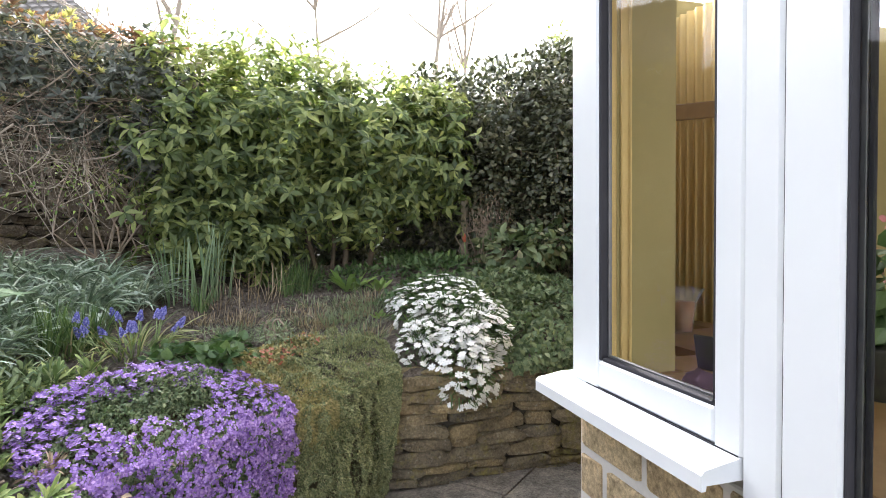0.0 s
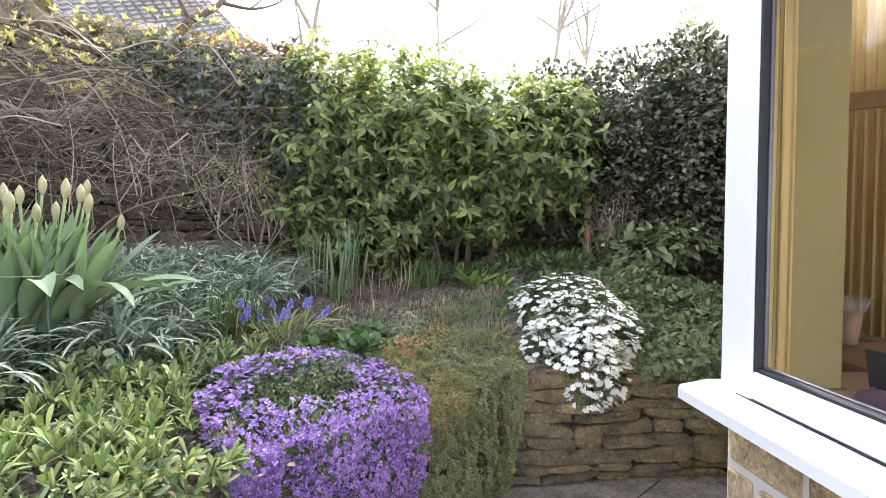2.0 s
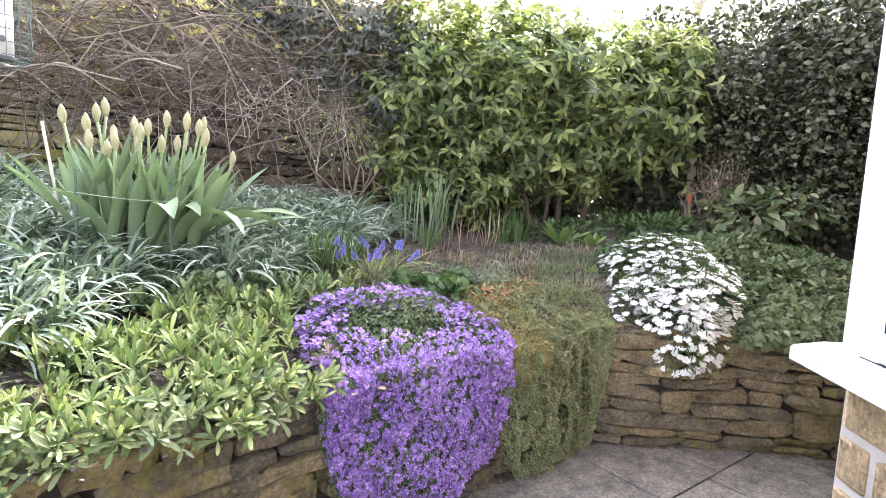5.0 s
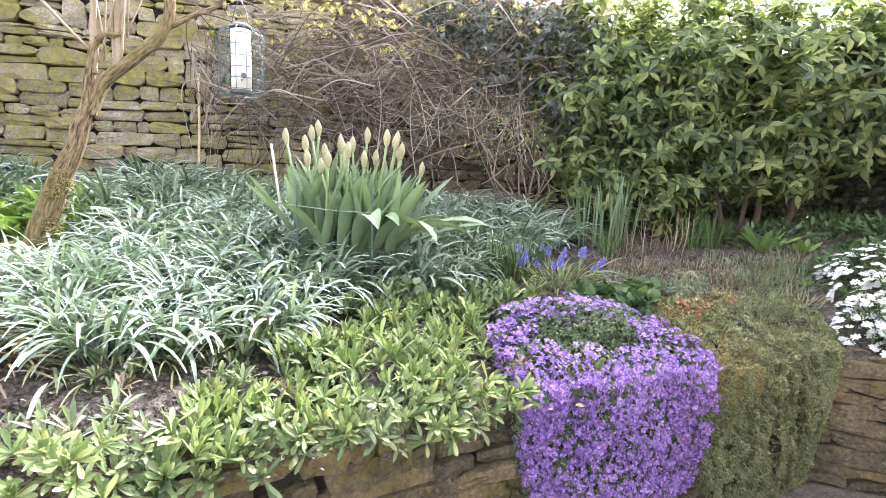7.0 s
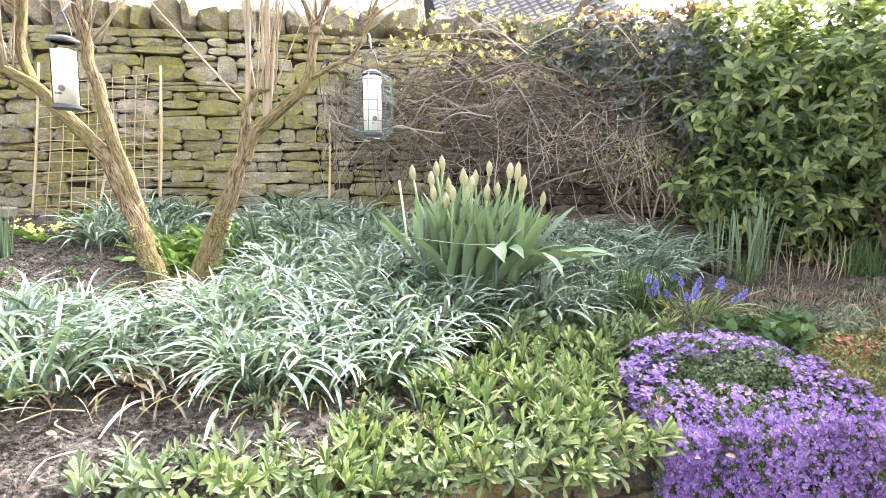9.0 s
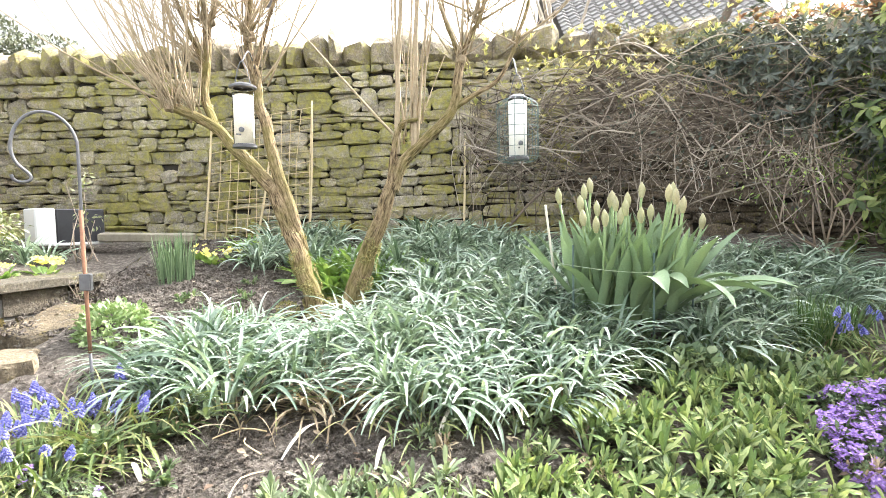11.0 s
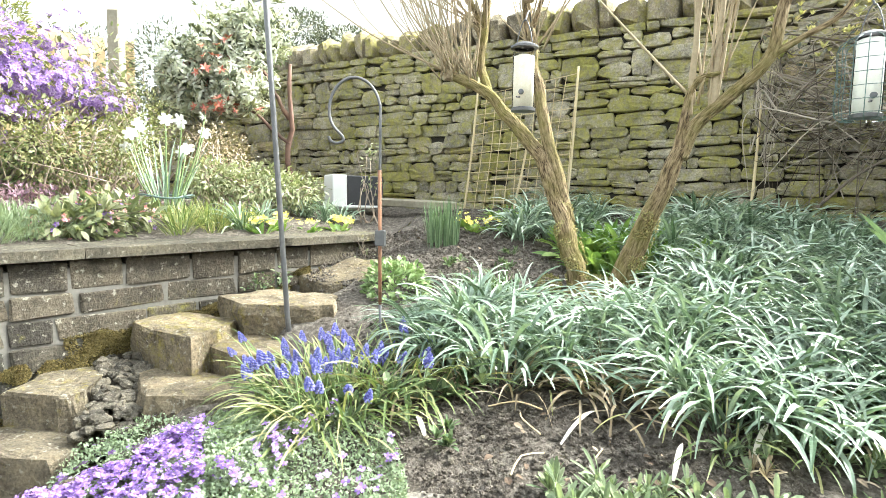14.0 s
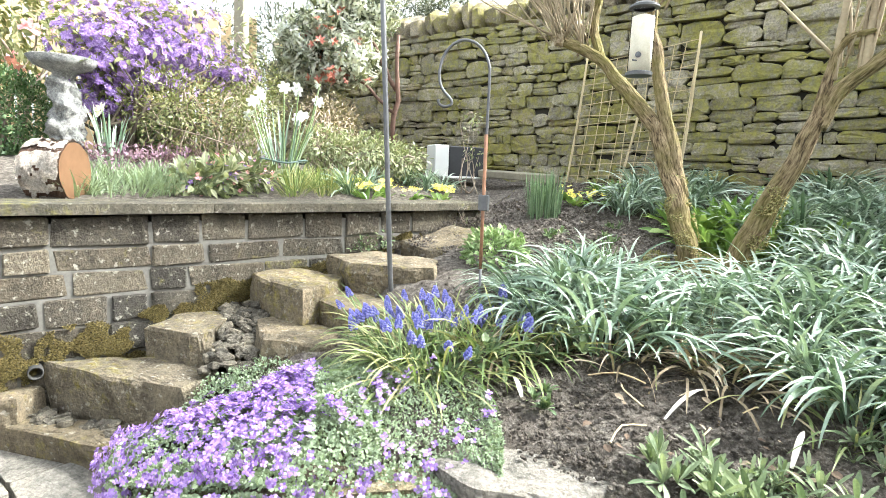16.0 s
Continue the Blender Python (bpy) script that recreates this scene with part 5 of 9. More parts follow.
def mat_plant(name, label, u0, u1, back, drop, leaves, leaf_size, leaf_m, seed, flowers=(), category="plant", bulge=0.06, lift=0.03, tpl=LEAF, hang=0.6, tuft=0.0):
    r = np.random.default_rng(seed)
    k = int(np.searchsorted(edge_s, (u0 + u1) / 2))
    base = np.array((*edge_pts[k], 0.8))
    root = thing(name, base, label, category)
    p, nn = drape(u0, u1, back, drop, leaves, r, bulge, lift)
    if tuft:
        # hanging tufts with darker hollows between
        nz = np.array([noise.noise(Vector((a * 19, b * 19, c * 3.5))) + 0.5 * noise.noise(Vector((a * 34, b * 34, c * 20))) for a, b, c in p])
        p, nn = (p + nn * (tuft * nz)[:, None])[nz > -0.42], nn[nz > -0.42]
        leaves = len(p)
    ax = norm(nn * 0.5 + 0.6 * rand_dirs(leaves, r) + np.array((0, 0, -hang)) * (nn[:, 2:3] < 0.4))
    v, f = scatter(*tpl, p, frames_for(ax, nn + 0.2 * rand_dirs(leaves, r)), leaf_size * r.uniform(0.6, 1.3, leaves))
    tagged(part("foliage", mesh_of(name + "_foliage", v - base, f, leaf_m), None, root), kind="stuff")
    # closed cushion beneath; its dark colour carries the shade between the leaves
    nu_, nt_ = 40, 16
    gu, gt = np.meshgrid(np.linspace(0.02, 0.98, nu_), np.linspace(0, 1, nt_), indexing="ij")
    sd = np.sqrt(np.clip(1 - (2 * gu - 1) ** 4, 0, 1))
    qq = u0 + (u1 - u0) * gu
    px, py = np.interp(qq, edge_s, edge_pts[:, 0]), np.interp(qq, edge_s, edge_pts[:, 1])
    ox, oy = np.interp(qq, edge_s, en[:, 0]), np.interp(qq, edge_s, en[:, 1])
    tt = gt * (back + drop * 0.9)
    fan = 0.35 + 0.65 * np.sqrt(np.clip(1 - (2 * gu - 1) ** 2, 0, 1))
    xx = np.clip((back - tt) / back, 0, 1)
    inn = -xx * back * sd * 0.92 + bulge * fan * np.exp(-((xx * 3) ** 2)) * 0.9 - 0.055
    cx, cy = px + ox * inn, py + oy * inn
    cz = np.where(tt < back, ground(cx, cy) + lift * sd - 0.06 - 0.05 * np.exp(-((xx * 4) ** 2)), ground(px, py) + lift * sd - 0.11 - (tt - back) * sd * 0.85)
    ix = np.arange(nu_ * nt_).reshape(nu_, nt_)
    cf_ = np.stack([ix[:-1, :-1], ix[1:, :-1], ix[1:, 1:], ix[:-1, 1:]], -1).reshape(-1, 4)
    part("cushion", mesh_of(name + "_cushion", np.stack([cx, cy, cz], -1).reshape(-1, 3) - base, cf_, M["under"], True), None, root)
    for fn, ftpl, fs, fm, cnt, keep in flowers:
        p, nn = drape(u0, u1, back, drop, cnt, r, bulge + 0.012, lift + 0.012)
        sel = keep(p)
        p, nn = p[sel], nn[sel]
        z = norm(nn + 0.55 * rand_dirs(len(p), r))
        x = norm(np.cross(z, rand_dirs(len(p), r)))
        v, f = scatter(*ftpl, p + nn * r.uniform(0.0, 0.03, (len(p), 1)), np.stack([x, np.cross(z, x), z], -1), fs * r.uniform(0.75, 1.2, len(p)))
        tagged(part(fn, mesh_of(name + "_" + fn, v - base, f, fm), None, root), kind="stuff")
    return root


thin_out = lambda s, f: (lambda p: np.array([noise.noise(Vector((a * s, b * s, c * s))) > f for a, b, c in p]))
au = mat_plant("aubrieta", "trailing aubrieta covered in violet flowers over the wall", edge_at(0.6, 1.68), edge_at(1.5, 1.73), 0.38, 0.62, 30000, 0.0135, L["aubleaf"], 31, [("blossom", FLOWER4, 0.0098, L["purple"], 7000, lambda p: (((p[:, 0] - 1.0) / 0.24) ** 2 + ((p[:, 1] - 1.84) / 0.085) ** 2 > 0.8 + 0.3 * np.sin(p[:, 0] * 31) * np.sin(p[:, 1] * 37)) & (thin_out(15, -0.14)(p) | (p[:, 2] < 0.84) & thin_out(26, -0.16)(p)))], bulge=0.1, lift=0.07, tpl=LITE_ROUND)
# its older mound behind, green in front and in flower on top
r_ = np.random.default_rng(131)
MOUND = [(1.02, 1.98, 0.90, 0.2, 0.15, 0.095), (1.2, 1.97, 0.89, 0.14, 0.13, 0.08), (0.86, 2.06, 0.90, 0.12, 0.12, 0.07)]
p, out = blob_points(MOUND, 9000, 0.3, r_, 0.3)
v, f = leaves_on(p, out, LITE_ROUND, 0.0135, r_, 0.2, 0.8)
tagged(part("mound", mesh_of("aubrieta_mound", v - np.array(au.location), f, L["aubleaf"]), None, au), kind="stuff")
p, out = blob_points(MOUND, 1900, 0.04, r_, 0.3)
sel = (p[:, 2] > 0.945 - 0.25 * (p[:, 1] - 1.97)) & thin_out(14, -0.2)(p)
p, out = p[sel] + out[sel] * 0.012, out[sel]
z = norm(out + 0.5 * rand_dirs(len(p), r_))
x = norm(np.cross(z, rand_dirs(len(p), r_)))
v, f = scatter(*FLOWER4, p, np.stack([x, np.cross(z, x), z], -1), 0.0108 * r_.uniform(0.75, 1.2, len(p)))
tagged(part("blossom", mesh_of("aubrieta_mound_flowers", v - np.array(au.location), f, L["purple"]), None, au), kind="stuff")
mat_plant("trailing_mat", "fine-leaved trailing mat hanging over the stone edge", edge_at(1.42, 1.73), edge_at(2.22, 1.71), 0.42, 0.75, 110000, 0.0125, L["mat"], 32, bulge=0.1, lift=0.05, tpl=LITE, hang=0.6, tuft=0.04)
mat_plant("golden_mat", "golden mossy mat on the rim of the bed", edge_at(1.4, 1.73), edge_at(1.75, 1.74), 0.42, 0.2, 16000, 0.015, L["matgold"], 37, bulge=0.104, lift=0.053, tpl=LITE)
mat_plant("aubrieta", "aubrieta cushion covered in violet flowers beside the steps", edge_at(-2.3, 1.08), edge_at(-1.45, 1.15), 0.42, 0.52, 34000, 0.0118, L["greyleaf"], 33, [("blossom", FLOWER4, 0.0092, L["purple"], 6000, lambda p: (p[:, 0] < -1.864 + (1.293 - p[:, 1]) * 1.25) & (p[:, 1] < 1.17 + 0.3 * (p[:, 0] + 2.41)) & thin_out(16, -0.2)(p) | thin_out(10, 0.3)(p))], bulge=0.1, lift=0.085, tpl=LITE_ROUND)
shrub("grey_cushion", (-2.15, 1.4, 0.66), "pale grey-green cushion plant against the steps", [(-2.2, 1.42, 0.70, 0.2, 0.18, 0.085), (-2.0, 1.42, 0.74, 0.2, 0.2, 0.07), (-2.33, 1.3, 0.62, 0.13, 0.14, 0.12)], 11000, LITE_ROUND, 0.0105, L["greyleaf"], 134, 0.25, 0, category="plant", chaos=0.9, droop=0.0, rough=0.35, flowers=[("blossom", FLOWER4, 0.0095, L["purple"], 90, 0.03)])
mat_plant("grey_cushion", "grey-green low cushion plant with few violet flowers", edge_at(-2.12, 1.45), edge_at(-1.25, 1.3), 0.58, 0.2, 55000, 0.0098, L["greyleaf"], 34, [("blossom", FLOWER4, 0.010, L["purple"], 1500, lambda p: thin_out(7, 0.12)(p) & (p[:, 0] > -1.7) | (p[:, 1] < 1.4) & thin_out(9, -0.05)(p))], bulge=0.05, lift=0.05, tpl=LITE_ROUND)

# white candytuft
HEAD = cat(petal_tpl(7, 0.55, 0.1), (petal_tpl(5, 0.6, 0.2)[0] * 0.55 + np.array((0, 0, 0.16)), petal_tpl(5, 0.6, 0.2)[1]))
shrub("candytuft", (2.7, 1.75, 0.9), "candytuft mound thick with white flower heads", [(2.84, 1.84, 0.98, 0.31, 0.33, 0.23), (2.69, 1.61, 0.91, 0.28, 0.3, 0.24), (2.53, 1.52, 0.76, 0.18, 0.2, 0.25), (2.74, 1.52, 0.84, 0.17, 0.18, 0.2), (2.42, 1.72, 0.80, 0.12, 0.13, 0.2), (2.62, 1.44, 0.72, 0.12, 0.13, 0.18)], 9000, LEAF_THIN, 0.034, L["mid"], 35, 0.5, 0, category="plant", flowers=[("blossom", HEAD, 0.0205, L["white"], 2200, 0.03)])
mat_plant("ground_cover", "soft mid-green ground cover on the wall", edge_at(2.7, 1.3), edge_at(3.35, 0.35), 0.95, 0.12, 5600, 0.042, L["aubleaf"], 36, bulge=0.04, lift=0.08, tpl=LEAF_BROAD)

# ---- lilac with many stems ----
def limb(parent, pts, r0, r1, name="limb", mat=None, n=14, sides=9, wob=0.10):
    """A stem; thick ones have lengthwise ridges and knots, and carry their grain along them."""
    thick = r0 > 0.011
    n, sides = (3 * n, 22) if thick else (n, 6)
    p = smooth_line(pts, n)
    for i in range(1, n - 1):
        q = p[i] * 7
        p[i] += r0 * 0.35 * np.array([noise.noise(Vector((q[0] + k * 9, q[1], q[2]))) for k in range(3)])
    rad = np.linspace(r0, r1, n)
    v, f = tube(p, rad, sides, 0.0 if thick else wob)
    s = np.r_[0, np.cumsum(np.linalg.norm(np.diff(p, axis=0), axis=1))]
    ang = np.linspace(0, 2 * np.pi, sides, endpoint=False)
    seed = 17.0 * p[0][0]
    if thick:
        v = v.reshape(n, sides, 3)
        for i in range(n):
            k = [1 + 0.16 * noise.noise(Vector((1.6 * math.cos(a), 1.6 * math.sin(a), s[i] * 3 + seed))) + 0.13 * noise.noise(Vector((4.5 * math.cos(a), 4.5 * math.sin(a), s[i] * 4 + seed))) for a in ang]
            v[i] = p[i] + (v[i] - p[i]) * np.array(k)[:, None] * (1 + 0.10 * noise.noise(Vector((s[i] * 9, seed, 0))))
        v = v.reshape(-1, 3)
    me = mesh_of("lilac_" + name, v, f, mat or M["bark"], True)
    at = me.attributes.new("grain", "FLOAT_VECTOR", "POINT")
    co = np.stack([np.outer(rad, np.cos(ang)), np.outer(rad, np.sin(ang)), np.repeat(s[:, None] + seed, sides, 1)], -1)
    at.data.foreach_set("vector", co.astype(np.float32).ravel())
    return part(name, me, None, parent)


lilac = thing("lilac_tree", (0, 0, 0), "bare multi-stemmed lilac with fissured pale bark", "tree")
limb(lilac, [(-1.24, 3.0, 0.98), (-1.285, 3.03, 1.13), (-1.405, 3.09, 1.46), (-1.515, 3.12, 1.75)], 0.056, 0.038, "trunk")
limb(lilac, [(-1.51, 3.12, 1.73), (-1.72, 3.12, 1.965), (-1.81, 3.1, 2.08), (-2.02, 3.02, 2.19)], 0.038, 0.025)
limb(lilac, [(-1.36, 3.1, 1.40), (-1.47, 3.12, 1.78), (-1.565, 3.14, 2.15), (-1.61, 3.15, 2.38), (-1.64, 3.15, 2.62), (-1.6, 3.15, 3.0)], 0.036, 0.017)
limb(lilac, [(-1.81, 3.1, 2.07), (-1.885, 3.14, 2.262), (-1.87, 3.14, 2.45), (-1.855, 3.15, 2.68)], 0.022, 0.024)
limb(lilac, [(-1.08, 3.02, 0.98), (-1.065, 3.0, 1.14), (-1.0, 3.0, 1.36), (-0.915, 3.0, 1.545), (-0.87, 3.0, 1.68), (-0.84, 3.0, 1.77)], 0.048, 0.033, "trunk")
limb(lilac, [(-0.845, 3.0, 1.72), (-0.79, 3.0, 1.84), (-0.675, 3.0, 1.965), (-0.52, 2.99, 2.13), (-0.478, 2.98, 2.36)], 0.032, 0.022)
limb(lilac, [(-0.478, 2.98, 2.35), (-0.52, 2.98, 2.48), (-0.564, 2.98, 2.62), (-0.6, 2.97, 2.95)], 0.015, 0.007)
limb(lilac, [(-0.478, 2.98, 2.35), (-0.43, 2.98, 2.48), (-0.365, 2.97, 2.6), (-0.28, 2.95, 2.95)], 0.014, 0.007)
limb(lilac, [(-0.525, 2.99, 2.12), (-0.41, 2.98, 2.185), (-0.29, 2.98, 2.262), (-0.2, 2.98, 2.43), (-0.12, 2.96, 2.7)], 0.015, 0.006)
limb(lilac, [(-0.855, 3.0, 1.72), (-0.828, 3.0, 1.9), (-0.815, 3.0, 2.0), (-0.775, 2.99, 2.06), (-0.70, 2.98, 2.075)], 0.024, 0.009)
limb(lilac, [(-1.87, 3.14, 2.4), (-1.93, 3.08, 2.6), (-2.02, 3.0, 2.9)], 0.014, 0.007)
limb(lilac, [(-1.61, 3.16, 2.4), (-1.52, 3.12, 2.62), (-1.36, 3.05, 2.95)], 0.014, 0.006)
for base, top, rad in (((-0.815, 3.0, 1.9), (-0.75, 3.0, 3.1), 0.015), ((-0.72, 3.0, 1.93), (-0.665, 2.99, 3.1), 0.0135), ((-0.80, 3.0, 1.95), (-0.80, 2.98, 3.1), 0.0085), ((-0.71, 3.0, 1.95), (-0.58, 2.98, 3.1), 0.008), ((-0.735, 3.0, 1.9), (-0.71, 3.0, 3.0), 0.0075)):
    c_ = [base[k] * 0.6 + top[k] * 0.4 for k in range(3)]
    limb(lilac, [base, (c_[0] - 0.008, c_[1], c_[2]), top], rad, rad * 0.55, "upright_stem", M["shoot"])
rs = np.random.default_rng(8)
shoots = []
for base, n_, mean, sp, hh in (
    ((-2.02, 3.02, 2.19), 20, (-0.28, -0.05), 0.2, 0.85),
    ((-1.92, 3.07, 2.15), 14, (-0.12, 0.0), 0.22, 0.95),
    ((-1.86, 3.14, 2.66), 30, (-0.08, -0.02), 0.3, 0.6),
    ((-1.88, 3.14, 2.45), 16, (-0.2, -0.05), 0.25, 0.7),
    ((-1.63, 3.15, 2.6), 28, (0.02, -0.05), 0.3, 0.65),
    ((-1.6, 3.16, 2.3), 8, (0.1, -0.05), 0.22, 0.8),
    ((-0.77, 3.0, 1.97), 4, (0.0, 0.0), 0.07, 1.25),
    ((-0.72, 2.99, 2.08), 4, (0.06, -0.05), 0.15, 0.9),
    ((-0.478, 2.98, 2.37), 12, (0.06, 0.0), 0.22, 0.75),
    ((-0.40, 2.97, 2.55), 12, (0.1, 0.0), 0.3, 0.55),
    ((-0.22, 2.98, 2.42), 7, (0.2, 0.0), 0.25, 0.5),
):
    for i in range(int(n_ * 1.35)):
        b = np.array(base) + rs.normal(0, 0.022, 3)
        e = b + np.array((mean[0] + rs.normal(0, sp), mean[1] + rs.normal(0, sp * 0.7), hh * rs.uniform(0.6, 1.15)))
        m_ = b * 0.55 + e * 0.45 + np.array((e[0] - b[0], e[1] - b[1], 0)) * 0.12 + rs.normal(0, 0.025, 3)
        shoots.append((b, m_, e, rs.uniform(0.0022, 0.0072)))
shoots.append((np.array((-0.83, 3.0, 2.0)), np.array((-1.12, 3.0, 2.33)), np.array((-1.42, 3.0, 2.68)), 0.0075))
shoots.append((np.array((-2.0, 3.02, 2.19)), np.array((-2.45, 2.92, 2.42)), np.array((-2.95, 2.87, 2.77)), 0.006))
twigs = []
for b, m_, e, rad in shoots:
    limb(lilac, [b, m_, e], rad, rad * 0.45, "shoot", M["shoot"], 8, 5, 0.05)
    line_ = smooth_line([b, m_, e], 8)
    for i in range(int(rs.integers(0, 4))):
        a = line_[rs.integers(3, 8)]
        d = norm((e - b) + 0.5 * np.linalg.norm(e - b) * rand_dirs(1, rs)[0])
        ln = rs.uniform(0.08, 0.3)
        twigs.append(tube(smooth_line([a, a + d * ln * 0.5 + rs.normal(0, 0.012, 3), a + d * ln + np.array((0, 0, 0.03))], 5), np.linspace(0.003, 0.0015, 5), 4))
v, f = join(twigs)
tagged(part("twigwork", mesh_of("lilac_fine_twigs", v, f, M["shoot"]), None, lilac), kind="stuff")
# knots where the stems were cut back
for c, rad in (((-2.02, 3.02, 2.19), 0.033), ((-1.857, 3.15, 2.67), 0.038), ((-1.63, 3.15, 2.58), 0.034), ((-0.478, 2.98, 2.36), 0.027)):
    bm = bmesh.new()
    bmesh.ops.create_icosphere(bm, subdivisions=3, radius=rad)
    for q in bm.verts:
        q.co = Vector(c) + q.co * (1 + 0.35 * noise.noise(q.co * 45 + Vector(c)))
    part("knot", bm, M["knot"], lilac)
# moss on the feet of the trunks
rm = np.random.default_rng(19)
for a, b, rad in (((-1.25, 3.01, 1.04), (-1.41, 3.09, 1.5), 0.057), ((-1.07, 3.01, 1.04), (-0.95, 3.0, 1.47), 0.048)):
    nn = 8000
    t = rm.random(nn) ** 1.7
    an = rm.normal(-2.2, 1.5, nn)
    o_ = np.stack([np.cos(an), np.sin(an), 0.2 + 0 * an], -1)
    p = np.array(a) + (np.array(b) - np.array(a)) * t[:, None] + o_ * rad * (0.97 + 0.1 * rm.random((nn, 1)))
    keep = np.array([noise.noise(Vector(q * 16)) for q in p]) > -0.05 + 0.25 * t
    v, f = leaves_on(p[keep], norm(o_[keep]), LITE_ROUND, 0.0095, rm, 0.1, 0.9)
    tagged(part("moss", mesh_of("trunk_moss", v, f, L["matgold"]), None, lilac, "yellow-green moss on the trunk foot"), kind="stuff")
for k, (x, y, w) in enumerate(((-1.16, 3.04, 0.06), (-1.2, 3.12, 0.07), (-1.42, 3.0, 0.06), (-1.14, 2.94, 0.05))):
    p, out = blob_points([(0, 0, 0.02, w, w, 0.045)], 900, 0.2, rm)
    v, f = leaves_on(p, out, LITE_ROUND, 0.01, rm, 0.1, 0.9)
    mo = tagged(part("moss_cushion", mesh_of("moss_cushion", v, f, L["matgold"])), "round yellow-green moss cushion by the trunk", "moss", "moss cushions by the trunks")
    mo.location = (x, y, g(x, y) + 0.01)

# ---- upper bed planting ----
RH = [(-4.5, 1.84, 2.2, 0.38, 0.36, 0.34), (-4.5, 2.2, 2.25, 0.36, 0.36, 0.32), (-4.7, 1.82, 2.05, 0.28, 0.28, 0.3), (-4.4, 2.55, 2.12, 0.2, 0.2, 0.12), (-4.55, 1.8, 1.85, 0.2, 0.2, 0.14)]
TRUSS = cat(*[(petal_tpl(5, 0.7, 0.3)[0] * 0.55 + np.array((math.cos(a) * 0.55, math.sin(a) * 0.55, 0.25 * (i % 2))), petal_tpl(5, 0.7, 0.3)[1]) for i, a in enumerate(np.arange(5) * 1.256)])
shrub("rhododendron", (-4.55, 1.9, 1.42), "rhododendron covered in violet-blue flower clusters", RH, 1700, LEAF, 0.045, L["olive"], 41, 0.8, 44, stem_mat=M["darkbark"], flowers=[("blossom", TRUSS, 0.024, L["lilac"], 1700, 0.6)], rough=0.7)
PI = [(-4.35, 3.6, 2.6, 0.36, 0.32, 0.42), (-4.2, 3.75, 2.85, 0.28, 0.28, 0.25), (-4.55, 3.4, 2.5, 0.28, 0.28, 0.34), (-4.12, 3.48, 2.35, 0.22, 0.22, 0.2)]
PANICLE = cat(*[scatter(*LITE_ROUND, np.array([(0.12 * math.cos(a) * (k + 1), 0.12 * math.sin(a) * (k + 1), -0.16 * k)]), frames_for(np.array([(math.cos(a) * 0.6, math.sin(a) * 0.6, -0.75)]), np.array([(0, 0, 1.0)])), np.array([0.42])) for a in np.arange(5) * 1.256 for k in range(4)])
pieris = shrub("pieris", (-3.88, 3.8, 1.45), "pieris with white flower sprays and red shoots", PI, 560, WH_SMALL, 0.058, L["pieris"], 42, 0.6, 0, stem_mat=M["redbark"], whorl=True, rough=0.6, flowers=[("blossom", PANICLE, 0.08, L["pieriswhite"], 900, 0.25)])
r_ = np.random.default_rng(61)
pr = blob_points([(-4.1, 3.36, 2.2, 0.34, 0.25, 0.06), (-4.3, 3.4, 2.5, 0.4, 0.3, 0.25)], 62, 0.6, r_)
v, f = whorls_on(*pr, WH_SMALL, 0.045, r_)
tagged(part("red_shoot", mesh_of("pieris_red", v - np.array((-3.88, 3.8, 1.45)), f, L["red"]), None, pieris), kind="stuff")
for pts, a, b in (([(-3.88, 3.8, 1.42), (-3.9, 3.76, 1.8), (-3.86, 3.76, 2.2), (-3.9, 3.8, 2.6)], 0.026, 0.015), ([(-3.87, 3.76, 2.15), (-4.0, 3.7, 2.4), (-4.2, 3.6, 2.7)], 0.02, 0.01), ([(-3.88, 3.77, 1.95), (-4.05, 3.6, 2.15), (-4.2, 3.45, 2.3)], 0.015, 0.008)):
    p = smooth_line(pts, 10)
    p[1:-1] += rs.normal(0, 0.012, (8, 3))
    v, f = tube(p - np.array((-3.88, 3.8, 1.45)), np.linspace(a, b, 10), 8, 0.16)
    part("trunk", mesh_of("pieris_trunk", v, f, M["redbark"], True), None, pieris, "peeling red-brown trunk")
shrub("golden_shrub", (-4.1, 2.2, 1.42), "olive-yellow shrub with small leaves on thin twigs", [(-4.15, 2.05, 1.78, 0.34, 0.34, 0.26), (-4.0, 2.4, 1.76, 0.3, 0.28, 0.24), (-4.3, 2.7, 1.95, 0.3, 0.3, 0.3)], 6500, LITE_ROUND, 0.021, L["olive"], 43, 0.8, 40, stem_r=0.007)
shrub("rust_twig_shrub", (-3.95, 3.1, 1.45), "small shrub with rusty brown twigs", [(-3.95, 3.1, 1.8, 0.28, 0.26, 0.22)], 1500, LEAF, 0.025, L["drystem"], 46, 0.8, 30)
shrub("variegated_shrub", (-3.5, 3.05, 1.4), "spreading shrub with cream-edged leaves", [(-3.5, 3.05, 1.58, 0.3, 0.28, 0.16), (-3.68, 2.82, 1.62, 0.2, 0.2, 0.14), (-3.35, 3.25, 1.55, 0.22, 0.2, 0.13)], 3000, LEAF, 0.036, L["cream"], 44, 0.7, 16)
shrub("lungwort", (-3.4, 2.0, 1.36), "lungwort with pink buds and pale green leaves", [(-3.42, 2.0, 1.40, 0.2, 0.24, 0.13), (-3.36, 1.8, 1.38, 0.16, 0.2, 0.1)], 900, LEAF, 0.06, L["cream"], 45, 0.7, 0, category="plant", droop=0.0, flowers=[("blossom", FLOWER5, 0.013, L["pink"], 110, 0.15), ("bluebloom", FLOWER5, 0.014, L["lilac"], 50, 0.15)])
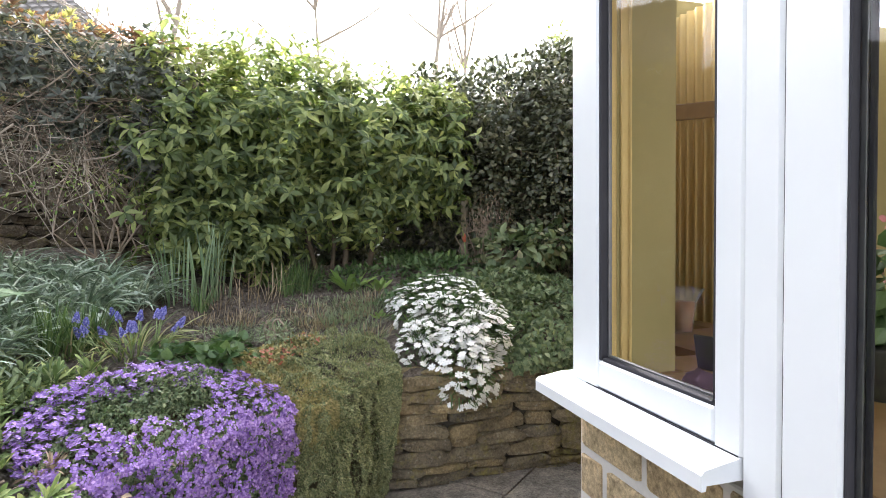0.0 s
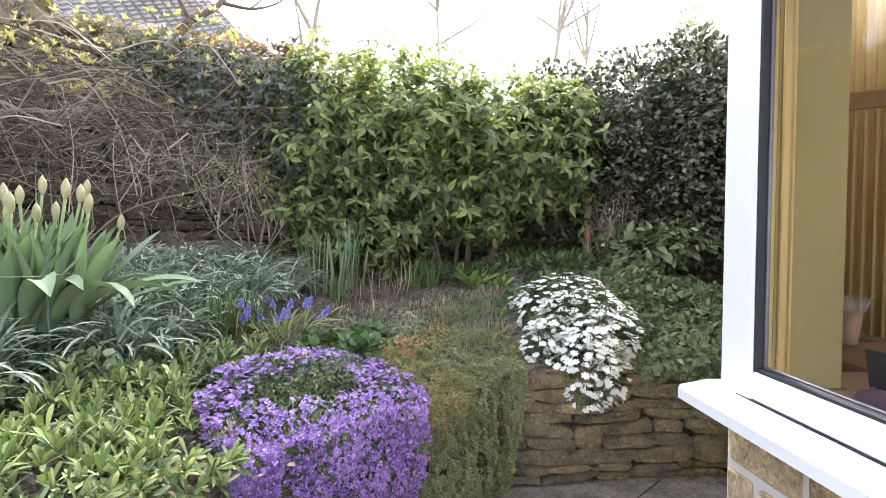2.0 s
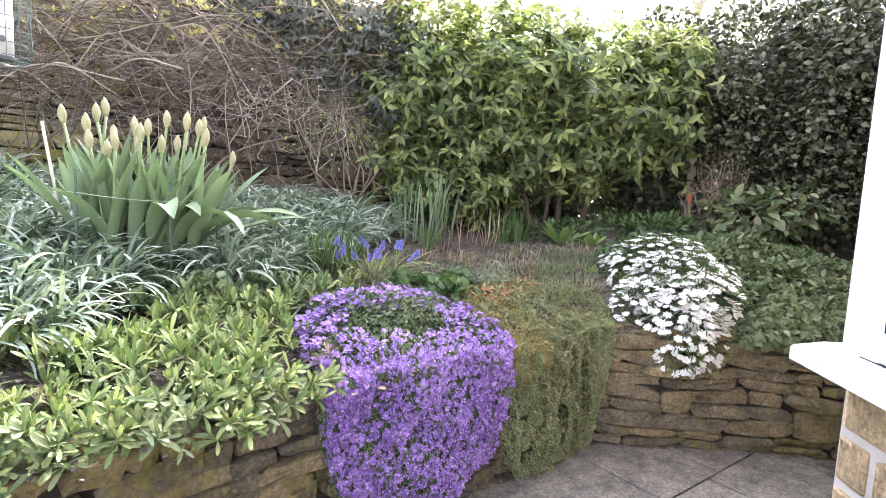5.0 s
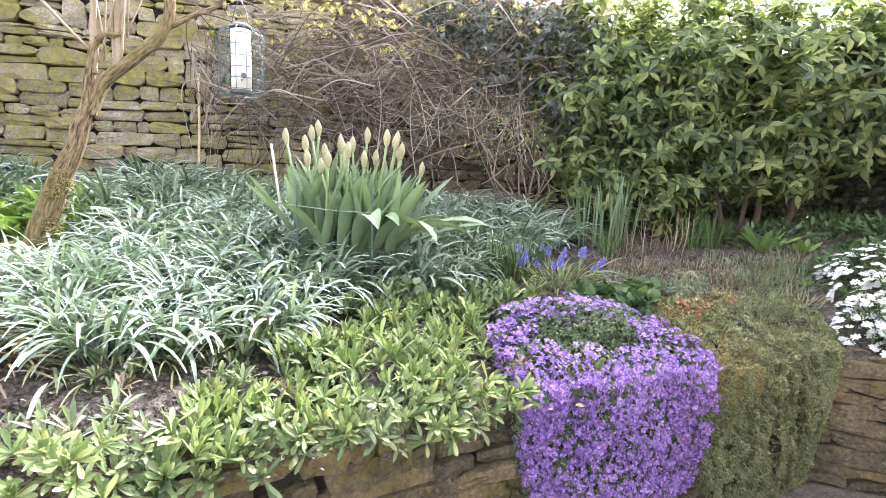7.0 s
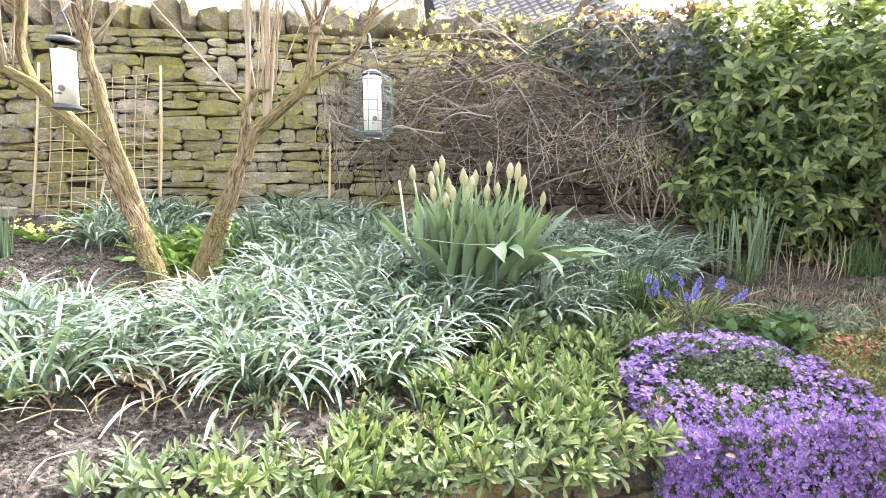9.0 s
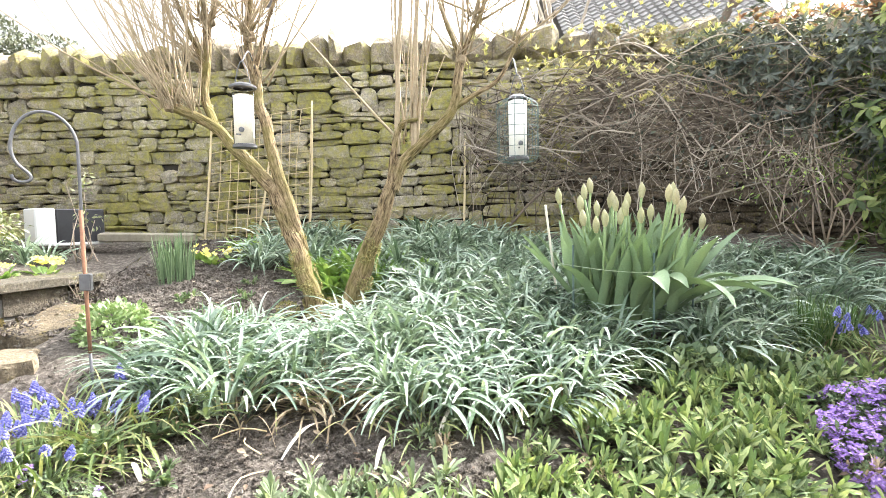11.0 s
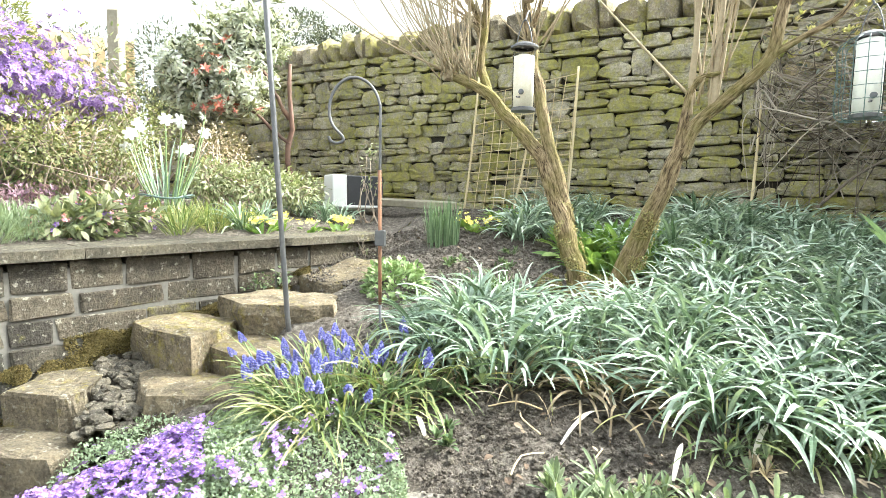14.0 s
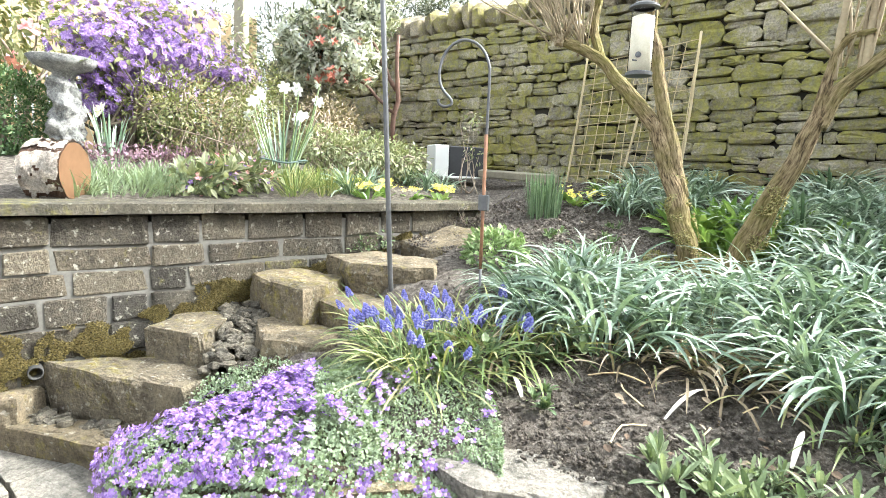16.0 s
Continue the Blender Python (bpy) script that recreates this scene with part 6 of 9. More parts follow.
shrub("purple_groundcover", (-3.95, 1.8, 1.42), "dusky mauve ground cover under the shrubs", [(-3.95, 1.75, 1.46, 0.28, 0.5, 0.1), (-3.8, 2.3, 1.46, 0.2, 0.3, 0.08)], 2600, LEAF, 0.03, L["mauve"], 47, 0.8, 0, category="plant")
shrub("dark_conifer", (-5.0, 1.35, 1.4), "low dark green clipped conifer", [(-4.95, 1.3, 1.7, 0.42, 0.4, 0.3)], 16000, LITE, 0.026, L["mid"], 48, 0.3, 6, chaos=0.8)
shrub("dark_conifer", (-4.5, 2.3, 1.4), "low dark green clipped conifer", [(-4.45, 2.2, 1.6, 0.25, 0.25, 0.2)], 2500, LEAF_THIN, 0.04, L["mid"], 49, 0.4, 6, chaos=0.5)
shrub("camellia", (-5.4, 1.5, 1.4), "yellow-green camellia with pink blooms", [(-5.5, 1.5, 2.45, 0.55, 0.5, 0.5), (-5.3, 1.1, 2.6, 0.4, 0.4, 0.4)], 3000, LEAF, 0.06, L["olive"], 50, 0.6, 12, flowers=[("blossom", HEAD, 0.055, L["pink"], 36, 0.1)])
shrub("golden_conifer", (-6.1, 2.7, 1.4), "upright golden conifer behind the shrubs", [(-6.1, 2.75, 2.3, 0.3, 0.3, 0.9)], 4500, LEAF_THIN, 0.07, L["olive"], 51, 0.4, 6)
shrub("dark_yew", (-6.2, 4.1, 1.4), "dark evergreen beyond the bed", [(-6.0, 4.2, 2.8, 0.6, 0.4, 0.5), (-6.6, 3.7, 2.7, 0.5, 0.5, 0.5), (-5.3, 4.4, 2.9, 0.4, 0.3, 0.35)], 9000, LEAF_THIN, 0.06, L["hedge"], 52, 0.5, 8)
shrub("sparse_shrub", (-4.75, 2.85, 1.42), "sparse young shrub with pale new leaves", [(-4.75, 2.85, 2.25, 0.22, 0.22, 0.5)], 420, LEAF, 0.05, L["cream"], 53, 0.9, 12)
grass_m = [mesh_of("grass_tuft", *strap_clump(70, 0.16, 0.005, 0.07, s + 40, (0.1, 0.9), (0.3, 1.2), 4, 0), L["greyleaf"]) for s in range(3)]
spots = fill_spots([(-3.35, 1.2), (-3.3, 1.7), (-3.7, 1.75), (-3.8, 1.2)], 0.12, R_)
plant_many("grass_tuft", grass_m, spots, "low tuft of blue-green grass", "grass", "grass tufts by the coping")
spots = fill_spots([(-3.2, 2.2), (-3.05, 2.65), (-3.35, 2.75), (-3.5, 2.4)], 0.12, R_)
olive_m = [mesh_of("sedge_tuft", *strap_clump(60, 0.17, 0.006, 0.06, s + 50, (0.1, 0.9), (0.3, 1.2), 4, 0), L["strapyellow"]) for s in range(3)]
plant_many("sedge_tuft", olive_m, spots, "loose tuft of yellow-green grass", "grass", "sedge tufts in the upper bed")
plant_many("bluebell_clump", strap_small, [(-3.15, 2.6), (-3.2, 2.8), (-3.3, 3.3), (-3.05, 3.4), (-3.12, 3.3)], "clump of narrow grey-green leaves", "plant", "leafy clumps in the upper bed")


# daffodils
DAFF = cat(petal_tpl(6, 0.6, 0.1), (petal_tpl(8, 0.5, 1.2)[0] * 0.42 + np.array((0, 0, 0.02)), petal_tpl(8, 0.5, 1.2)[1]))


def daffodils(place, n, h, label, mat, seed, size, lean=0.12):
    r = np.random.default_rng(seed)
    root = thing("daffodil_clump", place, label, "daffodil", "daffodil clumps")
    v, f = strap_clump(24, h * 0.85, 0.014, 0.06, seed, (0.0, 0.35), (0.0, 0.5), 6, 0.3)
    tagged(part("foliage", mesh_of("daffodil_leaves", v, f, L["strap"]), None, root), kind="stuff")
    for i in range(n):
        a = r.uniform(0, 6.28)
        tip = np.array((lean * math.cos(a) * r.uniform(0.3, 1.3), lean * math.sin(a) * r.uniform(0.3, 1.3), h * r.uniform(0.7, 1.05)))
        v, f = tube(smooth_line([(0.03 * math.cos(a), 0.03 * math.sin(a), 0), tip * (0.7, 0.7, 0.55), tip], 6), np.linspace(0.005, 0.004, 6), 5)
        part("stem", mesh_of("daffodil_stem", v, f, L["stem"], True), None, root)
        d = norm(np.array([0.62 + r.normal(0, 0.4), -0.55 + r.normal(0, 0.4), r.normal(0.1, 0.3)])[None])
        x = norm(np.cross(d, (0.1, 0.2, 1.0)))
        v, f = scatter(*DAFF, tip[None] + d * 0.012, np.stack([x, np.cross(d, x), d], -1), np.array([size * r.uniform(0.8, 1.15)]))
        part("flower", mesh_of("daffodil_flower", v, f, mat), None, root)
    return root


daffodils((-3.58, 2.42, g(-3.58, 2.42)), 10, 0.56, "clump of white daffodils tied with green wire", L["white"], 71, 0.044, 0.26)
daffodils((-4.0, 1.58, g(-4.0, 1.58)), 1, 0.42, "small clump of pale yellow daffodils", L["paleyellow"], 72, 0.058, 0.05)
daffodils((-3.95, 0.85, g(-3.95, 0.85)), 2, 0.36, "small clump of white daffodils", L["white"], 73, 0.06, 0.1)
ring = [(-3.58 + 0.15 * math.cos(a), 2.42 + 0.15 * math.sin(a), g(-3.58, 2.42) + 0.12 + 0.01 * math.sin(3 * a)) for a in np.linspace(0, 6.28, 24)]
v, f = tube(ring, 0.006, 6)
tagged(part("wire_hoop", mesh_of("wire_hoop", v, f, M["greenwire"], True)), "green plastic-coated wire hoop round the daffodils", "wire")


# primroses
def primrose(place, seed, n=14, s=1.0):
    r = np.random.default_rng(seed)
    root = thing("primrose", place, "yellow primrose with crinkled green leaves", "primrose", "yellow primroses")
    v, f = strap_clump(16, 0.10 * s, 0.035 * s, 0.03, seed, (0.5, 1.2), (0.0, 0.5), 4, 0.3)
    tagged(part("foliage", mesh_of("primrose_leaves", v, f, L["fresh"]), None, root), kind="stuff")
    p = np.stack([r.normal(0, 0.04, n) * s, r.normal(0, 0.04, n) * s, r.uniform(0.05, 0.09, n) * s], -1)
    z = norm(rand_dirs(n, r) * 0.6 + np.array((0.3, -0.3, 0.8)))
    x = norm(np.cross(z, rand_dirs(n, r)))
    v, f = scatter(*FLOWER5, p, np.stack([x, np.cross(z, x), z], -1), 0.02 * s * np.ones(n))
    tagged(part("blossom", mesh_of("primrose_flowers", v, f, L["yellow"]), None, root), kind="stuff")


for i, (x, y, n, s) in enumerate([(-3.02, 2.62, 14, 1.0), (-3.05, 2.78, 12, 1.1), (-2.93, 2.92, 9, 0.9), (-2.85, 3.12, 20, 1.1), (-2.13, 3.62, 10, 1.0), (-2.02, 3.7, 8, 1.0), (-3.2, 2.7, 8, 0.9), (-2.25, 3.75, 5, 1.0)]):
    primrose((x, y, g(x, y)), 80 + i, n, s)

shrub("sapling", (-2.95, 3.6, g(-2.95, 3.6)), "slender sapling with few pale new leaves", [(-2.96, 3.6, 1.85, 0.07, 0.07, 0.2), (-2.94, 3.6, 1.62, 0.1, 0.08, 0.1)], 70, LEAF, 0.032, L["cream"], 54, 0.9, 7, stem_r=0.005, category="sapling")

shrub("silver_sprig", (-2.6, 3.0, 1.13), "sprawling sprig with pale silvery leaves at the coping's end", [(-2.6, 3.0, 1.17, 0.1, 0.09, 0.05), (-2.52, 2.92, 1.12, 0.06, 0.06, 0.04)], 70, LEAF_BROAD, 0.034, L["cream"], 55, 0.8, 5, category="plant", stem_r=0.003)
shrub("wall_fern", (-2.75, 2.32, 1.0), "small fresh green plant rooted at the foot of the block wall", [(-2.73, 2.32, 1.05, 0.07, 0.09, 0.07), (-2.7, 2.45, 1.1, 0.05, 0.06, 0.05)], 240, LEAF_BROAD, 0.02, L["aubleaf"], 56, 0.8, 0, category="plant")

# ---- more of the lower bed ----
iris_up = [mesh_of("iris_leaves", *strap_clump(13, 0.46, 0.012, 0.07, s + 60, (0.0, 0.22), (0.0, 0.25), 6, 0.2), L["tulip"]) for s in range(2)]
plant_many("iris_clump", iris_up, [(1.92, 3.0), (2.05, 3.06), (2.16, 3.08), (1.85, 3.1)], "upright clump of tall sword leaves", "plant", "iris clumps")
reed = [mesh_of("reed_leaves", *strap_clump(90, 0.27, 0.006, 0.07, s + 64, (0.0, 0.22), (0.0, 0.25), 5, 0), L["tulip"]) for s in range(2)]
plant_many("rush_clump", reed, [(-2.2, 3.25), (-2.16, 3.3)], "dense upright tuft of blue-green rush leaves", "plant", "rush tufts")
tuft = [mesh_of("thin_tuft", *strap_clump(60, 0.28, 0.007, 0.06, s + 66, (0.05, 0.5), (0.1, 0.7), 5, 0), L["strapdark"]) for s in range(3)]
plant_many("grass_clump", tuft, [(1.12, 2.62, 0.8), (1.2, 2.66, 0.8), (1.05, 2.7, 0.8), (1.0, 2.6, 0.75), (2.5, 2.85), (2.62, 2.8), (1.9, 2.9, 0.7), (-1.55, 2.62, 0.7), (-1.65, 2.5, 0.6)], "tuft of fine green grassy leaves", "grass", "grassy tufts")
dry = [mesh_of("dead_stems", *strap_clump(17, 0.32, 0.0045, 0.09, s + 70, (0.0, 0.7), (-1.3, 2.2), 7, 0), L["drystem"]) for s in range(3)]
plant_many("dead_stem_clump", dry, [(2.22, 2.88, 1.1), (2.35, 2.86, 1.0), (1.98, 2.85, 0.7), (-1.0, 2.15, 0.6), (-0.95, 2.05, 0.5)], "clump of dead straw-coloured stems", "plant", "dead stem clumps")
straw_m = [mesh_of("withered_straps", *strap_clump(46, 0.24, 0.009, 0.07, s + 170, (0.5, 1.3), (0.5, 1.6), 6, 0.2), L["drystem"]) for s in range(2)]
plant_many("withered_strap_clump", straw_m, [(-1.02, 2.06), (-0.9, 2.0, 0.8), (-1.5, 1.95, 0.7), (-1.38, 1.9, 0.6)], "slumped clump of straw-coloured dead leaves", "plant", "withered strap clumps")
heath = [mesh_of("grey_heath", *strap_clump(90, 0.09, 0.0045, 0.09, s + 74, (0.3, 1.3), (-0.4, 0.9), 4, 0), L["drystem"] if s == 1 else L["greyleaf"]) for s in range(3)]
spots = fill_spots([(1.65, 2.45), (2.2, 2.3), (2.75, 2.2), (2.85, 2.45), (2.3, 2.75), (1.75, 2.85)], 0.16, R_)
spots += fill_spots([(1.9, 2.12), (2.5, 1.95), (2.6, 2.2), (2.95, 2.25), (3.05, 2.6), (2.2, 2.5)], 0.13, R_)
plant_many("grey_herb", heath, spots, "small wiry grey-green herb", "plant", "wiry grey herbs")
broad = [mesh_of("broad_rosette", *strap_clump(11, 0.2, 0.06, 0.03, s + 78, (0.4, 1.0), (0.0, 0.6), 5, 0.3), L["fresh"]) for s in range(2)]
plant_many("foxglove_rosette", broad, [(2.86, 2.62), (2.98, 2.45, 0.6), (2.62, 2.15, 0.45), (2.7, 1.98, 0.45)], "rosette of broad soft green leaves", "plant", "broad-leaved rosettes")
lily = [mesh_of("lily_shoots", *strap_clump(80, 0.16, 0.026, 0.11, s + 82, (0.2, 1.3), (0.2, 0.9), 5, 0.3), L["fresh"]) for s in range(2)]
plant_many("alstroemeria_clump", lily, [(-1.2, 3.45, 1.35), (-1.35, 3.55, 1.3), (-1.05, 3.5, 1.35), (-0.95, 3.45, 1.3), (-1.15, 3.65, 1.45), (-0.85, 3.55, 1.3), (-1.28, 3.7, 1.4), (-1.0, 3.65, 1.4), (-1.19, 3.32, 1.1), (-1.02, 3.4, 1.2), (-1.3, 3.38, 1.1), (-2.05, 4.0, 0.9)], "clump of fresh lime-green shoots", "plant", "fresh green clumps")
plant_many("low_leafy_plant", [mesh_of("low_leaves", *rosette(s + 90, 6, 0.05, 0.022), L["aubleaf"]) for s in range(3)], fill_spots([(-0.2, 2.15), (0.3, 2.3), (0.95, 2.4), (1.0, 2.75), (0.5, 2.6), (0.1, 2.5)], 0.14, R_) + [(-1.75, 1.55), (-1.6, 1.62), (-1.35, 1.85, 0.8), (-1.45, 1.75), (-1.3, 1.62, 0.7), (-1.95, 2.95, 0.7), (-1.7, 3.1, 0.6), (-1.75, 3.3, 0.6)], "low plant with small dull green leaves", "plant", "low leafy plants")
shrub("sedum_mound", (-2.02, 2.5, 1.03), "round cushion of fleshy pale green sedum", [(-2.02, 2.5, 1.08, 0.16, 0.15, 0.14)], 1500, LEAF_BROAD, 0.028, L["sedum"], 92, 0.3, 0, category="plant", droop=-0.3)
shrub("red_sedum", (1.68, 2.05, 0.87), "patch of red-tinged sedum", [(1.68, 2.04, 0.925, 0.17, 0.13, 0.035), (1.95, 2.12, 0.935, 0.13, 0.1, 0.035)], 700, LEAF_BROAD, 0.016, L["matgold"], 93, 0.9, 0, category="plant", flowers=[("blossom", FLOWER5, 0.012, L["red"], 70, 0.5)])
shrub("geranium", (0.42, 2.32, 0.93), "low cranesbill with rounded leaves", [(0.42, 2.32, 0.97, 0.11, 0.1, 0.07)], 260, leaf_tpl(0.95, 0.2, 0.2), 0.036, L["aubleaf"], 194, 0.7, 0, category="plant")
shrub("geranium", (1.5, 2.12, 0.87), "low cranesbill with rounded leaves", [(1.48, 2.12, 0.93, 0.14, 0.12, 0.05), (1.4, 2.3, 0.94, 0.14, 0.12, 0.05), (1.62, 2.3, 0.94, 0.12, 0.1, 0.04)], 420, leaf_tpl(0.95, 0.2, 0.2), 0.045, L["mid"], 94, 0.6, 0, category="plant")
shrub("silver_herb", (1.85, 2.22, 0.9), "small silvery herb in the gravelly soil", [(1.85, 2.2, 0.97, 0.08, 0.08, 0.08)], 450, LEAF_THIN, 0.03, L["greyleaf"], 95, 0.8, 4, category="plant")
shrub("hydrangea", (4.0, 1.78, 1.1), "small shrub with cream-edged rounded leaves", [(3.95, 1.82, 1.32, 0.34, 0.3, 0.2), (4.05, 1.6, 1.4, 0.2, 0.2, 0.15)], 520, LEAF_BROAD, 0.085, L["aubleaf"], 96, 0.6, 12, flowers=[("creamleaf", LEAF_BROAD, 0.07, L["cream"], 170, 0.12)])
shrub("leafy_perennial", (3.55, 2.2, 1.1), "low fresh green leafy perennial", [(3.5, 2.25, 1.2, 0.3, 0.25, 0.12), (3.15, 2.1, 1.08, 0.26, 0.24, 0.1), (2.9, 2.2, 1.02, 0.16, 0.14, 0.07)], 1700, LEAF, 0.05, L["mid"], 97, 0.6, 0, category="plant")
shrub("leafy_perennial", (3.1, 2.7, 1.1), "low dark green leafy perennial under the laurel", [(3.05, 2.72, 1.14, 0.35, 0.22, 0.1), (3.45, 2.55, 1.18, 0.3, 0.2, 0.12), (3.7, 2.75, 1.2, 0.3, 0.25, 0.14), (2.7, 2.95, 1.12, 0.25, 0.15, 0.09)], 2200, LEAF, 0.05, L["mid"], 197, 0.7, 0, category="plant")
shrub("leafy_perennial", (3.2, 1.8, 1.0), "soft green leafy perennial behind the candytuft", [(3.22, 1.8, 1.06, 0.26, 0.28, 0.12), (3.5, 1.75, 1.1, 0.22, 0.3, 0.12), (3.35, 1.45, 1.02, 0.22, 0.25, 0.1)], 2100, LEAF_BROAD, 0.046, L["aubleaf"], 297, 0.7, 0, category="plant")
shrub("bare_shrub", (4.0, 2.15, 1.1), "bare twiggy shrub in front of the hedge", [(4.05, 2.1, 1.7, 0.35, 0.3, 0.25)], 60, LEAF, 0.03, L["drystem"], 98, 0.9, 120, stem_r=0.0045)
tul2 = copy_thing(tul[0], pose(3.87, 2.22, 0.83))
for c in tul2.children:
    if c.name.startswith("bud"):
        c.data = c.data.copy()
        c.data.materials[0] = L["scarlet"]
tagged(tul2, "single red tulip among the shrubs", "tulip")


# grape hyacinths
def muscari(place, n, seed, rad, label, leafn=60):
    r = np.random.default_rng(seed)
    root = thing("grape_hyacinth_clump", place, label, "grape hyacinth", "grape hyacinths")
    v, f = strap_clump(int(leafn * 2.4), 0.28, 0.0068, rad * 1.15, seed, (0.3, 1.2), (0.7, 2.0), 7, 0.2)
    tagged(part("foliage", mesh_of("muscari_leaves", v, f, L["strapyellow"]), None, root), kind="stuff")
    v, f = strap_clump(max(6, leafn // 6), 0.22, 0.007, rad, seed + 7, (0.5, 1.3), (0.4, 1.4), 6, 0.2)
    tagged(part("dry_leaves", mesh_of("muscari_dry_leaves", v, f, L["drystem"]), None, root, "withered straw-brown leaves"), kind="stuff")
    octv = np.array([(1, 0, 0), (-1, 0, 0), (0, 1, 0), (0, -1, 0), (0, 0, 1), (0, 0, -1)]) * 1.0
    octf = np.array([(0, 2, 4), (2, 1, 4), (1, 3, 4), (3, 0, 4), (2, 0, 5), (1, 2, 5), (3, 1, 5), (0, 3, 5)])
    spikes = []
    for k in range(4):
        c = 44
        t = np.linspace(0, 1, c)
        a = np.arange(c) * 2.4
        rr = 0.0145 * (1 - t**2 * 0.8)
        p = np.stack([rr * np.cos(a), rr * np.sin(a), 0.052 * t], -1)
        vv, ff = scatter(octv, octf, p, np.tile(np.eye(3), (c, 1, 1)), 0.0066 * (1.1 - 0.5 * t))
        spikes.append(mesh_of("muscari_spike", vv, ff, L["blue"]))
    stem = mesh_of("muscari_stem", *tube([(0, 0, 0), (0.004, 0, 0.06), (0, 0, 0.13)], 0.003, 5), L["stem"], True)
    for i in range(n):
        a, d = r.uniform(0, 6.28), rad * math.sqrt(r.random()) * 1.4
        x, y = d * math.cos(a), d * math.sin(a)
        h = r.uniform(0.8, 1.35)
        m = pose(x, y, 0.0, 0, 0, 0) @ pose(0, 0, 0, -y * 120 + r.normal(0, 9), x * 120 + r.normal(0, 9), 0)
        s = part("stem", stem, None, root)
        s.matrix_basis = m @ Matrix.Diagonal((1, 1, h, 1))
        q = part("flower_spike", spikes[i % 4], None, root)
        k = r.uniform(0.65, 1.0)
        q.matrix_basis = m @ pose(0, 0, 0.125 * h) @ Matrix.Diagonal((k, k, k, 1))
    return root


muscari((1.3, 2.5, g(1.3, 2.5)), 16, 101, 0.10, "clump of deep blue grape hyacinths", 50)
muscari((1.08, 2.62, g(1.08, 2.62)), 3, 104, 0.06, "few deep blue grape hyacinths", 20)
muscari((-1.81, 1.77, g(-1.81, 1.77) - 0.02), 34, 102, 0.19, "lax clump of grape hyacinths with yellowing leaves", 110)
muscari((-1.68, 1.62, g(-1.68, 1.62) - 0.02), 11, 103, 0.15, "lax clump of grape hyacinths with yellowing leaves", 100)
muscari((-1.57, 1.86, g(-1.57, 1.86) - 0.02), 6, 105, 0.14, "lax clump of grape hyacinths with yellowing leaves", 80)

# ---- climber on the wall ----
rv = np.random.default_rng(55)
climber = thing("honeysuckle", (0.8, 4.1, 1.4), "tangled mostly bare honeysuckle on the wall", "climber")
line = smooth_line([(-0.45, 4.5), (0.3, 4.28), (0.9, 4.02), (1.5, 3.68), (2.05, 3.42)], 60)


def on_line(t, off):
    i = np.clip(t, 0, 1) * 59
    k = int(min(58, i))
    p = line[k] + (line[k + 1] - line[k]) * (i - k)
    return np.array((p[0] - off * 0.45, p[1] - off * 0.9))


tubes = []
for i in range(400):
    t0 = 0.8 * rv.random()
    span = rv.uniform(0.1, 0.45) * rv.choice((-1, 1))
    z0 = (rv.uniform(1.8, 2.65) if i % 3 else rv.normal(2.25, 0.12)) - 0.15 * (t0 < 0.2) * rv.random()
    off = rv.uniform(-0.22, 0.16)
    pts = []
    for s in np.linspace(0, 1, 5):
        q = on_line(t0 + span * s, off + rv.normal(0, 0.03))
        pts.append((q[0], q[1], z0 + 0.14 * math.sin(math.pi * s) * rv.choice((1, -0.6)) + rv.normal(0, 0.05)))
    tubes.append(tube(smooth_line(pts, 12), np.linspace(rv.uniform(0.0018, 0.004) * rv.choice((1, 1, 1.8)), 0.0015, 12), 4))
for i in range(120):
    t0 = 0.9 * rv.random()
    off = rv.uniform(-0.2, 0.12)
    a = on_line(t0, off)
    b = on_line(t0 + rv.normal(0, 0.07), off + rv.normal(0, 0.04))
    za, zb = rv.uniform(1.9, 2.6), rv.uniform(1.35, 1.8)
    mid = (a + b) / 2 + rv.normal(0, 0.06, 2)
    tubes.append(tube(smooth_line([(*a, za), (*mid, (za + zb) / 2), (*b, zb)], 9), np.linspace(0.002, rv.uniform(0.0014, 0.004), 9), 4))
# long older stems arching in front
for i in range(34):
    t0 = 0.75 * rv.random()
    sp = rv.uniform(0.15, 0.4) * rv.choice((-1, 1))
    a, m_, b = on_line(t0, rv.uniform(0.0, 0.2)), on_line(t0 + sp * 0.5, rv.uniform(0.08, 0.28)), on_line(t0 + sp, rv.uniform(0.0, 0.2))
    z0 = rv.uniform(1.95, 2.6)
    tubes.append(tube(smooth_line([(*a, z0), (*m_, z0 + rv.uniform(-0.2, 0.16)), (*b, z0 - rv.uniform(0.0, 0.5))], 16), np.linspace(rv.uniform(0.004, 0.0065), 0.0022, 16), 5, 0.1))
for a, b, c, rad in (((0.75, 4.1, 1.35), (1.0, 3.9, 1.62), (1.45, 3.6, 1.78), 0.007), ((0.45, 4.2, 1.35), (0.2, 4.3, 1.9), (-0.2, 4.42, 2.2), 0.008), ((1.1, 3.95, 1.3), (0.95, 4.0, 1.8), (1.3, 3.75, 2.3), 0.007), ((-0.15, 4.4, 1.5), (0.1, 4.33, 1.75), (0.5, 4.15, 1.95), 0.010)):
    tubes.append(tube(smooth_line([a, b, c], 14), np.linspace(rad, rad * 0.6, 14), 6, 0.1))
v, f = join(tubes)
tagged(part("branchwork", mesh_of("honeysuckle_stems", v - np.array((0.8, 4.1, 1.4)), f, L["vine"]), None, climber), kind="stuff")
